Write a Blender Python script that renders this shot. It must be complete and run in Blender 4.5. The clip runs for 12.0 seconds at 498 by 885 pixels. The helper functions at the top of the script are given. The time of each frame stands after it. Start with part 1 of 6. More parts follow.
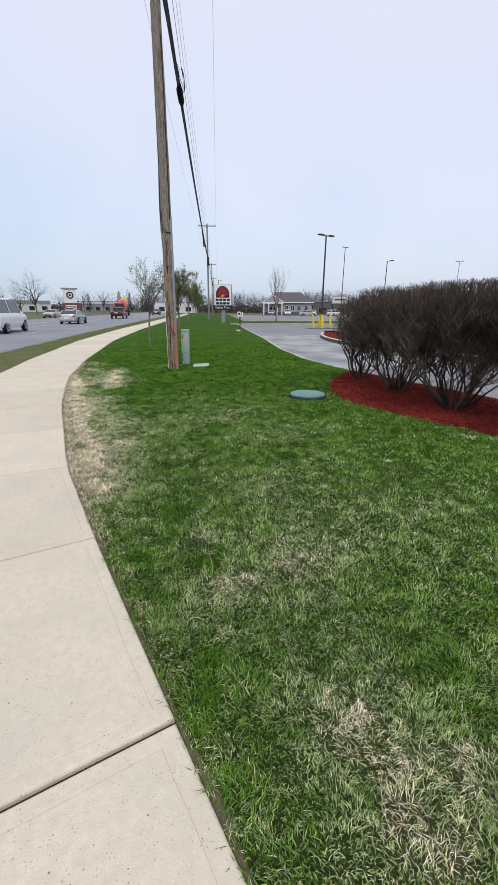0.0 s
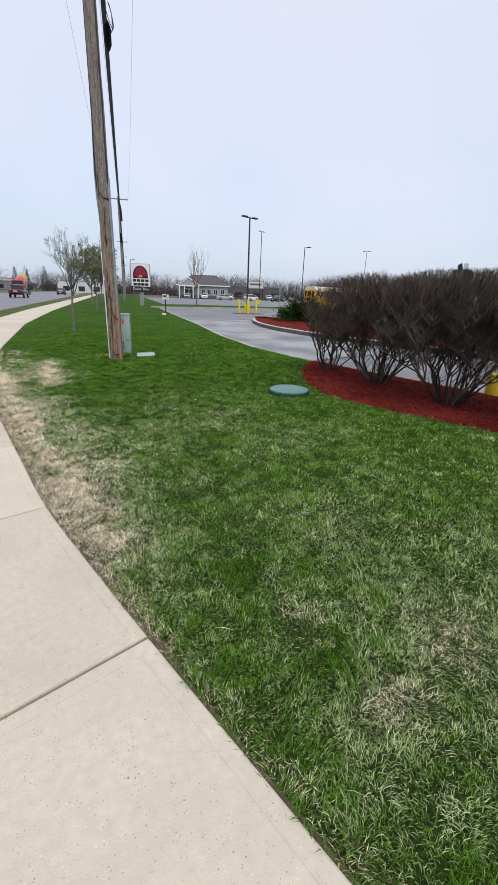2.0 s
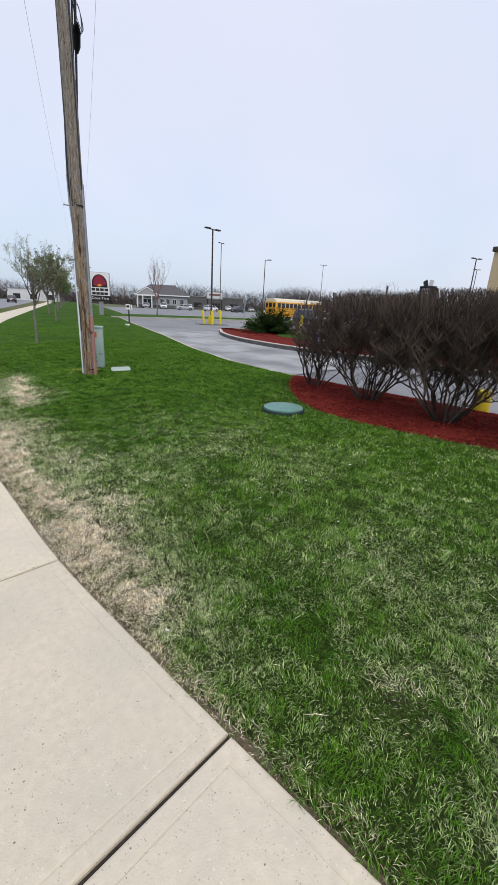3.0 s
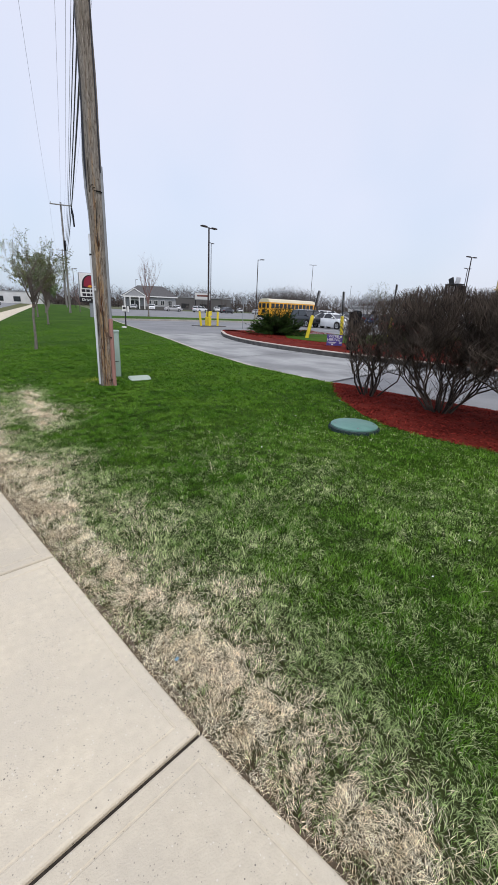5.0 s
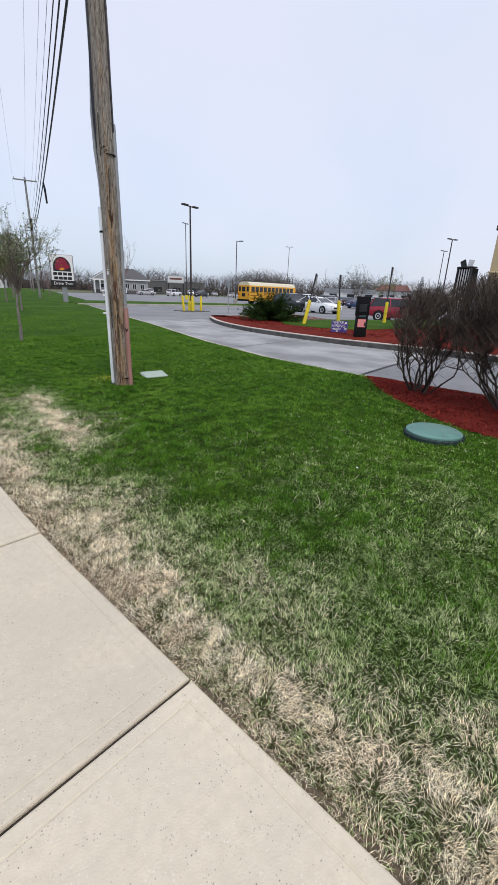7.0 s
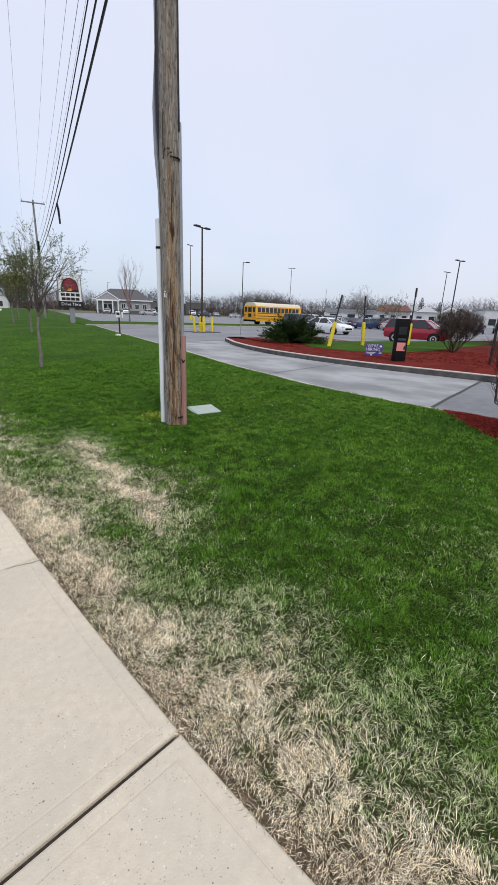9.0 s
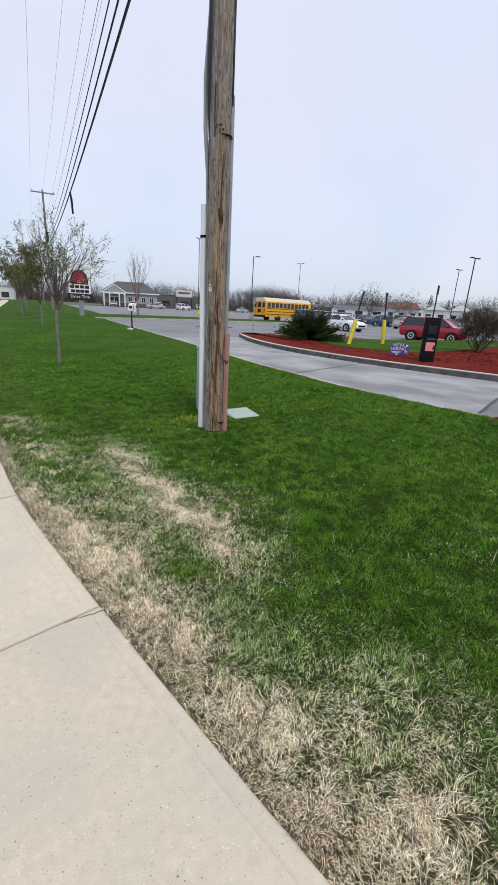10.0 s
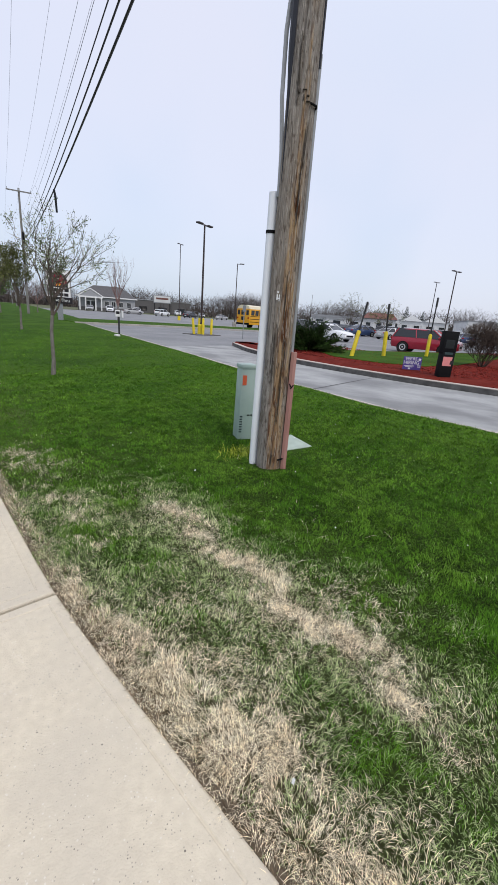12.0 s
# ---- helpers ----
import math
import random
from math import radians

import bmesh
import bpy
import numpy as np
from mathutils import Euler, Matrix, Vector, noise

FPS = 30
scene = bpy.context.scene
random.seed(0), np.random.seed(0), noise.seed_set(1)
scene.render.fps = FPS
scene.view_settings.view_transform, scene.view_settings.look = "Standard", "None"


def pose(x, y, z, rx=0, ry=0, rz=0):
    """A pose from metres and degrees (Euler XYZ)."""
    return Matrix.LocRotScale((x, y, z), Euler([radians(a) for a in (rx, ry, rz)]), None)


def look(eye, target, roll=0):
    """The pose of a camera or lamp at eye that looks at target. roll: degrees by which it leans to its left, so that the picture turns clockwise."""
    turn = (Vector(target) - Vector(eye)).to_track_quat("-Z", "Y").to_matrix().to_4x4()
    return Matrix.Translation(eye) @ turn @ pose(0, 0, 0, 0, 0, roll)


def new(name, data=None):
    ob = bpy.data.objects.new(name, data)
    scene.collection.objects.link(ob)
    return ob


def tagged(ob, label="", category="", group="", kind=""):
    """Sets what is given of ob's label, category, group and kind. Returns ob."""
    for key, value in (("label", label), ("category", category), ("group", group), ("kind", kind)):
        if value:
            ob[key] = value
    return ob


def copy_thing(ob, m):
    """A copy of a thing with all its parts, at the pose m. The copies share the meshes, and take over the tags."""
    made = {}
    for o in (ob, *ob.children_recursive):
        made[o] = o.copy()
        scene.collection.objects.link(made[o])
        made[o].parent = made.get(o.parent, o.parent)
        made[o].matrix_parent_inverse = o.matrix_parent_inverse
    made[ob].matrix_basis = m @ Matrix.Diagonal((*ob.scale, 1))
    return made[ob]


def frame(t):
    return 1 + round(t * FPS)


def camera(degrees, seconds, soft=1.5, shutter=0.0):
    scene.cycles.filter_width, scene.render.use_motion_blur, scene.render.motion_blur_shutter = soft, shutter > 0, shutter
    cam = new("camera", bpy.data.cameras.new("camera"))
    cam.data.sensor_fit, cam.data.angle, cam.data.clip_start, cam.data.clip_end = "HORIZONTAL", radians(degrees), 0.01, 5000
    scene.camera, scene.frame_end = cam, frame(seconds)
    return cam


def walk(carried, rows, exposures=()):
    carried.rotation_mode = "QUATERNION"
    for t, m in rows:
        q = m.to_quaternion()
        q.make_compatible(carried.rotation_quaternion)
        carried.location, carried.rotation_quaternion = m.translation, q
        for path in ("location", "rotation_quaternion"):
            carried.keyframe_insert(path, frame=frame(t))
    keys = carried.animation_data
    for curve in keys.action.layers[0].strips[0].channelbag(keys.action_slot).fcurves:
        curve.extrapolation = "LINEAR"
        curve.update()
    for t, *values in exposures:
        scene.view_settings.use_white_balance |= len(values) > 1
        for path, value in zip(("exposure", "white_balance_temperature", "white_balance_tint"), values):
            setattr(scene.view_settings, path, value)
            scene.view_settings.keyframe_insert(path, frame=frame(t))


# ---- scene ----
cam = camera(62.6, 12.0)
PATH = [
    (0, (-0.118, -0.183, 1.479), (0.629, 1.567, 0.862), 0.4),
    (0.5, (-0.263, 0.114, 1.464), (0.635, 1.798, 0.868), 0.4),
    (1, (-0.443, 0.394, 1.495), (0.55, 2.025, 0.898), 2.2),
    (1.5, (-0.509, 0.753, 1.474), (0.489, 2.361, 0.825), 0.7),
    (2, (-0.6, 1.048, 1.475), (0.483, 2.586, 0.798), 2.1),
    (2.5, (-0.769, 1.383, 1.517), (0.4, 2.865, 0.858), 2.9),
    (2.7, (-0.811, 1.463, 1.529), (0.394, 2.925, 0.887), 3.0),
    (4.3, (-0.872, 2.621, 1.469), (0.433, 4.008, 0.858), 2.0),
    (4.5, (-0.895, 2.74, 1.468), (0.403, 4.134, 0.857), 2.1),
    (5, (-0.929, 3.094, 1.476), (0.359, 4.492, 0.855), 2.4),
    (5.5, (-0.924, 3.462, 1.509), (0.369, 4.854, 0.882), 2.7),
    (6, (-1.025, 3.822, 1.515), (0.283, 5.192, 0.873), 2.7),
    (6.5, (-1.076, 4.094, 1.507), (0.262, 5.422, 0.837), 2.6),
    (6.7, (-1.08, 4.231, 1.488), (0.263, 5.546, 0.805), 2.2),
    (8.3, (-1.135, 5.442, 1.497), (0.335, 6.65, 0.882), 4.8),
    (8.5, (-1.11, 5.591, 1.495), (0.339, 6.836, 0.904), 3.7),
    (9, (-1.043, 6.013, 1.518), (0.341, 7.325, 0.915), 2.2),
    (9.5, (-1.048, 6.417, 1.503), (0.344, 7.699, 0.857), 3.1),
    (10, (-1.077, 6.751, 1.515), (0.293, 8.068, 0.89), 3.1),
    (10.5, (-0.997, 7.139, 1.518), (0.342, 8.497, 0.914), 2.2),
    (11, (-0.952, 7.493, 1.481), (0.435, 8.794, 0.86), 3.6),
    (11.5, (-0.958, 7.865, 1.533), (0.484, 9.112, 0.927), 4.8),
    (12, (-0.999, 8.16, 1.505), (0.457, 9.399, 0.918), 4.3),
]
walk(cam, [(t, look(eye, target, roll)) for t, eye, target, roll in PATH])

# ---- world, sun, exposure ----
world = bpy.data.worlds.new("overcast_sky")
scene.world = world
world.use_nodes = True
wn, wl = world.node_tree.nodes, world.node_tree.links
wn.clear()
sky = wn.new("ShaderNodeTexSky")
sky.sky_type = "NISHITA"
sky.sun_disc = False
sky.sun_elevation, sky.sun_rotation = radians(52), radians(200)
sky.air_density, sky.dust_density = 1.0, 3.0
bg_sky, bg_veil, add_w, out_w = wn.new("ShaderNodeBackground"), wn.new("ShaderNodeBackground"), wn.new("ShaderNodeAddShader"), wn.new("ShaderNodeOutputWorld")
bg_sky.inputs["Strength"].default_value = 0.03
# thin cloud: brighter and slightly violet overhead, bluer towards the horizon, with soft large drifts
tc = wn.new("ShaderNodeTexCoord")
sep = wn.new("ShaderNodeSeparateXYZ")
ramp = wn.new("ShaderNodeValToRGB")
ramp.color_ramp.elements[0].position, ramp.color_ramp.elements[0].color = 0.0, (0.53, 0.635, 0.755, 1)
ramp.color_ramp.elements[1].position, ramp.color_ramp.elements[1].color = 0.55, (0.76, 0.795, 0.935, 1)
el = ramp.color_ramp.elements.new(0.2)
el.color = (0.60, 0.69, 0.85, 1)
cloud = wn.new("ShaderNodeTexNoise")
cloud.inputs["Scale"].default_value, cloud.inputs["Detail"].default_value = 1.6, 3.0
cmix = wn.new("ShaderNodeMix")
cmix.data_type = "RGBA"
cmix.inputs["B"].default_value = (0.785, 0.785, 0.905, 1)
cmul = wn.new("ShaderNodeMapRange")
cmul.inputs["From Min"].default_value, cmul.inputs["From Max"].default_value, cmul.inputs["To Max"].default_value = 0.40, 0.62, 0.62
wl.new(tc.outputs["Generated"], sep.inputs[0])
wl.new(sep.outputs["Z"], ramp.inputs["Fac"])
wl.new(tc.outputs["Generated"], cloud.inputs["Vector"])
east = wn.new("ShaderNodeMath")
east.operation, east.inputs[1].default_value, east.inputs[2].default_value = "MULTIPLY_ADD", 0.26, -0.11
drift = wn.new("ShaderNodeMath")
drift.operation = "ADD"
wl.new(sep.outputs["X"], east.inputs[0])
wl.new(east.outputs[0], drift.inputs[0])
wl.new(cloud.outputs["Fac"], drift.inputs[1])
wl.new(drift.outputs[0], cmul.inputs[0])
wl.new(cmul.outputs[0], cmix.inputs["Factor"])
wl.new(ramp.outputs["Color"], cmix.inputs["A"])
wl.new(cmix.outputs["Result"], bg_veil.inputs["Color"])
wl.new(sky.outputs["Color"], bg_sky.inputs["Color"])
wl.new(bg_sky.outputs[0], add_w.inputs[0])
wl.new(bg_veil.outputs[0], add_w.inputs[1])
wl.new(add_w.outputs[0], out_w.inputs["Surface"])
bg_veil.inputs["Strength"].default_value = 0.955

sun = new("sun", bpy.data.lights.new("sun", "SUN"))
sun.data.energy, sun.data.angle, sun.data.color = 1.3, radians(14), (1.0, 0.95, 0.88)
sun.matrix_world = look((0, 0, 50), (0 + 12, 0 + 30, 50 - 42))
scene.view_settings.exposure = 0.0

# ---- materials ----


def material(name, c1, c2=None, scale=6.0, rough=0.7, metal=0.0, bump=0.0, bscale=None, c3=None, scale3=0.7, amount3=0.5, stretch=(1, 1, 1), islands=0.0, objects=0.0, spec=0.4, local=False, coat=0.0):
    """A node material: c1 to c2 by a fine noise, patches of c3 by a broad one, relief by bump."""
    m = bpy.data.materials.new(name)
    m.use_nodes = True
    n, l = m.node_tree.nodes, m.node_tree.links
    b = n["Principled BSDF"]
    b.inputs["Roughness"].default_value, b.inputs["Metallic"].default_value = rough, metal
    b.inputs["Specular IOR Level"].default_value = spec
    b.inputs["Coat Weight"].default_value = coat
    c2 = c2 or tuple(v * 0.8 for v in c1)
    if local:
        co = n.new("ShaderNodeTexCoord").outputs["Object"]
    else:
        co = n.new("ShaderNodeNewGeometry").outputs["Position"]
    mp = n.new("ShaderNodeMapping")
    mp.inputs["Scale"].default_value = stretch
    l.new(co, mp.inputs["Vector"])

    def noisy(s, detail=5.0):
        t = n.new("ShaderNodeTexNoise")
        t.inputs["Scale"].default_value, t.inputs["Detail"].default_value = s, detail
        l.new(mp.outputs["Vector"], t.inputs["Vector"])
        return t

    def mixed(fac, a, bb):
        x = n.new("ShaderNodeMix")
        x.data_type = "RGBA"
        l.new(fac, x.inputs["Factor"])
        for sock, v in (("A", a), ("B", bb)):
            if isinstance(v, tuple):
                x.inputs[sock].default_value = (*v, 1)
            else:
                l.new(v, x.inputs[sock])
        return x.outputs["Result"]

    def sharper(sock, lo, hi):
        r = n.new("ShaderNodeMapRange")
        r.inputs["From Min"].default_value, r.inputs["From Max"].default_value = lo, hi
        l.new(sock, r.inputs["Value"])
        return r.outputs["Result"]

    fine = noisy(scale)
    col = mixed(sharper(fine.outputs["Fac"], 0.3, 0.7), c1, c2)
    if c3:
        broad = noisy(scale3, 3.0)
        f = n.new("ShaderNodeMath")
        f.operation, f.inputs[1].default_value = "MULTIPLY", amount3
        l.new(sharper(broad.outputs["Fac"], 0.4, 0.65), f.inputs[0])
        col = mixed(f.outputs[0], col, c3)
    for kind, amt in (("i", islands), ("o", objects)):
        if amt:
            src = n.new("ShaderNodeNewGeometry").outputs["Random Per Island"] if kind == "i" else n.new("ShaderNodeObjectInfo").outputs["Random"]
            h = n.new("ShaderNodeHueSaturation")
            r = n.new("ShaderNodeMapRange")
            r.inputs["To Min"].default_value, r.inputs["To Max"].default_value = 1 - amt, 1 + amt
            l.new(src, r.inputs["Value"])
            l.new(r.outputs["Result"], h.inputs["Value"])
            l.new(col, h.inputs["Color"])
            col = h.outputs["Color"]
    l.new(col, b.inputs["Base Color"])
    if bump:
        bn = n.new("ShaderNodeBump")
        bn.inputs["Strength"].default_value, bn.inputs["Distance"].default_value = min(1.0, bump), 0.01
        l.new(noisy(bscale or scale * 2).outputs["Fac"], bn.inputs["Height"])
        l.new(bn.outputs["Normal"], b.inputs["Normal"])
    return m


def base_of(m):
    """The node tree's parts that a special material adds to."""
    n, l = m.node_tree.nodes, m.node_tree.links
    b = n["Principled BSDF"]
    return n, l, b, b.inputs["Base Color"].links[0].from_socket


def speckled(m, colour, scale, cover, strength=1.0):
    """Adds small round specks (pits, chips, stones) to a material."""
    n, l, b, col = base_of(m)
    v = n.new("ShaderNodeTexVoronoi")
    v.inputs["Scale"].default_value = scale
    l.new(n.new("ShaderNodeNewGeometry").outputs["Position"], v.inputs["Vector"])
    w = n.new("ShaderNodeTexNoise")
    w.inputs["Scale"].default_value = scale * 0.23
    l.new(n.new("ShaderNodeNewGeometry").outputs["Position"], w.inputs["Vector"])
    r = n.new("ShaderNodeMapRange")
    r.inputs["From Min"].default_value, r.inputs["From Max"].default_value = cover, cover * 0.6
    r.inputs["To Max"].default_value = strength
    l.new(v.outputs["Distance"], r.inputs["Value"])
    t = n.new("ShaderNodeMath")
    t.operation, t.inputs[1].default_value = "GREATER_THAN", 0.54
    l.new(w.outputs["Fac"], t.inputs[0])
    f = n.new("ShaderNodeMath")
    f.operation = "MULTIPLY"
    l.new(r.outputs["Result"], f.inputs[0])
    l.new(t.outputs[0], f.inputs[1])
    x = n.new("ShaderNodeMix")
    x.data_type = "RGBA"
    x.inputs["B"].default_value = (*colour, 1)
    l.new(f.outputs[0], x.inputs["Factor"])
    l.new(col, x.inputs["A"])
    l.new(x.outputs["Result"], b.inputs["Base Color"])
    return m


def plain(name, c, rough=0.5, metal=0.0, **kw):
    return material(name, c, tuple(v * 0.86 for v in c), 9.0, rough, metal, **kw)


M_CONCRETE = speckled(material("sidewalk_concrete", (0.68, 0.605, 0.47), (0.60, 0.53, 0.41), 26, 0.88, bump=0.35, bscale=140, c3=(0.57, 0.51, 0.41), scale3=2.2, amount3=0.65, objects=0.05, spec=0.25), (0.16, 0.14, 0.12), 42, 0.12, 0.8)
speckled(M_CONCRETE, (0.33, 0.29, 0.24), 85, 0.24, 0.7)
speckled(M_CONCRETE, (0.13, 0.115, 0.10), 21, 0.085, 0.85)
speckled(M_CONCRETE, (0.76, 0.71, 0.62), 60, 0.22, 0.6)
M_JOINT = material("joint_dirt", (0.06, 0.05, 0.042), (0.03, 0.026, 0.02), 60, 0.95, bump=0.4)
M_SOIL = material("soil", (0.16, 0.12, 0.08), (0.09, 0.07, 0.045), 40, 0.95, bump=0.6, bscale=90)
M_LAWN = material("lawn_turf", (0.040, 0.098, 0.005), (0.022, 0.056, 0.004), 46, 0.9, bump=0.9, bscale=80, c3=(0.062, 0.130, 0.008), scale3=0.5, amount3=0.7, spec=0.08)
M_VERGE = material("verge_turf", (0.07, 0.11, 0.03), (0.11, 0.11, 0.045), 5, 0.92, bump=0.9, bscale=50, c3=(0.17, 0.13, 0.07), scale3=0.8, amount3=0.6, spec=0.15)
M_FARGROUND = material("far_grass", (0.07, 0.10, 0.035), (0.10, 0.11, 0.05), 0.3, 0.95, c3=(0.14, 0.13, 0.08), scale3=0.02, amount3=0.5)
M_BLADE = material("grass_blade", (0.050, 0.140, 0.006), (0.075, 0.192, 0.010), 3.0, 0.65, c3=(0.116, 0.236, 0.019), scale3=1.3, amount3=0.8, islands=0.6, spec=0.12)
M_YOUNGBLADE = material("light_grass_blade", (0.105, 0.225, 0.026), (0.20, 0.335, 0.062), 9.0, 0.7, islands=0.5, spec=0.1)
M_PALEBLADE = material("cut_grass_blade", (0.135, 0.23, 0.055), (0.52, 0.585, 0.29), 14.0, 0.7, islands=0.7, spec=0.1)
M_STRAW = material("dry_grass_blade", (0.98, 0.91, 0.69), (0.73, 0.62, 0.405), 14.0, 0.75, c3=(0.86, 0.72, 0.52), scale3=2.6, amount3=0.6, islands=0.65, spec=0.12)
M_BROWNTHATCH = material("brown_thatch", (0.235, 0.165, 0.10), (0.10, 0.070, 0.043), 9.0, 0.9, islands=0.7, spec=0.1)
M_PAINTEDGRASS = material("yellow_sprayed_grass", (0.42, 0.46, 0.03), (0.30, 0.40, 0.03), 9.0, 0.6, islands=0.3)
M_ASPHALT = speckled(material("road_asphalt", (0.245, 0.25, 0.265), (0.19, 0.195, 0.21), 8, 0.85, bump=0.4, bscale=120, c3=(0.29, 0.295, 0.305), scale3=0.25, amount3=0.6), (0.33, 0.33, 0.33), 60, 0.2, 0.5)
M_LOT = speckled(material("worn_asphalt", (0.215, 0.22, 0.23), (0.165, 0.17, 0.178), 5, 0.85, bump=0.4, bscale=110, c3=(0.28, 0.28, 0.285), scale3=0.3, amount3=0.7), (0.14, 0.14, 0.14), 22, 0.16, 0.5)
M_DRIVE = material("driveway_concrete", (0.40, 0.405, 0.40), (0.335, 0.342, 0.338), 7, 0.85, bump=0.3, bscale=90, c3=(0.17, 0.172, 0.175), scale3=0.8, amount3=0.8, stretch=(0.9, 0.6, 1))
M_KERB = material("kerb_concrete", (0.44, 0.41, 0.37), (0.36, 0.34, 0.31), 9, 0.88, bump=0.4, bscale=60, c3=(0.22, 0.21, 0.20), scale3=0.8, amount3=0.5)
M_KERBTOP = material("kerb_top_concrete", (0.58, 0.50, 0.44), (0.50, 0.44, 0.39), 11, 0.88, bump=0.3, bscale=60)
M_KERBFACE = material("kerb_face_dark", (0.055, 0.053, 0.052), (0.13, 0.125, 0.12), 4, 0.9, bump=0.4, bscale=60)
M_MULCH = material("red_mulch", (0.165, 0.024, 0.017), (0.085, 0.013, 0.010), 30, 0.95, bump=1.0, bscale=60, c3=(0.21, 0.036, 0.025), scale3=2.0, amount3=0.5, spec=0.05)
M_CHIP = material("mulch_chip", (0.24, 0.034, 0.024), (0.145, 0.020, 0.015), 20, 0.95, islands=0.7, spec=0.06)
M_CRACK = material("tar_seam", (0.05, 0.05, 0.052), (0.09, 0.09, 0.09), 30, 0.7)
M_LINE = material("road_paint", (0.62, 0.62, 0.60), (0.45, 0.45, 0.44), 14, 0.8)
M_POLEWOOD = material("weathered_pole_wood", (0.345, 0.315, 0.28), (0.16, 0.138, 0.118), 30, 0.9, bump=1.0, bscale=34, c3=(0.235, 0.185, 0.135), scale3=3.5, amount3=0.5, stretch=(1, 1, 0.13), spec=0.12)


def worn_pole(m, centre, side, view):
    """Adds the ragged brown bare strip on the pole's face and its fine dark checks."""
    n, l, b, col = base_of(m)
    pos = n.new("ShaderNodeNewGeometry").outputs["Position"]
    rel = n.new("ShaderNodeVectorMath")
    rel.operation, rel.inputs[1].default_value = "SUBTRACT", (*centre, 0)
    l.new(pos, rel.inputs[0])

    def calc(op, a, v=None):
        q = n.new("ShaderNodeMath")
        q.operation = op
        for k, x in enumerate((a, v)):
            if x is None:
                continue
            if isinstance(x, (int, float)):
                q.inputs[k].default_value = x
            else:
                l.new(x, q.inputs[k])
        return q.outputs[0]

    def dot(v):
        q = n.new("ShaderNodeVectorMath")
        q.operation, q.inputs[1].default_value = "DOT_PRODUCT", v
        l.new(rel.outputs[0], q.inputs[0])
        return q.outputs["Value"]

    def streak(scale, squash, detail=6.0):
        mp = n.new("ShaderNodeMapping")
        mp.inputs["Scale"].default_value = (1, 1, squash)
        t = n.new("ShaderNodeTexNoise")
        t.inputs["Scale"].default_value, t.inputs["Detail"].default_value = scale, detail
        l.new(pos, mp.inputs["Vector"])
        l.new(mp.outputs[0], t.inputs["Vector"])
        return t.outputs["Fac"]

    def ranged(x, a, c):
        q = n.new("ShaderNodeMapRange")
        q.inputs["From Min"].default_value, q.inputs["From Max"].default_value = a, c
        l.new(x, q.inputs["Value"])
        return q.outputs["Result"]

    def blend(f, a, c):
        x = n.new("ShaderNodeMix")
        x.data_type = "RGBA"
        l.new(f, x.inputs["Factor"])
        for k, v in (("A", a), ("B", c)):
            if isinstance(v, tuple):
                x.inputs[k].default_value = (*v, 1)
            else:
                l.new(v, x.inputs[k])
        return x.outputs["Result"]

    s_ = dot(side)
    z_ = dot((0, 0, 1))
    off = calc("ABSOLUTE", calc("SUBTRACT", s_, 0.038))
    ragged = calc("ADD", calc("ADD", off, calc("MULTIPLY", calc("SUBTRACT", streak(38, 0.05), 0.5), 0.16)), calc("MULTIPLY", calc("MAXIMUM", calc("SUBTRACT", z_, 0.9), 0.0), 0.022))
    strip = calc("MULTIPLY", calc("MULTIPLY", ranged(ragged, 0.090, 0.050), ranged(dot(view), 0.0, 0.03)), ranged(streak(7, 0.35, 3.0), 0.36, 0.5))
    brown = blend(ranged(streak(55, 0.04), 0.4, 0.62), (0.40, 0.275, 0.155), (0.19, 0.105, 0.055))
    brown = blend(ranged(streak(17, 0.20, 5.0), 0.54, 0.60), brown, (0.095, 0.042, 0.020))
    col = blend(strip, col, brown)
    col = blend(calc("MULTIPLY", ranged(streak(80, 0.022), 0.58, 0.68), 0.8), col, (0.04, 0.032, 0.026))
    col = blend(calc("MULTIPLY", ranged(streak(120, 0.06), 0.54, 0.64), 0.55), col, (0.50, 0.455, 0.40))
    col = blend(calc("MULTIPLY", ranged(streak(46, 0.3, 6.0), 0.56, 0.66), 0.7), col, (0.085, 0.062, 0.046))
    l.new(col, b.inputs["Base Color"])
    for k in n:
        if k.type == "BUMP":
            k.inputs["Distance"].default_value = 0.03
            l.new(streak(62, 0.09), k.inputs["Height"])


worn_pole(M_POLEWOOD, (2.335, 10.70), (0.61, -0.79, 0), (-0.79, -0.61, 0))
M_DARKWOOD = plain("dark_split_wood", (0.06, 0.05, 0.04), 0.95, bump=0.5)
M_FARPOLE = material("grey_pole_wood", (0.26, 0.25, 0.24), (0.17, 0.16, 0.15), 8, 0.9, stretch=(1, 1, 0.1))
M_PVC = material("white_pvc", (0.84, 0.86, 0.88), (0.76, 0.78, 0.81), 4, 0.4, stretch=(1, 1, 0.2), c3=(0.66, 0.67, 0.68), scale3=1.5, amount3=0.4)
M_GREYPVC = material("grey_cable_guard", (0.33, 0.34, 0.36), (0.26, 0.27, 0.28), 6, 0.5)
M_REDGUARD = material("faded_red_conduit", (0.42, 0.22, 0.19), (0.34, 0.17, 0.14), 9, 0.6, stretch=(1, 1, 0.2))
M_BLACK = plain("black_plastic", (0.008, 0.008, 0.009), 0.7, spec=0.12)
M_CABLE = plain("black_cable", (0.012, 0.013, 0.02), 0.5)
M_WIRE = plain("grey_wire", (0.16, 0.17, 0.20), 0.5, 0.3)
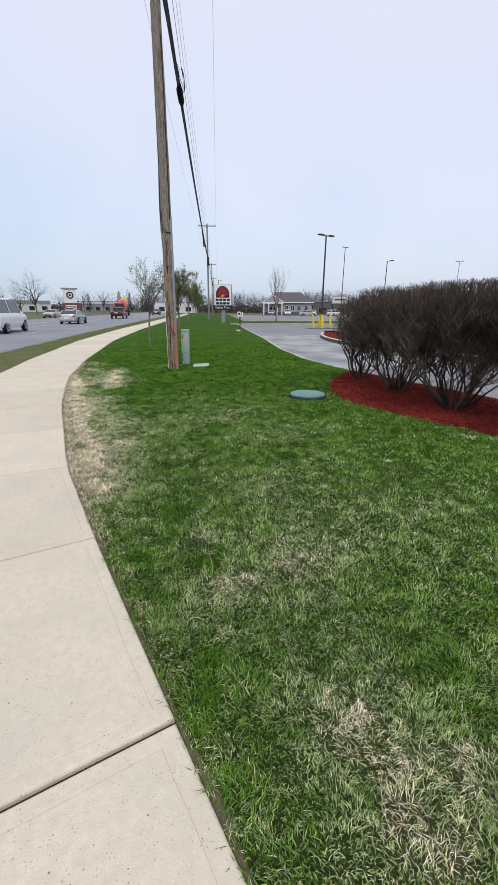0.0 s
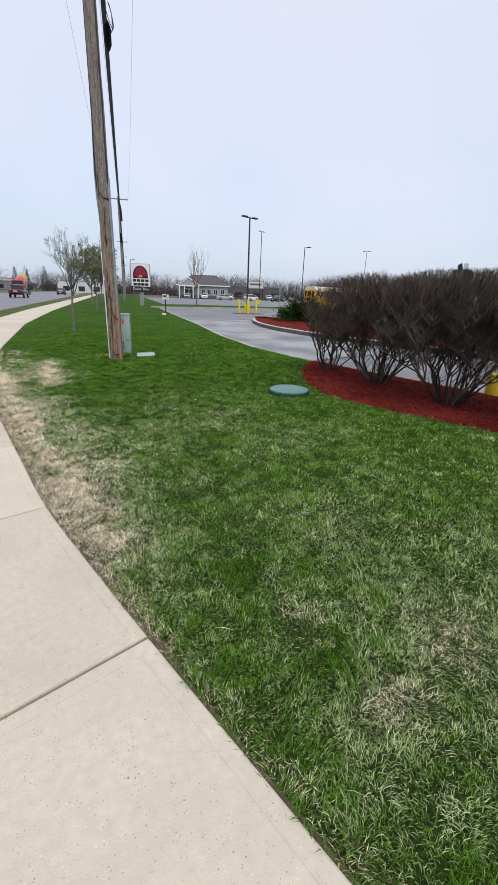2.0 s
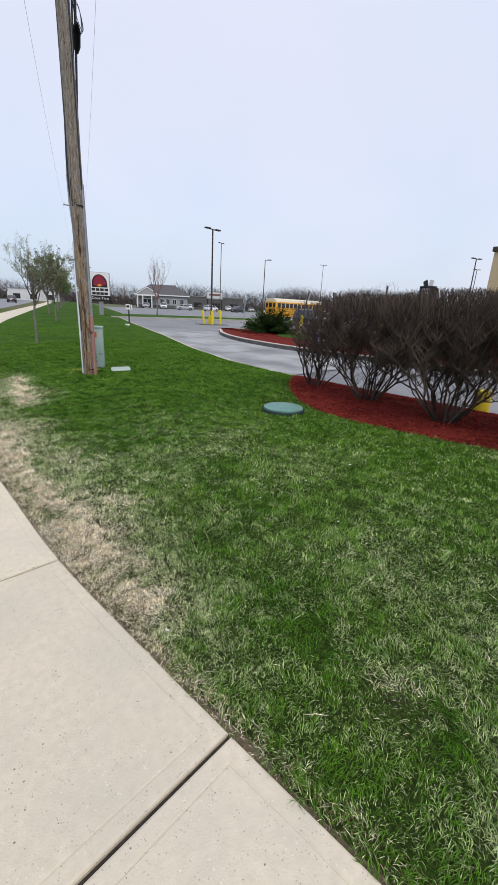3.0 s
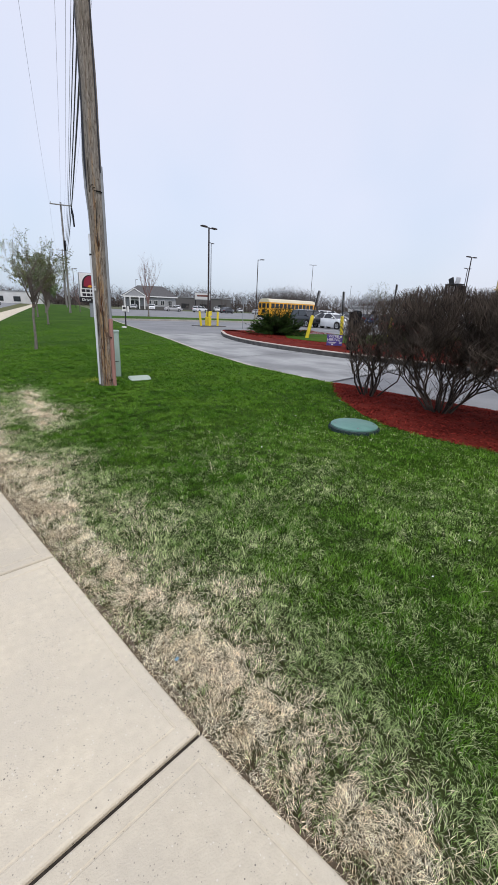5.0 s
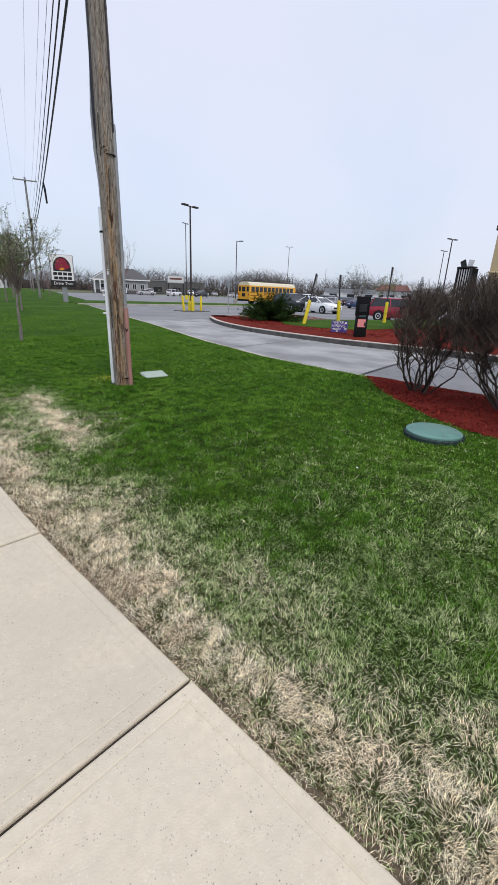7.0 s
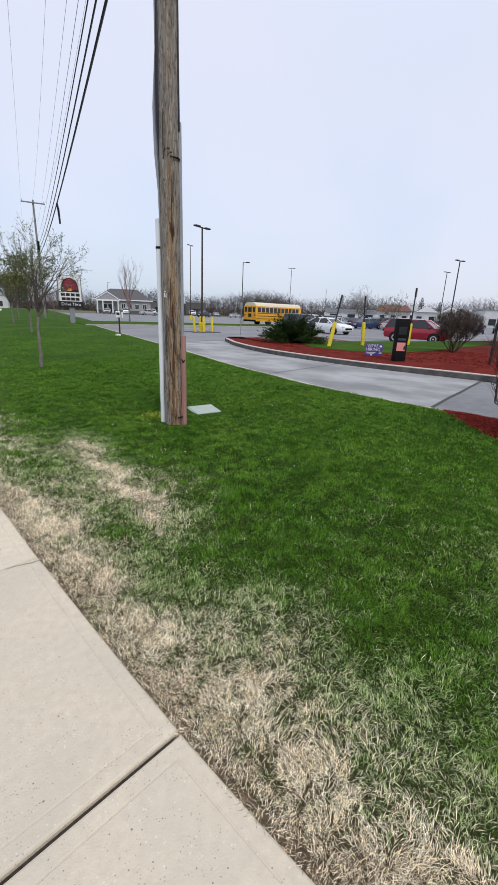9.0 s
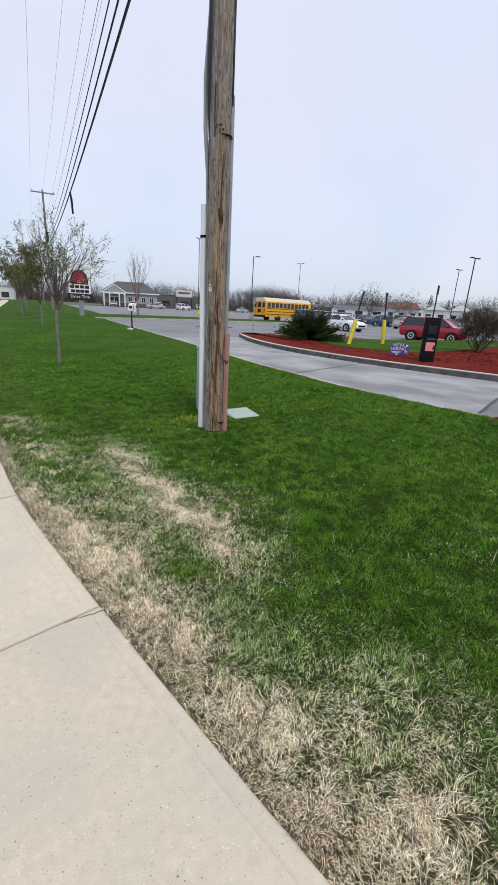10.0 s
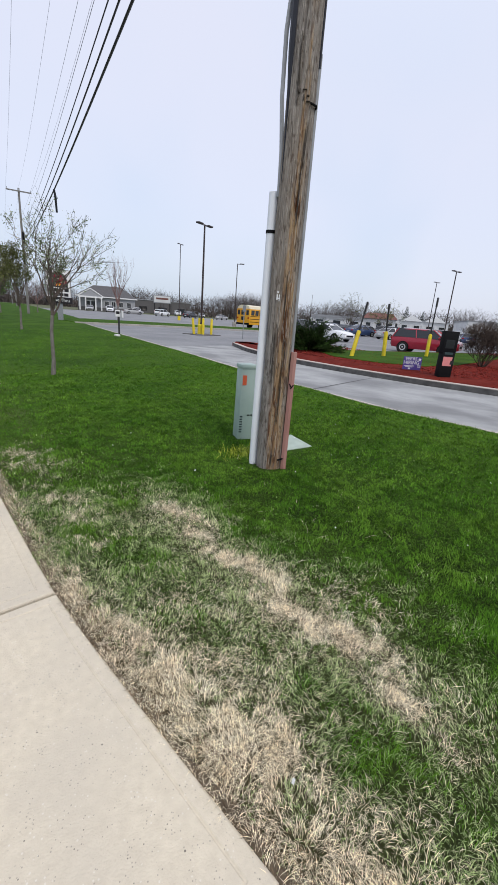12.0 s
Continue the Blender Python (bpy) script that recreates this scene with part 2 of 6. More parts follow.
M_GREENBOX = material("pale_green_enclosure", (0.34, 0.44, 0.385), (0.30, 0.39, 0.345), 5, 0.5, c3=(0.40, 0.49, 0.44), scale3=2.0, amount3=0.5)
M_ORANGE = plain("orange_sticker", (0.75, 0.13, 0.05), 0.5)
M_WHITE = plain("white_paint", (0.78, 0.78, 0.77), 0.5)
M_LID = material("green_lid_plastic", (0.15, 0.30, 0.26), (0.12, 0.25, 0.22), 7, 0.55, bump=0.2, c3=(0.22, 0.36, 0.32), scale3=2.5, amount3=0.5)
M_LIDRING = plain("dark_green_ring", (0.03, 0.055, 0.055), 0.6)
M_PLATE = material("pale_green_pad", (0.42, 0.50, 0.43), (0.36, 0.43, 0.37), 8, 0.7, bump=0.2)
M_TWIG = material("hedge_twig", (0.078, 0.060, 0.050), (0.034, 0.026, 0.022), 9, 0.9, c3=(0.16, 0.125, 0.10), scale3=3, amount3=0.5, islands=0.55, spec=0.12)
M_BARK = material("tree_bark", (0.21, 0.19, 0.17), (0.12, 0.105, 0.09), 18, 0.9, bump=0.5, stretch=(1, 1, 0.4))
M_DARKBARK = material("thin_branch_bark", (0.13, 0.10, 0.085), (0.08, 0.062, 0.05), 12, 0.9)
M_PINKBARK = material("budding_branch", (0.24, 0.15, 0.14), (0.17, 0.11, 0.10), 5, 0.9)
M_LEAF = material("young_leaf", (0.10, 0.15, 0.04), (0.065, 0.10, 0.028), 3, 0.6, islands=0.5)
M_BUD = material("pale_blossom", (0.42, 0.42, 0.33), (0.30, 0.33, 0.20), 3, 0.7, islands=0.4)
M_OLIVE = material("olive_leaf", (0.15, 0.155, 0.05), (0.10, 0.115, 0.035), 2, 0.7, islands=0.4)
M_JUNIPER = material("juniper_needles", (0.011, 0.026, 0.005), (0.022, 0.040, 0.009), 4, 0.95, islands=0.6, spec=0.04)
M_PINE = material("dark_conifer", (0.02, 0.036, 0.018), (0.03, 0.048, 0.024), 2, 0.9, islands=0.4)
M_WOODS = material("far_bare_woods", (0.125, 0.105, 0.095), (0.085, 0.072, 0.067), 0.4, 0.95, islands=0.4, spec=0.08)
# paler, greyer copy of M_WOODS: distance haze put into the base colour
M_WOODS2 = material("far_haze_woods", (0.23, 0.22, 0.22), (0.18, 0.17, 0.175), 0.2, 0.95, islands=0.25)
M_YELLOW = material("safety_yellow", (0.76, 0.60, 0.02), (0.66, 0.50, 0.02), 5, 0.5, c3=(0.55, 0.42, 0.05), scale3=2.5, amount3=0.35)
M_POST = plain("black_sign_post", (0.03, 0.03, 0.032), 0.5, 0.3)
M_STEEL = plain("galvanised_steel", (0.36, 0.37, 0.38), 0.45, 0.7)
M_LAMPPOLE = plain("dark_bronze_pole", (0.055, 0.04, 0.038), 0.5, 0.3)
M_SIGNFACE = plain("sign_white_face", (0.82, 0.80, 0.80), 0.4)
M_SIGNFRAME = plain("sign_grey_frame", (0.30, 0.31, 0.33), 0.5, 0.4)
M_SIGNBLACK = plain("sign_black", (0.015, 0.012, 0.015), 0.5)
M_CRIMSON = plain("sign_crimson", (0.26, 0.012, 0.035), 0.45)
M_AMBER = plain("sign_amber", (0.75, 0.30, 0.03), 0.5)
M_PURPLE = plain("purple_sign", (0.085, 0.055, 0.27), 0.5)
M_PINKPRINT = plain("pink_print", (0.72, 0.25, 0.24), 0.5)
M_SIDING = material("grey_siding", (0.34, 0.345, 0.36), (0.29, 0.295, 0.31), 2, 0.7, stretch=(0.3, 0.3, 5))
M_STONEBASE = plain("dark_stone_base", (0.12, 0.115, 0.115), 0.9, bump=0.4)
M_SHINGLE = material("grey_shingle", (0.115, 0.112, 0.115), (0.085, 0.083, 0.085), 3, 0.9, bump=0.4)
M_DARKGLASS = plain("dark_glass", (0.02, 0.023, 0.027), 0.08, spec=0.6)
M_TANWALL = material("tan_stucco", (0.58, 0.47, 0.28), (0.53, 0.43, 0.26), 14, 0.85, bump=0.3, bscale=60)
M_BROWNTRIM = plain("dark_brown_trim", (0.06, 0.04, 0.032), 0.6)
M_STOREWALL = material("store_pale_wall", (0.66, 0.66, 0.655), (0.56, 0.56, 0.56), 0.6, 0.8)
M_STOREGREY = material("store_grey_wall", (0.27, 0.28, 0.29), (0.23, 0.24, 0.25), 0.6, 0.8)
M_BRICKRED = material("red_brown_masonry", (0.19, 0.085, 0.07), (0.14, 0.06, 0.05), 3, 0.9)
M_REDTRIM = plain("red_fascia", (0.42, 0.06, 0.05), 0.6)
M_BUSYELLOW = material("bus_yellow", (0.76, 0.36, 0.01), (0.70, 0.32, 0.01), 2, 0.35, coat=0.3)
M_BUSROOF = plain("bus_pale_roof", (0.75, 0.67, 0.50), 0.5)
M_TYRE = plain("tyre_rubber", (0.018, 0.018, 0.018), 0.85)
M_RIM = plain("alloy_rim", (0.60, 0.60, 0.61), 0.4, 0.35)
M_TAIL = plain("tail_lamp_red", (0.40, 0.01, 0.01), 0.25)
M_HEAD = plain("head_lamp_lens", (0.75, 0.76, 0.78), 0.15)
PAINTS = {
    "white": (0.86, 0.87, 0.88), "silver": (0.44, 0.44, 0.44), "black": (0.018, 0.020, 0.026), "red": (0.36, 0.014, 0.036), "maroon": (0.10, 0.012, 0.014),
    "bright_red": (0.50, 0.02, 0.015), "grey": (0.16, 0.17, 0.18), "blue": (0.04, 0.07, 0.16), "gold": (0.46, 0.42, 0.36),
}
M_PAINT = {k: material(k + "_car_paint", c, tuple(v * 0.92 for v in c), 1.5, 0.3, 0.25 if k not in ("white", "bright_red") else 0.0, coat=0.6) for k, c in PAINTS.items()}

# ---- mesh helpers ----


class Shape:
    """Gathers vertices and faces for one mesh."""

    def __init__(self):
        self.v, self.f = [], []

    def add(self, verts, faces, m=None):
        k = len(self.v)
        self.v += [tuple(m @ Vector(p)) for p in verts] if m else [tuple(p) for p in verts]
        self.f += [tuple(i + k for i in f) for f in faces]
        return self

    def box(self, centre, size, m=None, bevel=0.0, taper=1.0):
        x, y, z = (s / 2 for s in size)
        if bevel:
            b = bmesh.new()
            bmesh.ops.create_cube(b, size=1.0)
            for v in b.verts:
                k = taper if v.co.z > 0 else 1.0
                v.co = Vector((v.co.x * size[0] * k, v.co.y * size[1] * k, v.co.z * size[2]))
            bmesh.ops.bevel(b, geom=b.edges[:], offset=min(bevel, min(size) * 0.45), segments=2, affect="EDGES", profile=0.5)
            b.verts.index_update()
            vs, fs = [v.co + Vector(centre) for v in b.verts], [[v.index for v in f.verts] for f in b.faces]
            b.free()
            return self.add(vs, fs, m)
        c = Vector(centre)
        vs = [c + Vector((sx * x * (taper if sz > 0 else 1), sy * y * (taper if sz > 0 else 1), sz * z)) for sz in (-1, 1) for sx, sy in ((-1, -1), (1, -1), (1, 1), (-1, 1))]
        return self.add(vs, [(3, 2, 1, 0), (4, 5, 6, 7), (0, 1, 5, 4), (1, 2, 6, 5), (2, 3, 7, 6), (3, 0, 4, 7)], m)

    def tube(self, pts, radii, n=6, cap=True, m=None):
        pts = [Vector(p) for p in pts]
        vs, fs = [], []
        side = None
        for i, p in enumerate(pts):
            d = (pts[min(i + 1, len(pts) - 1)] - pts[max(i - 1, 0)]).normalized()
            if side is None:
                side = d.cross(Vector((0.3, 0.2, 1.0)) if abs(d.z) < 0.9 else Vector((1, 0, 0))).normalized()
            side = (side - d * side.dot(d)).normalized()
            up = d.cross(side)
            r = radii[i]
            for k in range(n):
                a = 2 * math.pi * k / n
                vs.append(p + (side * math.cos(a) + up * math.sin(a)) * r)
        for i in range(len(pts) - 1):
            for k in range(n):
                a, b = i * n + k, i * n + (k + 1) % n
                fs.append((a, b, b + n, a + n))
        if cap:
            fs.append(tuple(range(n - 1, -1, -1)))
            fs.append(tuple(range((len(pts) - 1) * n, len(pts) * n)))
        return self.add(vs, fs, m)

    def cyl(self, base, r, h, n=16, r2=None, m=None):
        b = Vector(base)
        return self.tube([b, b + Vector((0, 0, h))], [r, r if r2 is None else r2], n, True, m)

    def loft(self, rings, m=None, closed=True):
        n = len(rings[0])
        vs = [p for r in rings for p in r]
        fs = [(i * n + k, i * n + (k + 1) % n, (i + 1) * n + (k + 1) % n, (i + 1) * n + k) for i in range(len(rings) - 1) for k in range(n)]
        if closed:
            fs += [tuple(range(n - 1, -1, -1)), tuple(range((len(rings) - 1) * n, len(rings) * n))]
        return self.add(vs, fs, m)

    def prism(self, poly, z0, z1, m=None):
        n = len(poly)
        vs = [(x, y, z0) for x, y in poly] + [(x, y, z1) for x, y in poly]
        fs = [tuple(range(n - 1, -1, -1)), tuple(range(n, 2 * n))] + [(k, (k + 1) % n, n + (k + 1) % n, n + k) for k in range(n)]
        return self.add(vs, fs, m)

    def mesh(self, name, mat, smooth=False):
        me = bpy.data.meshes.new(name)
        me.from_pydata(self.v, [], self.f)
        if mat:
            me.materials.append(mat)
        if smooth:
            me.polygons.foreach_set("use_smooth", [True] * len(me.polygons))
            me.set_sharp_from_angle(angle=radians(38))
        me.update()
        return me


def part(name, shape, mat, parent, label="", smooth=False, at=None):
    """One mesh object under a thing or under a part."""
    ob = new(name, shape.mesh(name, mat, smooth))
    ob.parent = parent
    if at is not None:
        ob.matrix_basis = at
    return tagged(ob, label)


def thing(name, label, category, group="", at=None):
    ob = new(name)
    ob.empty_display_size = 0.2
    if at is not None:
        ob.matrix_basis = at
    return tagged(ob, label, category, group)


def solid(name, shape, mat, label, category, kind="", smooth=False, at=None):
    """A thing that is a single mesh."""
    ob = new(name, shape.mesh(name, mat, smooth))
    if at is not None:
        ob.matrix_basis = at
    return tagged(ob, label, category, "", kind)


def heading(dx, dy):
    return math.degrees(math.atan2(dy, dx))


def along(knots):
    ys, xs = np.array([k[0] for k in knots], float), np.array([k[1] for k in knots], float)

    def f(y):
        return np.interp(y, ys, xs)

    def smooth_f(y):
        y = np.asarray(y, float)
        w = np.clip(0.25 + np.abs(y) * 0.03, 0.25, 3.0)
        return (f(y - w) + 2 * f(y - w / 2) + 2 * f(y) + 2 * f(y + w / 2) + f(y + w)) / 8
    return smooth_f


def grid_between(name, ys, left, right, nu, zf, mat, skirt=0.0):
    """A sheet between two plan curves x = left(y) and x = right(y), with heights zf(x, y)."""
    ys = np.asarray(ys, float)
    L, R = left(ys), right(ys)
    u = np.linspace(0, 1, nu)
    X = L[:, None] + (R - L)[:, None] * u[None, :]
    Y = np.repeat(ys[:, None], nu, 1)
    Z = zf(X, Y)
    V = np.stack([X, Y, Z], -1).reshape(-1, 3)
    n, k = len(ys), nu
    idx = (np.arange(n - 1)[:, None] * k + np.arange(k - 1)[None, :]).ravel()
    F = np.stack([idx, idx + 1, idx + k + 1, idx + k], -1)
    s = Shape()
    s.v, s.f = [tuple(p) for p in V.tolist()], [tuple(q) for q in F.tolist()]
    me = s.mesh(name, mat)
    me.polygons.foreach_set("use_smooth", [True] * len(me.polygons))
    return new(name, me)

# ---- plan curves: x at a given y ----
WALK_R = along([(-9, 1.35), (-4, 0.76), (0.98, 0.087), (2.48, -0.113), (3.99, -0.288), (5.45, -0.325), (6.96, -0.365), (8.5, -0.318), (10.1, -0.23), (11.6, 0.0), (13.4, 0.25), (21.5, 1.86), (33.2, 5.03), (60.2, 13.2), (128, 34.0), (260, 72.0)])
ROAD_R = along([(-80, -30.3), (17.2, -2.5), (30, 0.85), (67.5, 11.5), (260, 66.0)])
DRIVE_L = along([(-12, 7.9), (0, 7.15), (3, 7.0), (6, 6.8), (8.4, 6.62), (9.7, 6.64), (11.6, 6.85), (15, 7.72), (20.6, 9.66), (30.3, 12.7), (41.5, 16.3)])
LAWN_R = along([(-12, 7.9), (0, 7.15), (3, 7.0), (6, 6.8), (8.4, 6.62), (9.7, 6.64), (11.6, 6.85), (15, 7.72), (20.6, 9.66), (30.3, 12.7), (39.9, 15.8), (43, 16.9), (50.5, 20.8), (60, 24.3), (110, 41.0), (180, 64.0)])
MULCH_L = along([(-10, 5.2), (-3, 5.05), (0, 4.85), (1.6, 4.7), (3.1, 4.5), (3.7, 4.32), (4.4, 4.08), (5.2, 4.03), (6.0, 4.2), (6.6, 4.5), (7.3, 5.05), (7.7, 5.45), (8.1, 5.95), (8.4, 6.5)])
ISLAND_W = along([(-10, 12.6), (4, 12.1), (9.6, 11.75), (12.5, 11.4), (14.7, 11.5), (17, 11.85), (19, 12.5), (20.6, 13.3), (22.0, 14.1), (23.2, 15.2)])
WALK_WIDTH = 1.66
Z_DRIVE, Z_ROAD, Z_ISLAND, Z_MOUND = -0.05, -0.08, 0.10, 0.23


def clamp01(a):
    return np.clip(a, 0, 1)


def lawn_z(x, y):
    d = clamp01((x - WALK_R(y)) / 2.5)
    e = clamp01((LAWN_R(y) - x) / 1.2)
    return -0.02 + 0.058 * d * d * (3 - 2 * d) * e * (2 - e) - 0.02 * (1 - e) + 0.008 * np.sin(x * 2.3 + 0.7 * y) * np.sin(y * 1.7 - x) * d - 0.075 * np.exp(-((x - 2.7) ** 2 + (y - 10.95) ** 2) / 1.6) - 0.045 * np.exp(-((x - 3.66) ** 2 + (y - 6.03) ** 2) / 0.5)


# dry, thin patches of turf: centre, radii, strength
DRY = [(-0.08, 4.15, 0.15, 0.42, 1.0), (-0.05, 3.5, 0.12, 0.28, 0.9), (0.7, 0.72, 0.11, 0.12, 0.45), (0.72, 0.40, 0.11, 0.13, 0.45), (0.95, 0.42, 0.09, 0.1, 0.45), (0.58, 1.62, 0.14, 0.10, 0.42),
       (1.0, 1.7, 0.12, 0.10, 0.40), (-0.1, 5.0, 0.12, 0.35, 0.75), (-0.1, 6.0, 0.10, 0.25, 0.6), (-0.17, 6.3, 0.16, 0.36, 1.0), (-0.13, 6.9, 0.18, 0.3, 0.9), (0.3, 4.5, 0.12, 0.2, 0.3),
       (0.2, 7.0, 0.22, 0.16, 0.4), (-0.15, 5.5, 0.12, 0.3, 0.8), (0.35, 6.95, 0.2, 0.12, 0.4), (0.25, 5.8, 0.16, 0.16, 0.28),
       (0.89, 10.4, 0.09, 0.32, 0.75), (0.74, 9.65, 0.09, 0.38, 1.05), (0.61, 8.98, 0.10, 0.36, 1.1), (0.50, 8.45, 0.10, 0.26, 0.7), (0.85, 8.95, 0.22, 0.25, 0.4), (0.38, 7.85, 0.12, 0.25, 0.12),
       (-0.13, 9.95, 0.09, 0.35, 0.7), (-0.15, 9.35, 0.12, 0.36, 0.9), (-0.11, 8.8, 0.16, 0.36, 1.0), (-0.16, 8.1, 0.13, 0.36, 0.9), (-0.2, 7.45, 0.14, 0.4, 0.9), (0.3, 8.62, 0.12, 0.22, 0.25),
       (0.22, 9.3, 0.18, 0.5, 0.32), (0.1, 7.2, 0.14, 0.2, 0.25), (0.3, 11.2, 0.16, 0.5, 0.5), (0.6, 2.2, 0.12, 0.12, 0.3), (0.45, 12.3, 0.25, 0.5, 0.5), (0.9, 14.0, 0.3, 0.8, 0.4), (1.4, 17.5, 0.35, 1.5, 0.4)]


def lumpy(x, y, s, seed=0.0):
    """A smooth made-up field about 0, by sums of waves."""
    r = np.zeros_like(x)
    for i in range(5):
        a = seed + i * 2.399
        k = s * (1 + 0.63 * i)
        r = r + np.sin(k * (x * math.cos(a) + y * math.sin(a)) + 3.1 * i + seed * 7) / (1 + 0.45 * i)
    return r / 2.4


def dryness(x, y):
    d = np.zeros_like(x)
    wx, wy = x + 0.05 * lumpy(x, y, 9, 1.3), y + 0.10 * lumpy(x, y, 7, 2.1)
    for cx, cy, rx, ry, s in DRY:
        d = np.maximum(d, 0.86 * s * np.exp(-(((wx - cx) / (1.22 * rx)) ** 2 + ((wy - cy) / (1.25 * ry)) ** 2)))
    e = x - WALK_R(y)
    edge = np.exp(-(np.maximum(e, 0) / (0.07 + 0.05 * clamp01((y - 3) / 3))) ** 2) * clamp01(0.75 + 0.5 * lumpy(x, y, 5, 0.4))
    thin = clamp01(1.15 - e / 0.85) * clamp01((y - 3.0) / 1.2) * clamp01((13 - y) / 2.5) * clamp01(0.06 + 0.36 * lumpy(x, y, 6.5, 1.9))
    d = np.maximum(d, thin)
    return clamp01(np.maximum(d * (0.98 + 0.62 * lumpy(x, y, 16, 4.2) + 0.5 * lumpy(x, y, 37, 2.2)), edge * 0.7 * (0.25 + 0.75 * clamp01((y - 2.2) / 1.4))))


def halo(x, y):
    """The thin greyed margin round the dry patches."""
    d = np.zeros_like(x)
    for cx, cy, rx, ry, s in DRY:
        d = np.maximum(d, s * np.exp(-(((x - cx) / (2.3 * rx + 0.08)) ** 2 + ((y - cy) / (2.0 * ry + 0.08)) ** 2)))
    return clamp01(d * (1.05 + 0.5 * lumpy(x, y, 8, 3.1)))


def dullness(x, y):
    """Where the turf is greyed and thin rather than lush."""
    e = x - WALK_R(y)
    a = clamp01(1.3 - e / 1.35) * (0.72 + 0.5 * lumpy(x, y, 3.0, 3.3) + 0.3 * lumpy(x, y, 9.0, 0.7)) * (0.22 + 0.78 * clamp01((y - 2.6 - 0.9 * clamp01((e - 0.25) / 0.4)) / 1.6))
    b = (0.50 + 0.42 * lumpy(x, y, 1.7, 5.0) + 0.22 * lumpy(x, y, 5.5, 1.7)) * (1 - 0.55 * clamp01((x - 1.7) / 1.6)) * (1 - 0.5 * np.exp(-(((x - 0.25) / 0.3) ** 2 + ((y - 0.9) / 1.0) ** 2))) * (1 - 0.88 * clamp01((y - 5.8) / 3.0))
    lush_spots = 0.65 * np.exp(-(((x - 0.65) / 0.45) ** 2 + ((y - 7.75) / 0.42) ** 2)) + 0.6 * np.exp(-(((x - 0.5) / 0.4) ** 2 + ((y - 2.4) / 0.7) ** 2))
    return clamp01(np.maximum(1.1 * a, 0.75 * b) * (1 - lush_spots) * clamp01(1.25 - clamp01((y - 9.5) / 4)))


# ---- ground, road, drive and lots ----
gs = Shape()
N, RING = 64, 2600.0
gs.v = [(0, 60, -0.16)] + [(RING * math.cos(2 * math.pi * k / N), 60 + RING * math.sin(2 * math.pi * k / N), -0.16) for k in range(N)]
gs.f = [(0, 1 + k, 1 + (k + 1) % N) for k in range(N)]
solid("ground", gs, M_FARGROUND, "wide flat ground of rough spring grass to the horizon", "ground", "structure")

lawn_ys = np.concatenate([np.arange(-9, 13, 0.1), np.arange(13, 44, 0.5), np.arange(44, 176, 3.0)])
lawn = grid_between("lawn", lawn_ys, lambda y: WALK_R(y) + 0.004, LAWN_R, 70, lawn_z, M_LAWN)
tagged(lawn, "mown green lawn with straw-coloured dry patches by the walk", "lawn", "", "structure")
co = np.empty(len(lawn.data.vertices) * 3)
lawn.data.vertices.foreach_get("co", co)
co = co.reshape(-1, 3)
dry_att = lawn.data.attributes.new("dry", "FLOAT", "POINT")
dry_att.data.foreach_set("value", (np.maximum(dryness(co[:, 0], co[:, 1]), 0.4 * halo(co[:, 0], co[:, 1])) * (co[:, 1] < 20)).astype(np.float32))
# mask for the shade painted between blades, weaker where they stand sparser
gap_shade_att = lawn.data.attributes.new("gap_shade", "FLOAT", "POINT")
gap_shade_att.data.foreach_set("value", clamp01((14.5 - co[:, 1]) / 4) * (1 - 0.6 * clamp01((co[:, 0] - 1.8) / 1.5)).astype(np.float32))
n_, l_, b_, col_ = base_of(M_LAWN)
# thatch and soil under the standing blades, the blades' shade put into the colour
gap_shade_ = n_.new("ShaderNodeAttribute")
gap_shade_.attribute_name = "gap_shade"
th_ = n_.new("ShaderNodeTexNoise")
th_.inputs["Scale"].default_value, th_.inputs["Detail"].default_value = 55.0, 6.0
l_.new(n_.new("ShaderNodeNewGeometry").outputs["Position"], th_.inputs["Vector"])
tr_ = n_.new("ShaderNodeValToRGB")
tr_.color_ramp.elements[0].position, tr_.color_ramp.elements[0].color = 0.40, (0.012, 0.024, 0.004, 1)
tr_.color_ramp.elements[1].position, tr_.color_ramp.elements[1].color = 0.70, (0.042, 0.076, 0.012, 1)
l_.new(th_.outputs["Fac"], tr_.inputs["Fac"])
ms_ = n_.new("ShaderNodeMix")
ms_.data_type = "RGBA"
l_.new(gap_shade_.outputs["Fac"], ms_.inputs["Factor"])
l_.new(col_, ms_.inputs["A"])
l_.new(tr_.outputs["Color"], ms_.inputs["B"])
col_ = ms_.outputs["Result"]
at_ = n_.new("ShaderNodeAttribute")
at_.attribute_name = "dry"
mx_ = n_.new("ShaderNodeMix")
mx_.data_type = "RGBA"
mx_.inputs["B"].default_value = (0.085, 0.064, 0.040, 1)
l_.new(at_.outputs["Fac"], mx_.inputs["Factor"])
l_.new(col_, mx_.inputs["A"])
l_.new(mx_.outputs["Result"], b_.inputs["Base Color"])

verge_ys = np.concatenate([np.arange(-40, 40, 1.0), np.arange(40, 240, 5.0)])
tagged(grid_between("verge", verge_ys, ROAD_R, lambda y: WALK_R(y) - WALK_WIDTH * 1.02, 8, lambda x, y: -0.045 + 0.02 * np.sin(x * 3 + y) * np.sin(y * 0.7) - 0.03 * clamp01((ROAD_R(y) + 0.4 - x) / 0.4), M_VERGE),
       "patchy grass verge between walk and road", "verge", "", "structure")

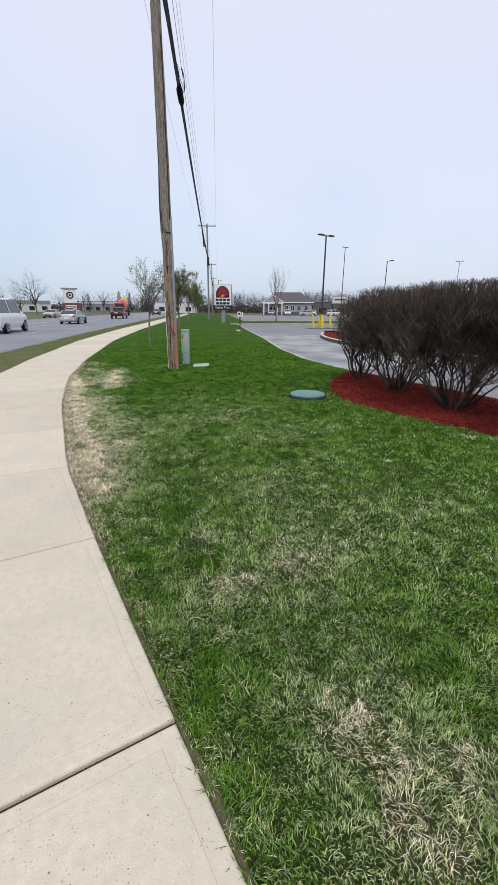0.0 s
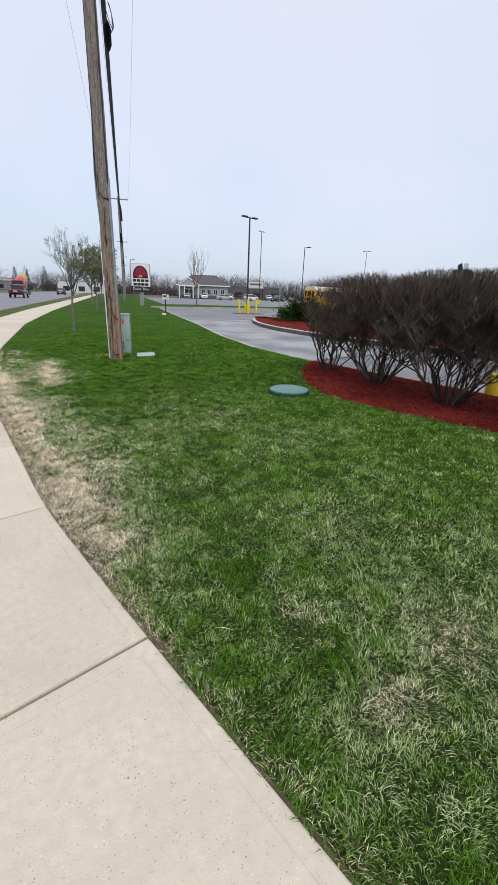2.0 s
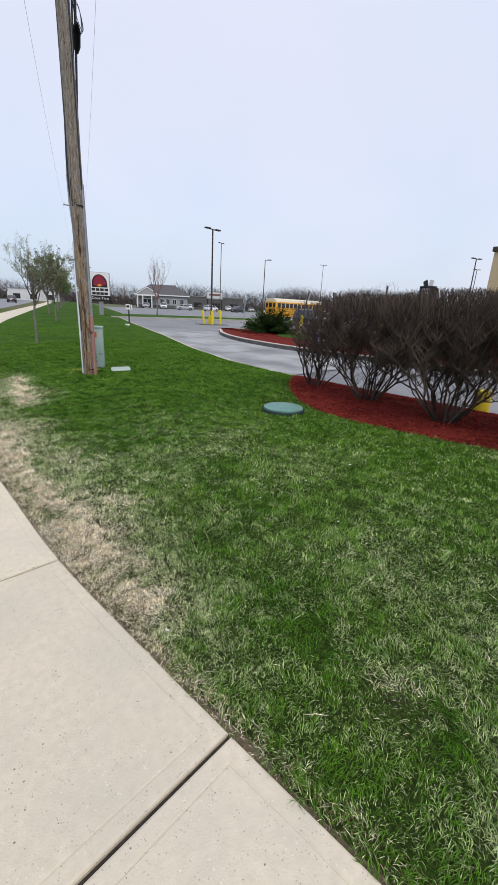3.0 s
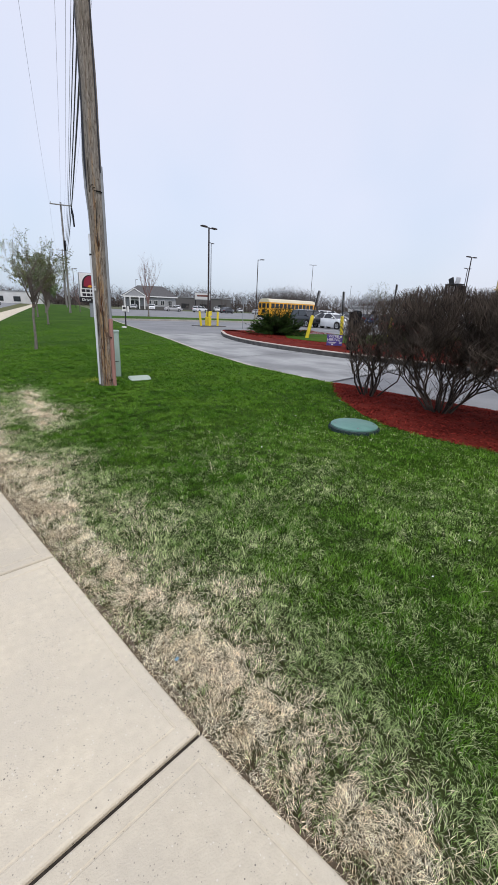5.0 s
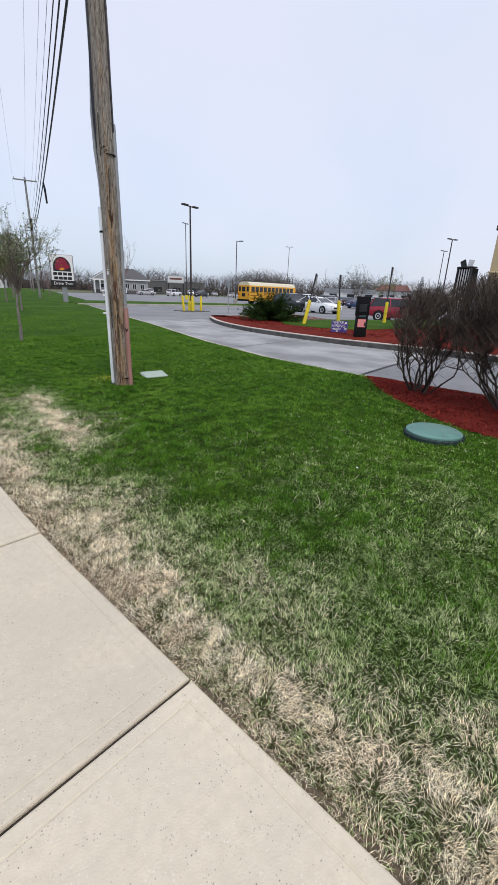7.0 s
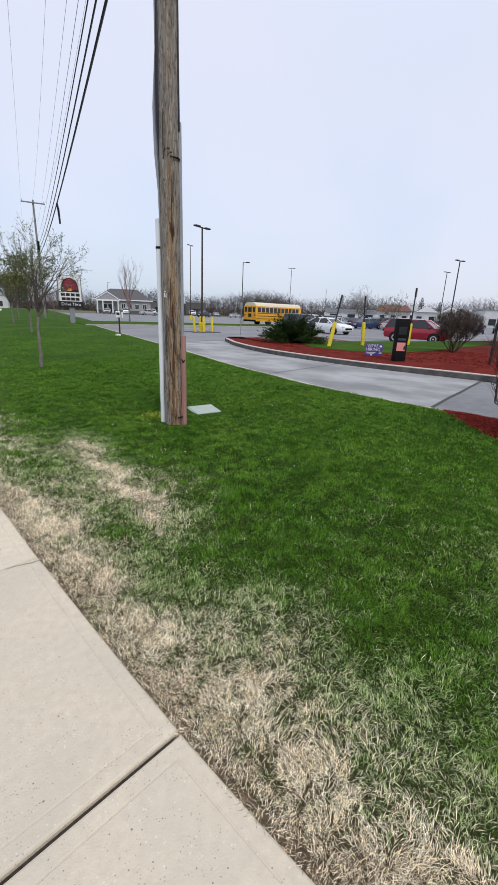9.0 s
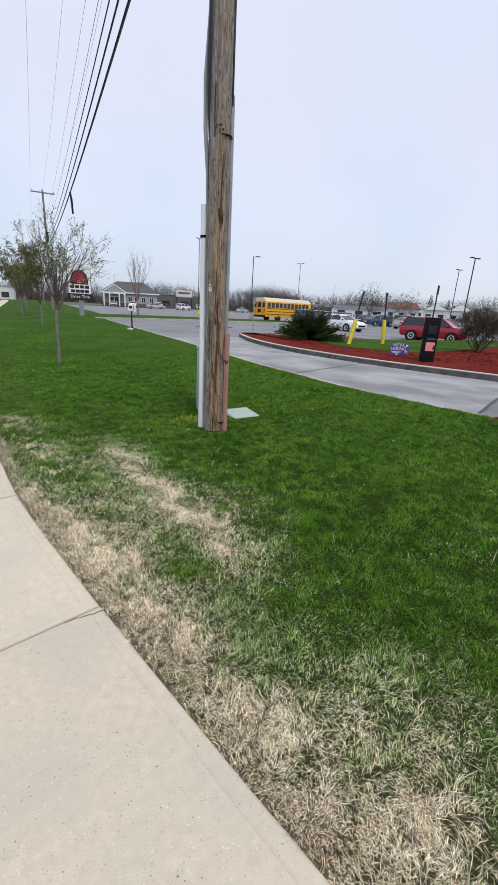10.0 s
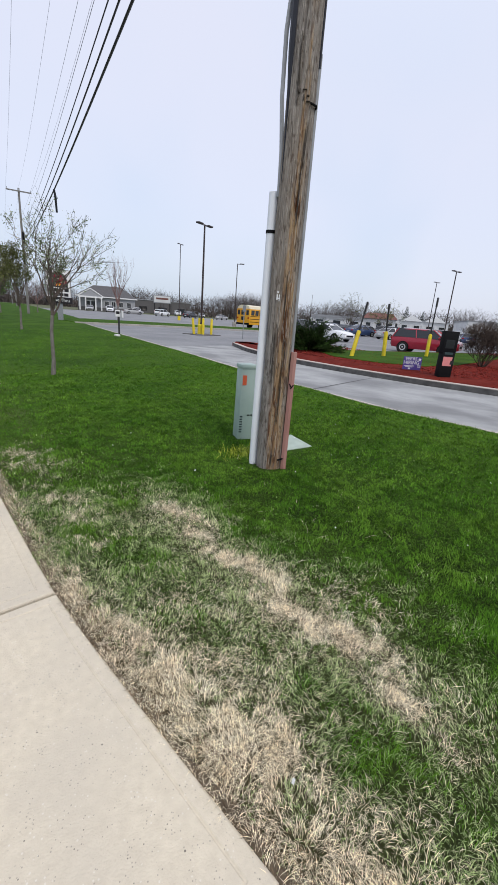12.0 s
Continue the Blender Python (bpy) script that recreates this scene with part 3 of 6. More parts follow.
road_ys = np.concatenate([np.arange(-80, 100, 10.0), np.arange(100, 261, 20.0)])
ROAD_WIDE = 17.0
tagged(grid_between("road", road_ys, lambda y: ROAD_R(y) - ROAD_WIDE, lambda y: ROAD_R(y) + 0.05, 6, lambda x, y: Z_ROAD + 0 * x, M_ASPHALT), "wide grey asphalt road with several lanes", "road", "", "structure")
for k, (off, dash) in enumerate(((3.7, True), (7.2, False), (10.4, False), (13.6, True))):
    s = Shape()
    y = -30.0
    while y < 190:
        ln = 3.0 if dash else 20.0
        a, b = float(ROAD_R(y)) - off, float(ROAD_R(y + ln)) - off
        s.add([(a, y, Z_ROAD + 0.006), (a + 0.13, y, Z_ROAD + 0.006), (b + 0.13, y + ln, Z_ROAD + 0.006), (b, y + ln, Z_ROAD + 0.006)], [(0, 1, 2, 3)])
        y += 12.0 if dash else 20.0
    solid("trim", s, M_LINE, "worn white lane paint on the asphalt", "road marking", "structure")

lot = Shape()
lot.v = [(8.5, -40, Z_DRIVE - 0.012), (170, -40, Z_DRIVE - 0.012), (170, 112, Z_DRIVE - 0.012), (40.5, 112, Z_DRIVE - 0.012)] + [(float(LAWN_R(y)) - 0.3, y, Z_DRIVE - 0.012) for y in (100, 80, 60, 50, 43, 39, 30, 20, 15, 11, 8, 3, -6)]
lot.f = [tuple(range(len(lot.v)))]
solid("parking_lot", lot, M_LOT, "worn grey asphalt parking lot with old repairs", "parking lot", "structure")
drive_ys = np.arange(8.74, 24, 0.5)
drive = tagged(grid_between("driveway", drive_ys, lambda y: DRIVE_L(y) - 0.12, lambda y: np.minimum(ISLAND_W(np.minimum(y, 23.0)) + 0.02, DRIVE_L(y) + 5.6), 10, lambda x, y: Z_DRIVE + 0.004 * np.sin(x) * np.sin(y * 0.8), M_DRIVE),
       "pale stained concrete drive-through lane", "driveway", "", "structure")
for v in drive.data.vertices:
    v.co.y += 0.1 * (v.co.x - 6.62) * max(0.0, min(1.0, (13.0 - v.co.y) / 4.0))
lip = Shape()
lip_ys = np.arange(8.5, 42, 0.4)
for y in lip_ys:
    x = float(LAWN_R(y))
    lip.v += [(x - 0.03, y, -0.07), (x - 0.02, y, -0.030), (x + 0.09, y, -0.034), (x + 0.10, y, -0.07)]
lip.f = [(4 * i + c, 4 * i + c + 1, 4 * i + c + 5, 4 * i + c + 4) for i in range(len(lip_ys) - 1) for c in range(3)]
solid("trim_kerb", lip, M_KERBTOP, "pale flush concrete edge between lawn and lane", "kerb", "structure")
s = Shape()
for y in (13.4, 18.0):
    a, b = float(DRIVE_L(y)), float(ISLAND_W(y))
    s.add([(a, y, Z_DRIVE + 0.008), (b, y + 0.3, Z_DRIVE + 0.008), (b, y + 0.33, Z_DRIVE + 0.008), (a, y + 0.03, Z_DRIVE + 0.008)], [(0, 1, 2, 3)])
pts = [(6.62, 8.74), (7.6, 8.85), (8.3, 8.93), (9.2, 9.0), (10.1, 9.1), (11.7, 9.25)]
for (x0, y0), (x1, y1) in zip(pts, pts[1:]):
    w = 0.026
    s.add([(x0, y0 - w, Z_DRIVE + 0.009), (x1, y1 - w, Z_DRIVE + 0.009), (x1, y1 + w, Z_DRIVE + 0.009), (x0, y0 + w, Z_DRIVE + 0.009)], [(0, 1, 2, 3)])
solid("trim_seam", s, M_CRACK, "dark tar seam and joints across the lane", "pavement seam", "structure")

# grass strip between the two lots, with its kerb
STRIP = [(15.5, 41.6), (24, 41.2), (34, 39.2), (50, 36.0), (51.5, 37.5), (51, 40.5), (42, 45.5), (32, 48.6), (21.2, 51.0), (16.5, 47)]
s = Shape().prism(STRIP, -0.1, 0.07)
solid("strip_lawn", s, M_LAWN, "narrow grass strip between two parking lots", "lawn", "structure")
s = Shape()
for (x0, y0), (x1, y1) in zip(STRIP[:7], STRIP[1:8]):
    d = math.hypot(x1 - x0, y1 - y0)
    s.box((0, 0, 0), (d, 0.16, 0.19), pose((x0 + x1) / 2, (y0 + y1) / 2, 0.005, 0, 0, heading(x1 - x0, y1 - y0)), 0.02)
solid("strip_kerb", s, M_KERB, "pale concrete kerb round the grass strip", "kerb", "structure")

# ---- sidewalk: slabs of their own on a bed ----
joints = [-7.9, -6.4, -4.9, -3.4, -1.95, -0.5, 0.98, 2.48, 3.99, 5.454, 6.962, 8.496, 10.12]
while joints[-1] < 150:
    joints.append(joints[-1] + 1.47)


def walk_frame(y):
    d = float(WALK_R(y + 0.3) - WALK_R(y - 0.3)) / 0.6
    n = math.hypot(1, d)
    return Vector((float(WALK_R(y)), y, 0)), Vector((-1 / n, d / n, 0))


bed = Shape()
bed_ys = np.arange(-8.5, 152, 0.5)
side_r = [walk_frame(y) for y in bed_ys]
bed.v = [tuple(p + q * k + Vector((0, 0, -0.022))) for p, q in side_r for k in (-0.03, WALK_WIDTH + 0.03)]
bed.f = [(2 * i, 2 * i + 2, 2 * i + 3, 2 * i + 1) for i in range(len(bed_ys) - 1)]
sidewalk = solid("sidewalk", bed, M_JOINT, "light concrete sidewalk of jointed slabs with pitted surface", "sidewalk", "structure")

soil = Shape()
soil_ys = np.arange(0.0, 14.0, 0.06)
for y in soil_ys:
    p, q = walk_frame(float(y))
    w = 0.018 + 0.014 * math.sin(y * 3.1) + 0.012 * math.sin(y * 11.0) + 0.012 * clamp01((y - 3) / 3)
    soil.v += [tuple(p + Vector((0, 0, -0.02))), tuple(p - q * max(0.012, w * 0.6) + Vector((0, 0, -0.009))), tuple(p - q * max(0.02, w) + Vector((0, 0, -0.02)))]
soil.f = [(3 * i + c, 3 * i + c + 1, 3 * i + c + 4, 3 * i + c + 3) for i in range(len(soil_ys) - 1) for c in range(2)]
solid("trim_soil", soil, M_SOIL, "dark bare soil edge between walk and turf", "soil edge", "structure")

# ---- kerbed island beyond the lane ----
isl_far = [(15.5, 23.9), (16.6, 22.0), (17.6, 20.2), (19.5, 19.3), (22, 18.4), (25, 17.6), (31, 16.2), (36, 15.2), (36, -10)]
west = [(float(ISLAND_W(y)), float(y)) for y in np.concatenate([np.arange(-10, 8, 2.0), np.arange(8, 23.3, 0.6)])]
outline = west + isl_far
crest = [(x + 0.95, y) for x, y in west] + [(x - 0.35, y - 0.85) for x, y in isl_far[:-1]] + [(35.0, -10)]
half = [(a * 0.5 + c * 0.5, b * 0.5 + d * 0.5) for (a, b), (c, d) in zip(outline, crest)]
s = Shape().loft([[(x, y, z) for x, y in ring] for ring, z in ((outline, -0.1), (outline, Z_ISLAND - 0.01), (half, Z_ISLAND + 0.09), (crest, Z_MOUND - 0.01))])
solid("island_bed", s, M_MULCH, "raised planting island covered in red mulch", "planting island", "structure")
inner = [(15.4, 18.4), (17.2, 18.6), (19.2, 18.2), (21.7, 17.3), (24.7, 16.5), (29.5, 15.2), (29.5, 13.2), (22.5, 13.0), (17.2, 12.9), (14.6, 13.3), (13.6, 14.6), (13.7, 16.6)]
solid("island_lawn", Shape().prism(inner, 0.0, Z_MOUND + 0.012), M_LAWN, "small patch of grass on the mulched island", "lawn", "structure")


def kerb_run(name, pts, label):
    """Kerb stones along a line: dark face, pale top."""
    root = thing(name, label, "kerb")
    tagged(root, kind="structure")
    for (x0, y0), (x1, y1) in zip(pts, pts[1:]):
        d = math.hypot(x1 - x0, y1 - y0)
        if d < 0.05:
            continue
        m = pose((x0 + x1) / 2, (y0 + y1) / 2, 0, 0, 0, heading(x1 - x0, y1 - y0))
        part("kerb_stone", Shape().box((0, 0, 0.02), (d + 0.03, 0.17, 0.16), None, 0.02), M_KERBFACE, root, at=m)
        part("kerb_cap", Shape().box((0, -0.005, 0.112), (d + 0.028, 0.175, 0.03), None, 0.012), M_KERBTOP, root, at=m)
    return root


kerb_run("island_kerb", west[4:] + [(15.5, 23.75), (16.2, 22.9), (16.9, 21.5), (17.6, 20.4)], "concrete kerb with dark face and pale top")
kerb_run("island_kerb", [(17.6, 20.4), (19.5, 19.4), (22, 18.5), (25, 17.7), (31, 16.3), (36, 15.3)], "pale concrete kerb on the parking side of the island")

# ---- mulch bed under the hedge ----
bed_y = np.arange(-8, 8.41, 0.1)
mulch = grid_between("mulch_bed", bed_y, MULCH_L, lambda y: DRIVE_L(y) - 0.05, 26,
                     lambda x, y: lawn_z(x, y) + 0.012 + 0.045 * clamp01((x - MULCH_L(y)) / 0.35) * clamp01((DRIVE_L(y) - x) / 0.5) + 0.012 * lumpy(x, y, 11, 0.9), M_MULCH)
tagged(mulch, "bed of red bark mulch beneath the bare hedge", "mulch bed", "", "structure")

# ---- utility pole ----
PX, PY = 2.335, 10.70
LINE = Vector((0.3395, 1.0, 0)).normalized()
CROSS = Vector((LINE.y, -LINE.x, 0))


def fluted(cx, cy, z0, z1, r0, r1, n=44, steps=34, seed=3):
    """A round pole with shallow checks and a slightly uneven outline."""
    rng = random.Random(seed)
    ph = [rng.uniform(0, 6.28) for _ in range(6)]
    depth = [rng.choice((0, 0, 0.03, 0.06, 0.12)) for _ in range(n)]
    rings = []
    for i in range(steps + 1):
        z = z0 + (z1 - z0) * i / steps
        r = r0 + (r1 - r0) * i / steps
        wob = 0.006 * math.sin(z * 1.3 + ph[0]) + 0.004 * math.sin(z * 3.7 + ph[1])
        ring = []
        for k in range(n):
            a = 2 * math.pi * k / n
            rr = r * (1 + 0.02 * math.sin(2 * a + ph[2] + z * 0.4) + 0.012 * math.sin(z * 5 + 3 * a + ph[3])) * (1 - depth[k] * (0.6 + 0.4 * math.sin(z * 2.1 + k)))
            ring.append((cx + wob + rr * math.cos(a), cy + rr * math.sin(a), z))
        rings.append(ring)
    return Shape().loft(rings)


pole = thing("utility_pole", "tall weathered grey-brown wooden utility pole standing in lawn", "utility pole")
part("shaft", fluted(PX, PY, -0.4, 12.4, 0.134, 0.098), M_POLEWOOD, pole, "weathered wood with long checks", True)
VIEW = Vector((-0.79, -0.61, 0))
SIDE = Vector((0.61, -0.79, 0))


def on_pole(side, front, z):
    return Vector((PX, PY, z)) + SIDE * side + VIEW * front


# dark splits and knots on the face
for z0, ln, sd in ((2.3, 0.5, 0.05), (1.5, 0.4, 0.02), (0.5, 0.6, 0.045), (2.75, 0.3, 0.06), (0.02, 0.18, 0.02), (1.05, 0.3, 0.06), (3.2, 0.5, -0.04), (0.9, 0.5, -0.05)):
    s = Shape().loft([[on_pole(sd + dx * w, 0.137 + dy - 0.0035 * z, z) for dx, dy in ((-1, 0), (0, 0.006), (1, 0), (0, -0.02))] for z, w in ((z0, 0.001), (z0 + ln * 0.4, 0.006), (z0 + ln, 0.001))])
    part("crack", s, M_DARKWOOD, pole, "dark drying crack")
for sd, z, w, h in ((0.02, 3.31, 0.036, 0.007), (0.05, 3.27, 0.024, 0.009), (-0.02, 3.30, 0.008, 0.03), (0.015, 3.255, 0.008, 0.04), (0.055, 3.23, 0.03, 0.008)):
    s = Shape().box((0, 0, 0), (w, 0.02, h), Matrix.Translation(on_pole(sd, 0.119, z)) @ pose(0, 0, 0, 0, 0, heading(SIDE.x, SIDE.y)), 0.003)
    part("knot", s, M_DARKWOOD, pole, "dark gouged knot")
# white conduit low down, flat grey guard above it, grey guard and red conduit on the other side
part("conduit", Shape().tube([on_pole(-0.171, -0.054, z) for z in (-0.2, 1.2, 2.6)], [0.045] * 3, 14), M_PVC, pole, "white plastic conduit", True)
band = Shape()
for z in (2.27,):
    band.tube([on_pole(-0.171, -0.054, z - 0.014), on_pole(-0.171, -0.054, z + 0.014)], [0.05, 0.05], 14)
part("conduit_band", band, M_BLACK, pole, "black strap")
gr = []
for z, gap in ((2.55, 0.0), (2.9, 0.008), (3.3, 0.035), (3.75, 0.04), (4.3, 0.006), (6.5, 0.0), (8.4, 0.0)):
    c = -0.132 - 1.25 * gap + 0.0028 * z
    gr.append([on_pole(c + dx, 0.0 + dy, z) for dx, dy in ((-0.016, -0.035), (0.016, -0.035), (0.018, 0.02), (0.0, 0.030), (-0.018, 0.02))])
part("upper_guard", Shape().loft(gr), M_GREYPVC, pole, "grey flat cable guard bowing off the pole", True)
# cable swollen around z 3.8 to stand in for the dark gap behind the guard
part("cable", Shape().tube([on_pole(-0.114 + 0.002 * z, 0.05, z) for z in (2.6, 3.2, 3.6, 4.0, 4.6, 6.5, 7.6)], [0.007, 0.012, 0.036, 0.040, 0.016, 0.010, 0.008], 8), M_CABLE, pole, "black cable", True)
part("guard", Shape().loft([[on_pole(0.134 - 0.0028 * z + dx, 0.0 + dy, z) for dx, dy in ((-0.03, -0.03), (0.016, -0.03), (0.018, 0.015), (0.0, 0.026), (-0.024, 0.022))] for z in (1.18, 2.2, 3.2, 3.6)]), M_GREYPVC, pole, "grey cable guard", True)
part("cable", Shape().tube([on_pole(0.132 - 0.0026 * z, 0.02, z) for z in (3.5, 5.0, 7.0)], [0.013] * 3, 8), M_CABLE, pole, "black cable", True)
part("lower_conduit", Shape().loft([[on_pole(0.158 - 0.002 * z + dx, 0.045 + dy, z) for dx, dy in ((-0.03, -0.03), (0.026, -0.03), (0.028, 0.018), (0.0, 0.03), (-0.028, 0.02))] for z in (-0.1, 0.5, 1.2)]), M_REDGUARD, pole, "faded red conduit", True)
s = Shape()
for dz in (0, 0.03):
    s.box((0, 0, 0), (0.012, 0.006, 0.05), Matrix.Translation(on_pole(0.165 - dz * 0.5, 0.078, 0.86 + dz * 0.3)) @ pose(0, 0, 0, 0, 35 - 70 * (dz > 0), heading(SIDE.x, SIDE.y)))
part("tag", s, M_BLACK, pole, "small black and white tick mark")
for sd, z in ((0.14, 0.09), (0.128, 3.22)):
    s = Shape().tube([on_pole(sd, 0.0, z), on_pole(sd, 0.07, z), on_pole(sd - 0.05, 0.12, z)], [0.009] * 3, 6)
    part("strap", s, M_BLACK, pole, "metal strap")
# small digit plates as plain bars
s = Shape()
for k, (sd, z, w, h) in enumerate(((-0.055, 1.80, 0.018, 0.012), (-0.06, 1.755, 0.012, 0.05), (-0.045, 1.745, 0.022, 0.012), (-0.04, 1.75, 0.008, 0.06))):
    s.box((0, 0, 0), (w, 0.006, h), Matrix.Translation(on_pole(sd, 0.134, z - 0.06)) @ pose(0, 0, 0, 0, 0, heading(SIDE.x, SIDE.y)))
part("number_mark", s, M_WHITE, pole, "worn pale marker bars")
# crossarm and hardware above
arm = Matrix.Translation((PX, PY, 12.0)) @ pose(0, 0, 0, 0, 0, heading(CROSS.x, CROSS.y))
part("crossarm", Shape().box((0, 0.12, 0), (2.5, 0.1, 0.12), arm, 0.01), M_FARPOLE, pole)
for k in (-1.15, 0.0, 1.15):
    part("insulator", Shape().tube([arm @ Vector((k, 0.12, 0.06)), arm @ Vector((k, 0.12, 0.2))], [0.04, 0.025], 8), M_STEEL, pole)

pole2 = thing("utility_pole", "distant grey wooden utility pole with a crossarm", "utility pole")
Q2 = Vector((18.7, 58.9, 0))
part("shaft", Shape().tube([Q2 + Vector((0, 0, -0.3)), Q2 + Vector((0, 0, 12.5))], [0.14, 0.095], 12), M_FARPOLE, pole2, "", True)
arm2 = Matrix.Translation(Q2 + Vector((0, 0, 12.2))) @ pose(0, 0, 0, 0, 0, heading(CROSS.x, CROSS.y))
part("crossarm", Shape().box((0, -0.12, 0), (2.35, 0.10, 0.12), arm2, 0.01), M_FARPOLE, pole2)
for k in (-1.08, 0.0, 1.08):
    part("insulator", Shape().tube([arm2 @ Vector((k, -0.1, 0.06)), arm2 @ Vector((k, -0.1, 0.25))], [0.05, 0.03], 8), M_STEEL, pole2)
part("splice_case", Shape().tube([Q2 + Vector((-0.2, -0.8, 8.3)), Q2 + Vector((-0.2, -0.8, 7.2))], [0.12, 0.12], 10), M_BLACK, pole2, "black splice case")
poles = [Vector((PX, PY, 0)), Q2]
for k, d in enumerate((50.0, 98.0, 150.0)):
    q = Q2 + LINE * d
    p = copy_thing(pole2, Matrix.Translation(LINE * d))
    poles.append(q)
BACK = Vector((PX, PY, 0)) - LINE * 46
p = copy_thing(pole2, Matrix.Translation(BACK - Q2))


def wire(a, b, sag, r, n=14):
    pts = []
    for i in range(n + 1):
        t = i / n
        q = a.lerp(b, t)
        pts.append(q - Vector((0, 0, 4 * sag * t * (1 - t))))
    return pts, [r] * (n + 1)


WIRES = [("power_line", -1.2, 12.35, 1.0, 0.005, M_WIRE), ("power_line", 0.0, 12.55, 1.0, 0.005, M_WIRE), ("power_line", 1.2, 12.35, 1.0, 0.005, M_WIRE), ("neutral_line", 0.15, 10.1, 0.9, 0.005, M_WIRE),
         ("service_line", 0.18, 9.0, 0.8, 0.007, M_WIRE), ("phone_cable", 0.16, 8.15, 0.75, 0.016, M_CABLE), ("phone_cable", 0.2, 7.75, 0.75, 0.022, M_CABLE), ("trunk_cable", 0.24, 7.25, 0.6, 0.030, M_CABLE)]
stations = [BACK] + poles
for name, off, z, sag, r, mt in WIRES:
    s = Shape()
    for a, b in zip(stations, stations[1:]):
        o = CROSS * off
        s.tube(*wire(a + o + Vector((0, 0, z)), b + o + Vector((0, 0, z)), sag, r), 5, False)
    last_cable = solid(name, s, mt, "thin overhead wire strung between poles" if mt is M_WIRE else "thick black overhead cable strung between poles", "overhead wire")
# black splice and loops beside the pole
o = CROSS * 0.26 + LINE * 2.8
c = Vector((PX, PY, 7.11)) + o
solid("cable_splice", Shape().tube([c - LINE * 0.5 + Vector((0, 0, 0.06)), c - LINE * 0.35, c + LINE * 0.3, c + LINE * 0.5 - Vector((0, 0, 0.03))], [0.04, 0.085, 0.085, 0.04], 12), M_BLACK, "black cable splice sleeve hanging from thick cable", "cable splice", smooth=True)
s = Shape()
for k in range(3):
    pts = [c + CROSS * (0.05 + 0.07 * math.sin(t) * (1 + 0.2 * k)) + Vector((0, 0, 0.35 + 0.28 * math.cos(t * 1.1 + k * 0.4))) - LINE * (0.1 * k) for t in np.linspace(0, 5.4, 14)]
    s.tube(pts, [0.008] * 14, 5)
solid("drip_loop", s, M_CABLE, "loose black cable loops beside the splice", "cable loop")
tailp = Vector((PX, PY, 0)) + LINE * 21.0 + CROSS * 0.24
tz = 7.25 - 4 * 0.6 * (21 / 51) * (1 - 21 / 51)
part("cable_tail", Shape().tube([tailp + Vector((0, 0, tz + 0.03)), tailp + Vector((0.05, 0, tz - 0.3)), tailp + Vector((0.12, 0.1, tz - 0.95))], [0.05, 0.06, 0.05], 8), M_CABLE, last_cable, "short hanging black cable tail")

# ---- small utilities in the lawn ----
BOXAT = (2.92, 11.62)
tb = thing("utility_pedestal", "pale green upright utility pedestal with an orange sticker", "utility pedestal", at=pose(BOXAT[0], BOXAT[1], -0.02, 0, 0, -28) @ Matrix.Scale(0.95, 4))
part("body", Shape().box((0, 0, 0.46), (0.22, 0.22, 1.0), None, 0.012, 0.93), M_GREENBOX, tb, smooth=True)
part("cap", Shape().box((0, 0, 0.975), (0.23, 0.23, 0.06), None, 0.02), M_GREENBOX, tb, "rounded cap", True)
part("sticker", Shape().box((-0.06, -0.110, 0.80), (0.055, 0.004, 0.13), None), M_ORANGE, tb, "orange warning sticker")
s = Shape()
for k in range(7):
    s.box((-0.08 + 0.0 * k, -0.112, 0.10 + 0.035 * k), (0.035, 0.006, 0.016))
part("vent", s, M_LIDRING, tb, "dark louvre")
part("hasp", Shape().box((0.107, -0.03, 0.33), (0.012, 0.05, 0.03), None, 0.004), M_STEEL, tb, "small latch")
s = Shape()
for k in range(4):
    s.box((0.01 + 0.02 * k, -0.111, 0.33), (0.012, 0.003, 0.018))
part("print", s, M_BLACK, tb, "small dark print")

pad = thing("ground_box", "pale green square utility pad flush in the grass", "utility box", at=pose(3.2, 11.07, -0.022, 2, -2, -20))
part("frame", Shape().box((0, 0, -0.03), (0.45, 0.52, 0.06), None, 0.01), M_PLATE, pad)
part("cover", Shape().box((0, 0, 0.006), (0.41, 0.48, 0.02), None, 0.006), M_PLATE, pad)

LIDAT = (3.66, 6.03)
ld = thing("septic_lid", "round green plastic access lid with dark ring", "access lid", at=pose(LIDAT[0], LIDAT[1], 0.008))
part("ring", Shape().loft([[(r * math.cos(2 * math.pi * k / 40), r * math.sin(2 * math.pi * k / 40), z) for k in range(40)] for r, z in ((0.315, -0.05), (0.32, 0.03), (0.30, 0.045))]), M_LIDRING, ld, "dark ribbed ring")
part("lid", Shape().loft([[(r * math.cos(2 * math.pi * k / 40), r * math.sin(2 * math.pi * k / 40), z) for k in range(40)] for r, z in ((0.305, 0.045), (0.305, 0.062), (0.285, 0.075), (0.02, 0.082))]), M_LID, ld, "", True)
for k in range(28):
    a = 2 * math.pi * k / 28
    part("rib", Shape().box((0.322 * math.cos(a), 0.322 * math.sin(a), 0.0), (0.022, 0.014, 0.08), None), M_LIDRING, ld)
for k in range(4):
    a = math.pi / 4 + k * math.pi / 2
    part("screw", Shape().cyl((0.25 * math.cos(a), 0.25 * math.sin(a), 0.073), 0.014, 0.008, 8), M_STEEL, ld)

# ---- plants ----


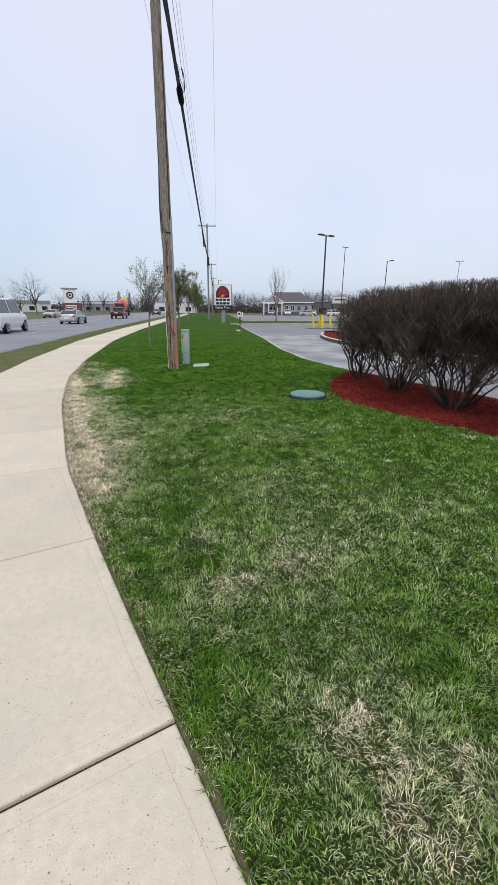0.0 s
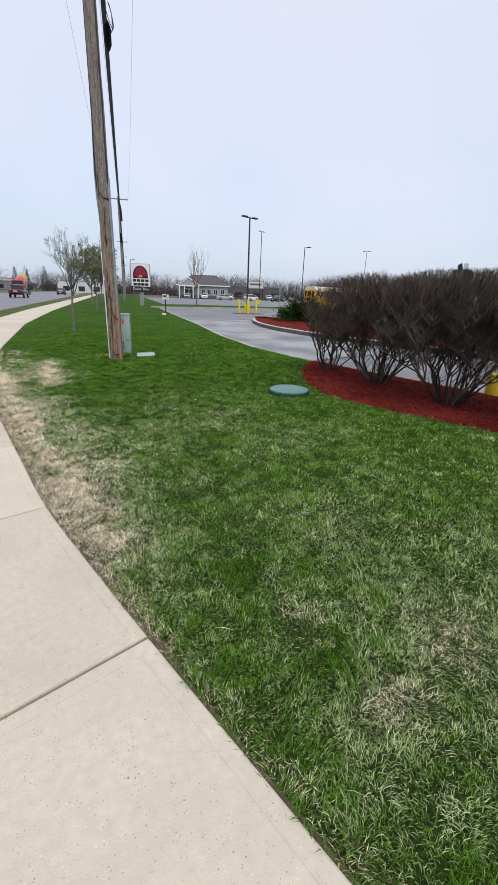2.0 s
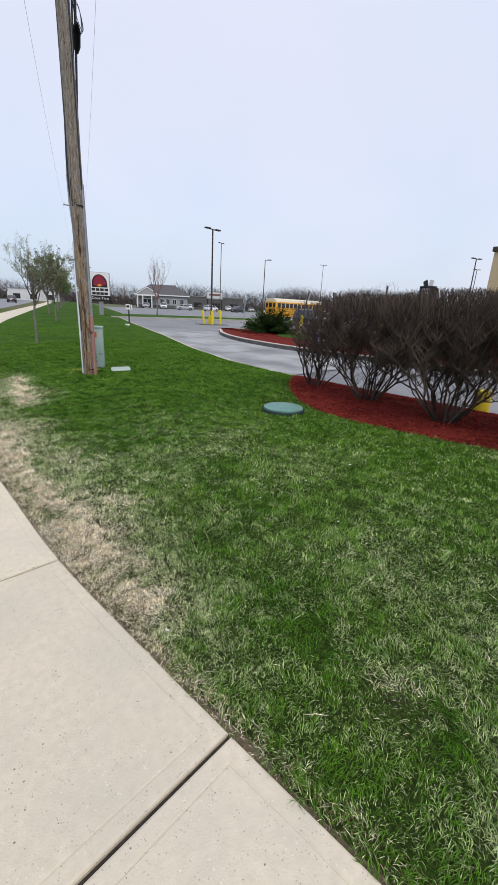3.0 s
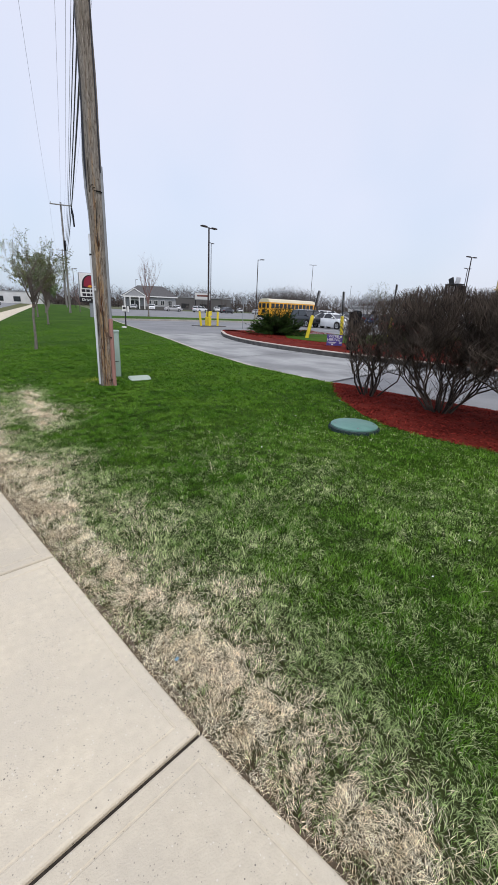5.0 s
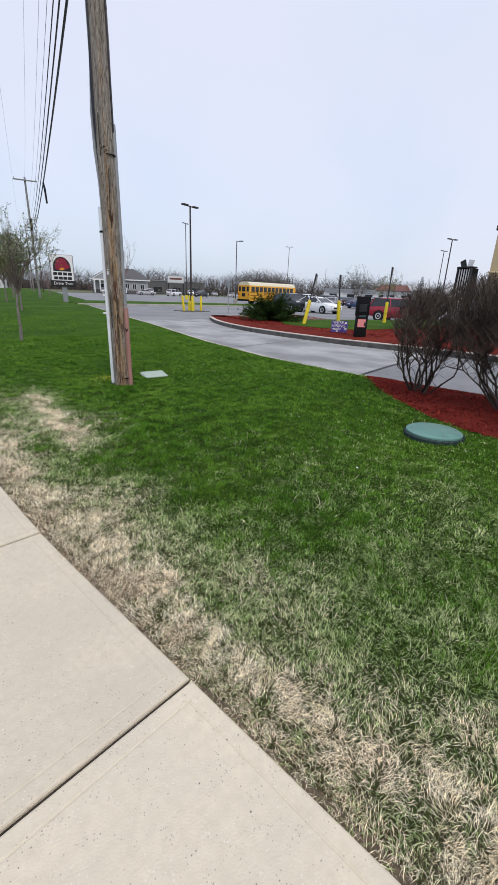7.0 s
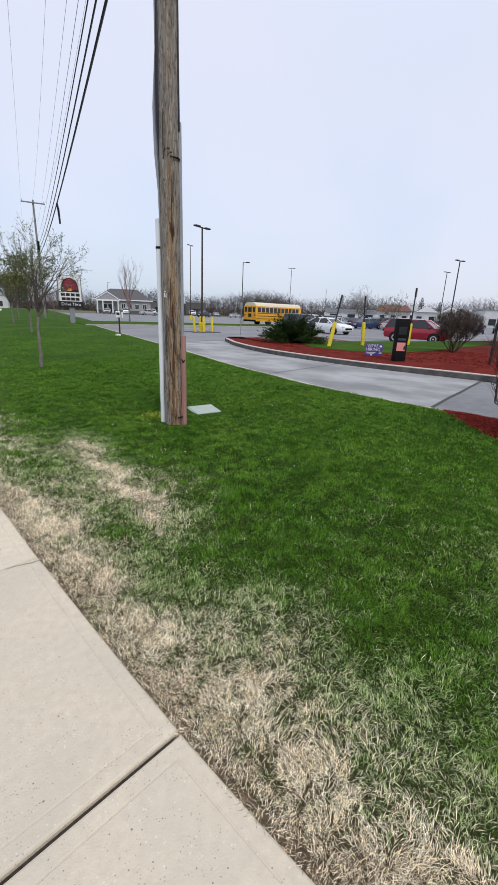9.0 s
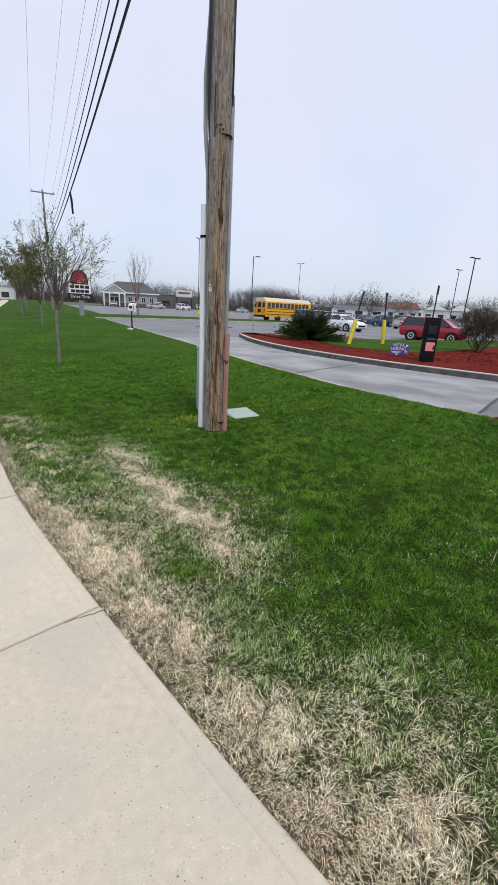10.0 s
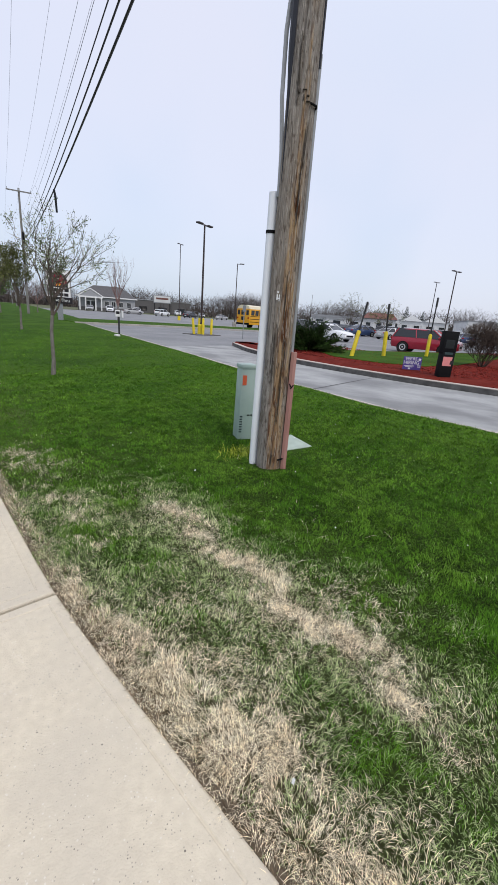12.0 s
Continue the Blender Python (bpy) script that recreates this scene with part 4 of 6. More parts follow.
def grow(s, p, d, length, r, depth, rng, tips, kids, spread, lift, n=5):
    """A tapered limb with its branches, into s; ends are gathered in tips."""
    steps = 4 if depth > 1 else 3
    pts, rad, q, v = [p], [r], Vector(p), Vector(d).normalized()
    for i in range(steps):
        v = (v + Vector((rng.gauss(0, 0.13), rng.gauss(0, 0.13), rng.gauss(0, 0.08) + lift))).normalized()
        q = q + v * (length / steps)
        pts.append(q.copy())
        rad.append(r * (1 - 0.62 * (i + 1) / steps))
    s.tube(pts, rad, n if depth > 1 else 3, False)
    if depth <= 0:
        tips.append((pts[-1], v))
        tips.append((pts[-2], v))
        return
    for k in range(kids):
        t = rng.uniform(0.35, 1.0) if k else 1.0
        i = min(steps - 1, int(t * steps))
        base = pts[i].lerp(pts[i + 1], t * steps - i) if i < steps else pts[-1]
        a = rng.uniform(0, 6.283)
        o = v.orthogonal()
        o = (Matrix.Rotation(a, 3, v) @ o).normalized()
        nd = (v + o * rng.uniform(0.5, 1.0) * spread).normalized()
        grow(s, base, nd, length * rng.uniform(0.55, 0.8), max(rad[i] * 0.7, 0.0045), depth - 1, rng, tips, kids, spread, lift, n)


def leaf_cloud(tips, rng, count, size, jitter):
    s = Shape()
    for _ in range(count):
        p, d = tips[rng.randrange(len(tips))]
        c = p - d * rng.uniform(0, 0.3) + Vector((rng.gauss(0, jitter), rng.gauss(0, jitter), rng.gauss(0, jitter)))
        u = Vector((rng.gauss(0, 1), rng.gauss(0, 1), rng.gauss(0, 1))).normalized()
        w = u.orthogonal().normalized()
        z = size * rng.uniform(0.6, 1.3)
        s.add([c - u * z, c + w * z * 0.45, c + u * z, c - w * z * 0.45], [(0, 1, 2, 3)])
    return s


def tree(x, y, h, seed, label, leaves, leaf_mat, size=0.035, bark=None, clear=0.3, spread=0.85, lift=0.09, kids=3, depth=3, group="", buds=0, r=None, limbs=7, z=0.02, open_=0.95, lean=(0, 0)):
    rng = random.Random(seed)
    t = thing("tree", label, "tree", group, pose(x, y, z, lean[0], lean[1], 0) @ pose(0, 0, 0, 0, 0, rng.uniform(0, 360)))
    s, tips = Shape(), []
    r = r or h * 0.0125
    pts = [Vector((0.012 * math.sin(k * 1.7), 0.012 * math.cos(k * 2.1), h * clear * k / 4 - 0.1 * (k == 0))) for k in range(5)]
    flare = [r * 1.5, r * 1.08, r, r * 0.95, r * 0.9]
    part("trunk", Shape().tube(pts, flare, 9), M_BARK, t, "", True)
    for k in range(limbs):
        a = k * 2.4 + rng.uniform(-0.4, 0.4)
        base = pts[-1] + Vector((0, 0, rng.uniform(-0.12, 0.02) * h * clear + 0.12 * h * (k % 3) * 0.4))
        out = rng.uniform(0.25, open_)
        grow(s, base, (out * math.cos(a), out * math.sin(a), 1.0), h * (1 - clear) * rng.uniform(0.36, 0.48), r * 0.62, depth, rng, tips, kids, spread, lift)
    grow(s, pts[-1], (0.05, 0.03, 1), h * (1 - clear) * 0.46, r * 0.85, depth, rng, tips, kids, spread, lift)
    part("branching", s, bark or M_DARKBARK, t, "thin dark branching limbs")
    if leaves:
        part("crown", leaf_cloud(tips, rng, leaves, size, 0.015 + size * 0.8), leaf_mat, t, "small young leaves")
    if buds:
        part("blossom", leaf_cloud(tips, rng, buds, size * 0.8, 0.015 + size * 0.7), M_BUD, t, "pale buds")
    return t


STREET = "street trees on the lawn"
tree(2.83, 17.0, 3.05, 15, "young street tree with sparse new leaves on the lawn", 1500, M_LEAF, 0.026, clear=0.40, spread=0.80, lift=0.06, group=STREET, buds=1500, r=0.036, limbs=9, open_=0.75, lean=(0, 2.5))
tree(7.55, 31.2, 4.0, 12, "young street tree with olive-green spring leaves", 3600, M_OLIVE, 0.055, clear=0.3, group=STREET, buds=300)
tree(10.6, 44.0, 5.0, 13, "young street tree with dense olive-green leaves", 4200, M_OLIVE, 0.07, clear=0.28, group=STREET)
tree(15.2, 57.0, 5.2, 14, "young street tree with dense olive-green leaves", 4200, M_OLIVE, 0.08, clear=0.28, group=STREET)
for k in range(4):
    tree(20.0 + 5.2 * k, 72.0 + 16.5 * k, 5.4, 20 + k, "distant street tree in spring leaf", 1800, M_OLIVE if k % 2 else M_LEAF, 0.12, clear=0.28, depth=2, group=STREET)
tree(27.3, 54.5, 6.9, 31, "slender bare tree with pinkish buds on grass strip", 500, M_PINKBARK, 0.05, bark=M_PINKBARK, clear=0.22, spread=0.4, lift=0.2, open_=0.3)
tree(22.6, 66.0, 5.0, 33, "bare spreading ornamental tree beside the lot", 0, M_LEAF, bark=M_PINKBARK, clear=0.2, spread=0.95, lift=0.02)

ROUND = "bare hedge shrubs in red mulch"


def shrub(seed, h, rad, stems=15, twigs=3, top_density=1150):
    """A clipped leafless shrub: stems fanning from one base, forking again and again into fine twigs."""
    rng = random.Random(seed)
    low, fine, ends = Shape(), Shape(), []

    def limb(p, d, ln, r, level):
        pts, q, v = [p], p.copy(), d.normalized()
        for i in range(3):
            v = (v + Vector((rng.gauss(0, 0.14), rng.gauss(0, 0.14), 0.11 + rng.gauss(0, 0.05)))).normalized()
            q = q + v * (ln / 3)
            reach = math.hypot(q.x, q.y) / (rad * 0.92)
            if reach > 1:
                q.x, q.y = q.x / reach, q.y / reach
            q.z = min(q.z, h - 0.12)
            pts.append(q.copy())
        low.tube(pts, [r, r * 0.9, r * 0.8, r * 0.68], 6 if level > 1 else 4, False)
        ends.append((pts[1], pts[3]))
        for _k in range(2 if level > 1 else 1):
            a = rng.uniform(0, 6.283)
            c = pts[1].lerp(pts[2], rng.random())
            e = c + Vector((math.cos(a) * 0.6, math.sin(a) * 0.6, rng.uniform(0.25, 1.0))) * rng.uniform(0.12, 0.30)
            e.z = min(e.z, h - 0.1)
            fine.tube([c, c.lerp(e, 0.5) + Vector((rng.gauss(0, 0.012), rng.gauss(0, 0.012), -0.012)), e], [0.0052, 0.004, 0.0025], 3, False)
            if level < 3:
                ends.append((c, e))
        if level == 0 or pts[-1].z > h * 0.8:
            return
        side = v.orthogonal()
        a = rng.uniform(0, 6.283)
        for k in range(2 + (rng.random() < 0.35)):
            o = Matrix.Rotation(a + k * 2.4, 3, v) @ side
            limb(pts[-1], v + o * rng.uniform(0.3, 0.62), ln * rng.uniform(0.62, 0.9), r * 0.68, level - 1)

    for k in range(stems):
        a = k * 2.399 + rng.uniform(-0.3, 0.3)
        tilt = 0.95 * math.sqrt((k + 0.5) / stems) * rng.uniform(0.8, 1.1)
        base = Vector((0.12 * math.cos(a) * rng.uniform(0.3, 1), 0.12 * math.sin(a) * rng.uniform(0.3, 1), -0.03))
        limb(base, Vector((math.sin(tilt) * math.cos(a), math.sin(tilt) * math.sin(a), math.cos(tilt))), h * rng.uniform(0.24, 0.36), rng.uniform(0.013, 0.021), 3)
    for p, q in ends:
        for j in range(twigs * 2 if q.z < h * 0.45 else twigs * 3):
            c = p.lerp(q, rng.uniform(0.25, 1.0))
            b = rng.uniform(0, 6.283)
            d = Vector((0.75 * math.cos(b), 0.75 * math.sin(b), rng.uniform(0.3, 1.0)))
            e = c + d.normalized() * rng.uniform(0.10, 0.30)
            top = h + rng.gauss(0, 0.022) - 0.24 * (e.x * e.x + e.y * e.y) / (rad * rad)
            if e.z > top:
                k2 = (top - c.z) / max(0.05, e.z - c.z)
                if k2 < 0.15:
                    continue
                e = c.lerp(e, k2)
            fine.tube([c, e], [0.0030, 0.0016], 3, False)
    for _ in range(int(top_density * rad * rad)):
        a, q = rng.uniform(0, 6.283), rad * math.sqrt(rng.random())
        x, y = q * math.cos(a), q * math.sin(a)
        top = h - abs(rng.gauss(0, 0.05)) + 0.06 * math.sin(3.1 * x + seed) * math.cos(2.7 * y) - 0.28 * (q / rad) ** 2.5
        ln = rng.uniform(0.08, 0.36)
        c = Vector((x - 0.16 * math.cos(a) * ln, y - 0.16 * math.sin(a) * ln, top - ln))
        e = Vector((x + rng.gauss(0, 0.075), y + rng.gauss(0, 0.075), top))
        fine.tube([c, e], [0.0030, 0.0016], 3, False)
    return low, fine


def plant_shrub(x, y, seed, h, rad, stems, label, turn=0.0):
    t = thing("hedge_shrub", label, "shrub", ROUND, pose(x, y, 0.055, 0, 0, turn))
    low, fine = shrub(seed, h, rad, stems, 3 if rad > 0.8 else 1, 1700 if rad > 0.8 else 260)
    part("stem_clump", low, M_TWIG, t, "grey-brown bare stems")
    part("twig_mass", fine, M_TWIG, t, "dense dark clipped twigs")
    return t


plant_shrub(5.52, 7.02, 41, 1.76, 0.55, 13, "smaller leafless hedge shrub at the end of row")
h2 = plant_shrub(5.33, 5.65, 42, 1.86, 1.12, 22, "leafless clipped hedge shrub with dense dark twigs")
plant_shrub(5.06, 4.15, 43, 1.90, 1.15, 22, "leafless clipped hedge shrub with dense dark twigs")
copy_thing(h2, pose(5.25, 2.6, 0.055, 0, 0, 130))
for x, y, hh, rr, sd in ((18.0, 12.2, 1.75, 1.0, 51), (21.5, 10.3, 1.95, 1.25, 52)):
    t = thing("island_shrub", "rounded leafless dark shrub on the red mulch island", "shrub", "", pose(x, y, Z_MOUND, 0, 0, sd))
    low, fine = shrub(sd, hh, rr, 16, 3, 1500)
    part("stem_clump", low, M_TWIG, t)
    part("twig_mass", fine, M_TWIG, t)

# low spreading juniper on the island's nose
rng = random.Random(60)
t = thing("juniper_bush", "low spreading dark green juniper on red mulch", "bush", "", pose(15.3, 18.9, Z_MOUND - 0.02))
s, core = Shape(), Shape()
for k in range(95):
    a, lift_ = rng.uniform(0, 6.283), rng.uniform(0.05, 0.95)
    d = Vector((math.cos(a) * (1.2 - lift_ * 0.9), math.sin(a) * (1.2 - lift_ * 0.9), lift_ * 0.8))
    ln = rng.uniform(1.1, 1.75) * (0.95 if lift_ < 0.6 else 1.05)
    p0, p1 = Vector((0, 0, 0.02)), d * ln
    core.tube([p0, p0.lerp(p1, 0.5) + Vector((0, 0, 0.05)), p1], [0.02, 0.012, 0.004], 4, False)
    for j in range(130):
        u = rng.uniform(0.25, 1.03)
        c = p0.lerp(p1, u) + Vector((rng.gauss(0, 0.09), rng.gauss(0, 0.09), abs(rng.gauss(0.0, 0.07))))
        e = c + (d + Vector((rng.gauss(0, 0.5), rng.gauss(0, 0.5), rng.gauss(0.2, 0.3)))).normalized() * rng.uniform(0.08, 0.2)
        w = (e - c).orthogonal().normalized() * 0.026
        s.add([c - w, c + w, e], [(0, 1, 2)])
part("branches", core, M_DARKBARK, t)
part("needles", s, M_JUNIPER, t, "dense dark green needles")

# ---- drive-through island: bollards with signs, menu board, hiring sign, parking posts ----


def bollard_sign(x, y, lean, turn, tall=0.0, z=Z_MOUND):
    t = thing("bollard_sign", "yellow sleeved bollard with a black sign post", "bollard", "bollard signs along the island", pose(x, y, z, 0, lean, turn))
    part("sleeve", Shape().tube([(0, 0, -0.1), (0, 0, 1.0), (0, 0, 1.06), (0, 0, 1.08)], [0.085, 0.085, 0.07, 0.03], 16), M_YELLOW, t, "", True)
    part("post", Shape().box((0, 0, 1.62 + tall / 2), (0.05, 0.05, 1.24 + tall), None, 0.008), M_POST, t)
    part("sign_plate", Shape().box((0.05, 0.035, 2.02 + tall), (0.15, 0.012, 0.42), None, 0.004), M_STEEL, t, "grey back of a narrow sign")
    return t


bollard_sign(14.9, 16.45, 12, -20)
bollard_sign(17.15, 16.05, -4, -20)
bollard_sign(20.5, 15.3, 1, -20, 0.55)

mb = thing("menu_board", "black drive-through speaker pedestal with a pink poster", "menu board", "", pose(12.15, 11.95, Z_ISLAND + 0.05, 0, 0, -46) @ Matrix.Scale(0.82, 4))
part("cabinet", Shape().box((0, 0, 0.45), (0.46, 0.34, 0.95), None, 0.03), M_BLACK, mb, "", True)
part("cabinet_top", Shape().box((0, 0.02, 1.28), (0.52, 0.3, 0.78), None, 0.03), M_BLACK, mb, "", True)
part("screen", Shape().box((-0.02, -0.142, 1.22), (0.32, 0.016, 0.3), None, 0.006), M_DARKGLASS, mb, "dark display")
part("poster", Shape().box((-0.02, -0.176, 0.62), (0.33, 0.008, 0.32), None), M_PINKPRINT, mb, "pink printed poster")
part("poster_mark", Shape().box((0.02, -0.184, 0.60), (0.12, 0.004, 0.14), pose(0, 0, 0, 0, 12, 0)), M_SIGNBLACK, mb)
part("speaker_grille", Shape().box((-0.02, -0.175, 0.9), (0.3, 0.012, 0.08), None, 0.004), M_LIDRING, mb)


def words(body, size, mat, parent, at, name="lettering", label=""):
    cu = bpy.data.curves.new(name, "FONT")
    cu.body, cu.size, cu.extrude, cu.align_x, cu.align_y = body, size, 0.002, "CENTER", "CENTER"
    cu.resolution_u = 3
    tmp = bpy.data.objects.new("tmp", cu)
    scene.collection.objects.link(tmp)
    bpy.context.view_layer.update()
    me = bpy.data.meshes.new_from_object(tmp.evaluated_get(bpy.context.evaluated_depsgraph_get()))
    bpy.data.objects.remove(tmp)
    me.materials.clear()
    me.materials.append(mat)
    ob = new(name, me)
    ob.parent, ob.matrix_basis = parent, at
    return tagged(ob, label)


ys = thing("yard_sign", "purple and white yard sign on wire legs in mulch", "yard sign", "", pose(12.55, 13.05, Z_MOUND - 0.02, 0, 0, -45) @ Matrix.Scale(0.82, 4))
part("panel", Shape().box((0, 0, 0.28), (0.74, 0.012, 0.5), None, 0.003), M_PURPLE, ys)
for k in (-0.22, 0.22):
    part("leg", Shape().tube([(k, 0.01, -0.1), (k, 0.01, 0.4)], [0.006, 0.006], 6), M_STEEL, ys)
words("WE'RE", 0.17, M_WHITE, ys, pose(-0.06, -0.009, 0.45, 90), label="white letters")
words("HIRING", 0.19, M_WHITE, ys, pose(-0.04, -0.009, 0.30, 90), label="white letters")
for k, (x, z, w, h) in enumerate(((-0.12, 0.18, 0.4, 0.025), (-0.12, 0.14, 0.3, 0.02), (0.28, 0.44, 0.10, 0.08), (0.28, 0.2, 0.12, 0.025), (0.28, 0.15, 0.12, 0.025), (-0.1, 0.08, 0.08, 0.06))):
    part("print_bar", Shape().box((x, -0.008, z), (w, 0.004, h)), M_WHITE, ys)

# slatted menu screen and restaurant corner behind the hedge
sc = thing("menu_screen", "dark framed slatted drive-through menu screen", "menu screen", "", pose(13.95, 9.5, Z_MOUND - 0.02, 0, 0, -108) @ Matrix.Scale(0.96, 4))
for k in (-0.24, 0.24):
    part("upright", Shape().box((k, 0, 1.2), (0.05, 0.10, 2.4), None, 0.01), M_POST, sc)
part("case", Shape().box((0, 0.2, 1.62), (0.53, 0.30, 1.5), None, 0.02), M_BLACK, sc, "dark case behind the slats")
for k in range(5):
    part("slat", Shape().box((-0.18 + 0.09 * k, 0.0, 1.62), (0.032, 0.03, 1.46), None, 0.008), M_SIGNFACE, sc)
part("header", Shape().box((0, 0.1, 2.40), (0.56, 0.32, 0.05), None, 0.02), M_POST, sc)
for k, tilt_ in ((-0.12, -22), (0.10, 8)):
    part("topper", Shape().box((0, 0, 0.10), (0.20, 0.03, 0.24), pose(k, 0.1, 2.42, 0, tilt_, 0), 0.008), M_SIGNFACE if k > 0 else M_POST, sc)
yb = thing("bollard", "low yellow bollard beside the mulch bed", "bollard", "", pose(6.68, 4.28, 0.0))
part("pipe", Shape().tube([(0, 0, -0.05), (0, 0, 0.35), (0, 0, 0.38), (0, 0, 0.39)], [0.14, 0.14, 0.13, 0.09], 18), M_YELLOW, yb, "", True)

rb = thing("restaurant", "tan stucco restaurant corner with dark brown roof edge", "building", "", pose(25.83, 12.17, 0, 0, 0, -88))
part("wall", Shape().box((8, 5, 2.6), (16, 10, 5.2), None, 0.03), M_TANWALL, rb)
part("parapet", Shape().box((8, 5, 5.27), (16.2, 10.2, 0.26), None, 0.04), M_BROWNTRIM, rb)
part("ledge", Shape().box((8, 5, 3.05), (16.16, 10.16, 0.09), None, 0.02), M_TANWALL, rb, "thin moulded band")
part("stone_base", Shape().box((8, 5, 0.4), (16.12, 10.12, 0.9), None, 0.03), M_BROWNTRIM, rb)
part("awning", Shape().loft([[(x, 0.0, 2.95), (x, -0.9, 2.55), (x, -0.9, 2.35), (x, 0.0, 2.35)] for x in (0.7, 3.6)]), M_BROWNTRIM, rb, "dark awning")
part("awning_rod", Shape().tube([(1.0, -0.85, 2.6), (2.2, -0.04, 4.0)], [0.03, 0.03], 6), M_POST, rb, "thin dark stay rod")
part("window", Shape().box((2.1, -0.02, 1.6), (2.2, 0.08, 1.2), None, 0.01), M_DARKGLASS, rb)

# ---- lamp posts ----


def lamp_post(x, y, h, heads, turn, z=Z_DRIVE, guard=False, base=True, group="parking lot lamp posts"):
    t = thing("street_lamp", "tall dark parking lot lamp post with flat heads" + (" and yellow bollards" if guard else ""), "street lamp", group, pose(x, y, z, 0, 0, turn))
    if base:
        part("footing", Shape().tube([(0, 0, -0.05), (0, 0, 0.7), (0, 0, 0.74)], [0.26, 0.26, 0.22], 16), M_YELLOW if guard else M_KERB, t, "", True)
    part("pole", Shape().box((0, 0, h / 2), (0.125, 0.125, h), None, 0.02, 0.75), M_LAMPPOLE, t)
    for k in range(heads):
        sgn = 1 if k == 0 else -1
        part("arm", Shape().box((sgn * 0.2, 0, h - 0.06), (0.4, 0.06, 0.06), None, 0.01), M_LAMPPOLE, t)
        part("head", Shape().box((sgn * 0.58, 0, h - 0.02), (0.54, 0.3, 0.10), None, 0.03), M_LAMPPOLE, t, "flat box lamp head")
    return t


LA = lamp_post(20.4, 31.9, 7.45, 2, 12, guard=True)
for k, (dx, dy, lean) in enumerate(((-0.9, -0.25, 8), (-0.22, -0.45, 0), (0.72, -0.35, 0), (0.3, 0.55, 0))):
    b = thing("bollard", "yellow steel bollard guarding the lamp post", "bollard", "bollards round the lamp post", pose(20.4 + dx, 31.9 + dy, Z_DRIVE, 0, -lean, 0))
    part("pipe", Shape().tube([(0, 0, -0.05), (0, 0, 1.1), (0, 0, 1.16), (0, 0, 1.18)], [0.09, 0.09, 0.07, 0.03], 14), M_YELLOW, b, "", True)
solid("dark_pad", Shape().box((20.4, 31.8, Z_DRIVE + 0.01), (2.4, 1.6, 0.06), None, 0.01), M_STONEBASE, "low dark pad under lamp post and bollards", "pad")
lamp_post(48.1, 68.6, 12.5, 2, 20, guard=True)
lamp_post(39.6, 46.8, 7.8, 1, -45)
lamp_post(80.1, 71.3, 11.9, 2, -45)
lamp_post(51.3, 24.0, 8.05, 2, -12)
lamp_post(78.0, 35.0, 9.6, 2, -12)
lamp_post(75.0, 150.0, 10.0, 1, 0)
lamp_post(130.0, 95.0, 10.5, 1, 30)
lamp_post(33.0, 96.0, 8.0, 1, 0, base=False)
sp = thing("sign_post", "plain steel post with a small edge-on sign", "sign post", "", pose(21.0, 28.2, Z_DRIVE))
part("post", Shape().tube([(0, 0, -0.1), (0, 0, 2.3)], [0.03, 0.03], 8), M_STEEL, sp)
part("sign_plate", Shape().box((0, 0, 2.05), (0.02, 0.3, 0.4), None, 0.004), M_STEEL, sp)

dp = thing("direction_sign", "small white two-panel direction sign on dark post", "sign", "", pose(11.15, 28.0, -0.02, 0, 0, -20) @ Matrix.Scale(0.84, 4))
part("post", Shape().box((0.0, 0, 0.75), (0.09, 0.09, 1.6), None, 0.01), M_POST, dp)
part("panel", Shape().box((-0.07, -0.06, 1.42), (0.3, 0.06, 0.4), None, 0.02), M_SIGNFACE, dp)
part("panel", Shape().box((0.2, -0.02, 1.38), (0.1, 0.3, 0.42), None, 0.02), M_SIGNFACE, dp)
part("arrow", Shape().box((-0.07, -0.095, 1.46), (0.2, 0.006, 0.16), None), M_SIGNBLACK, dp)
solid("valve_box", Shape().box((10.98, 27.9, 0.03), (0.24, 0.2, 0.18), None, 0.02), M_SIGNFACE, "small pale utility box beside the direction sign", "utility box")

# ---- pylon sign ----
pyl = thing("pylon_sign", "white roadside restaurant sign with crimson emblem on post", "pylon sign", "", pose(16.0, 45.3, -0.2, 0, 0, -18))
part("post", Shape().box((0.05, 0, 0.9), (0.42, 0.3, 1.9), None, 0.02), M_SIGNFRAME, pyl)
part("cabinet", Shape().box((0, 0, 2.98), (2.04, 0.34, 2.72), None, 0.09), M_SIGNFRAME, pyl, "grey rounded frame", True)
part("face", Shape().box((0, -0.165, 3.2), (1.86, 0.03, 2.16), None, 0.01), M_SIGNFACE, pyl)
part("lower_panel", Shape().box((0, -0.17, 1.87), (2.1, 0.2, 0.52), None, 0.02), M_SIGNBLACK, pyl, "black panel with white words")
words("Drive Thru", 0.36, M_WHITE, pyl, pose(0, -0.275, 1.87, 90), label="white letters")
dome = [(-0.74, 2.92)] + [(0.74 * math.cos(math.pi - k * math.pi / 14) * 1.0, 3.22 + 0.92 * math.sin(k * math.pi / 14)) for k in range(15)] + [(0.74, 2.92)]


def flat(poly, y, th=0.012):
    n = len(poly)
    vs = [(x, y, z) for x, z in poly] + [(x, y - th, z) for x, z in poly]
    return Shape().add(vs, [tuple(range(n)), tuple(range(2 * n - 1, n - 1, -1))] + [(k + n, (k + 1) % n + n, (k + 1) % n, k) for k in range(n)])


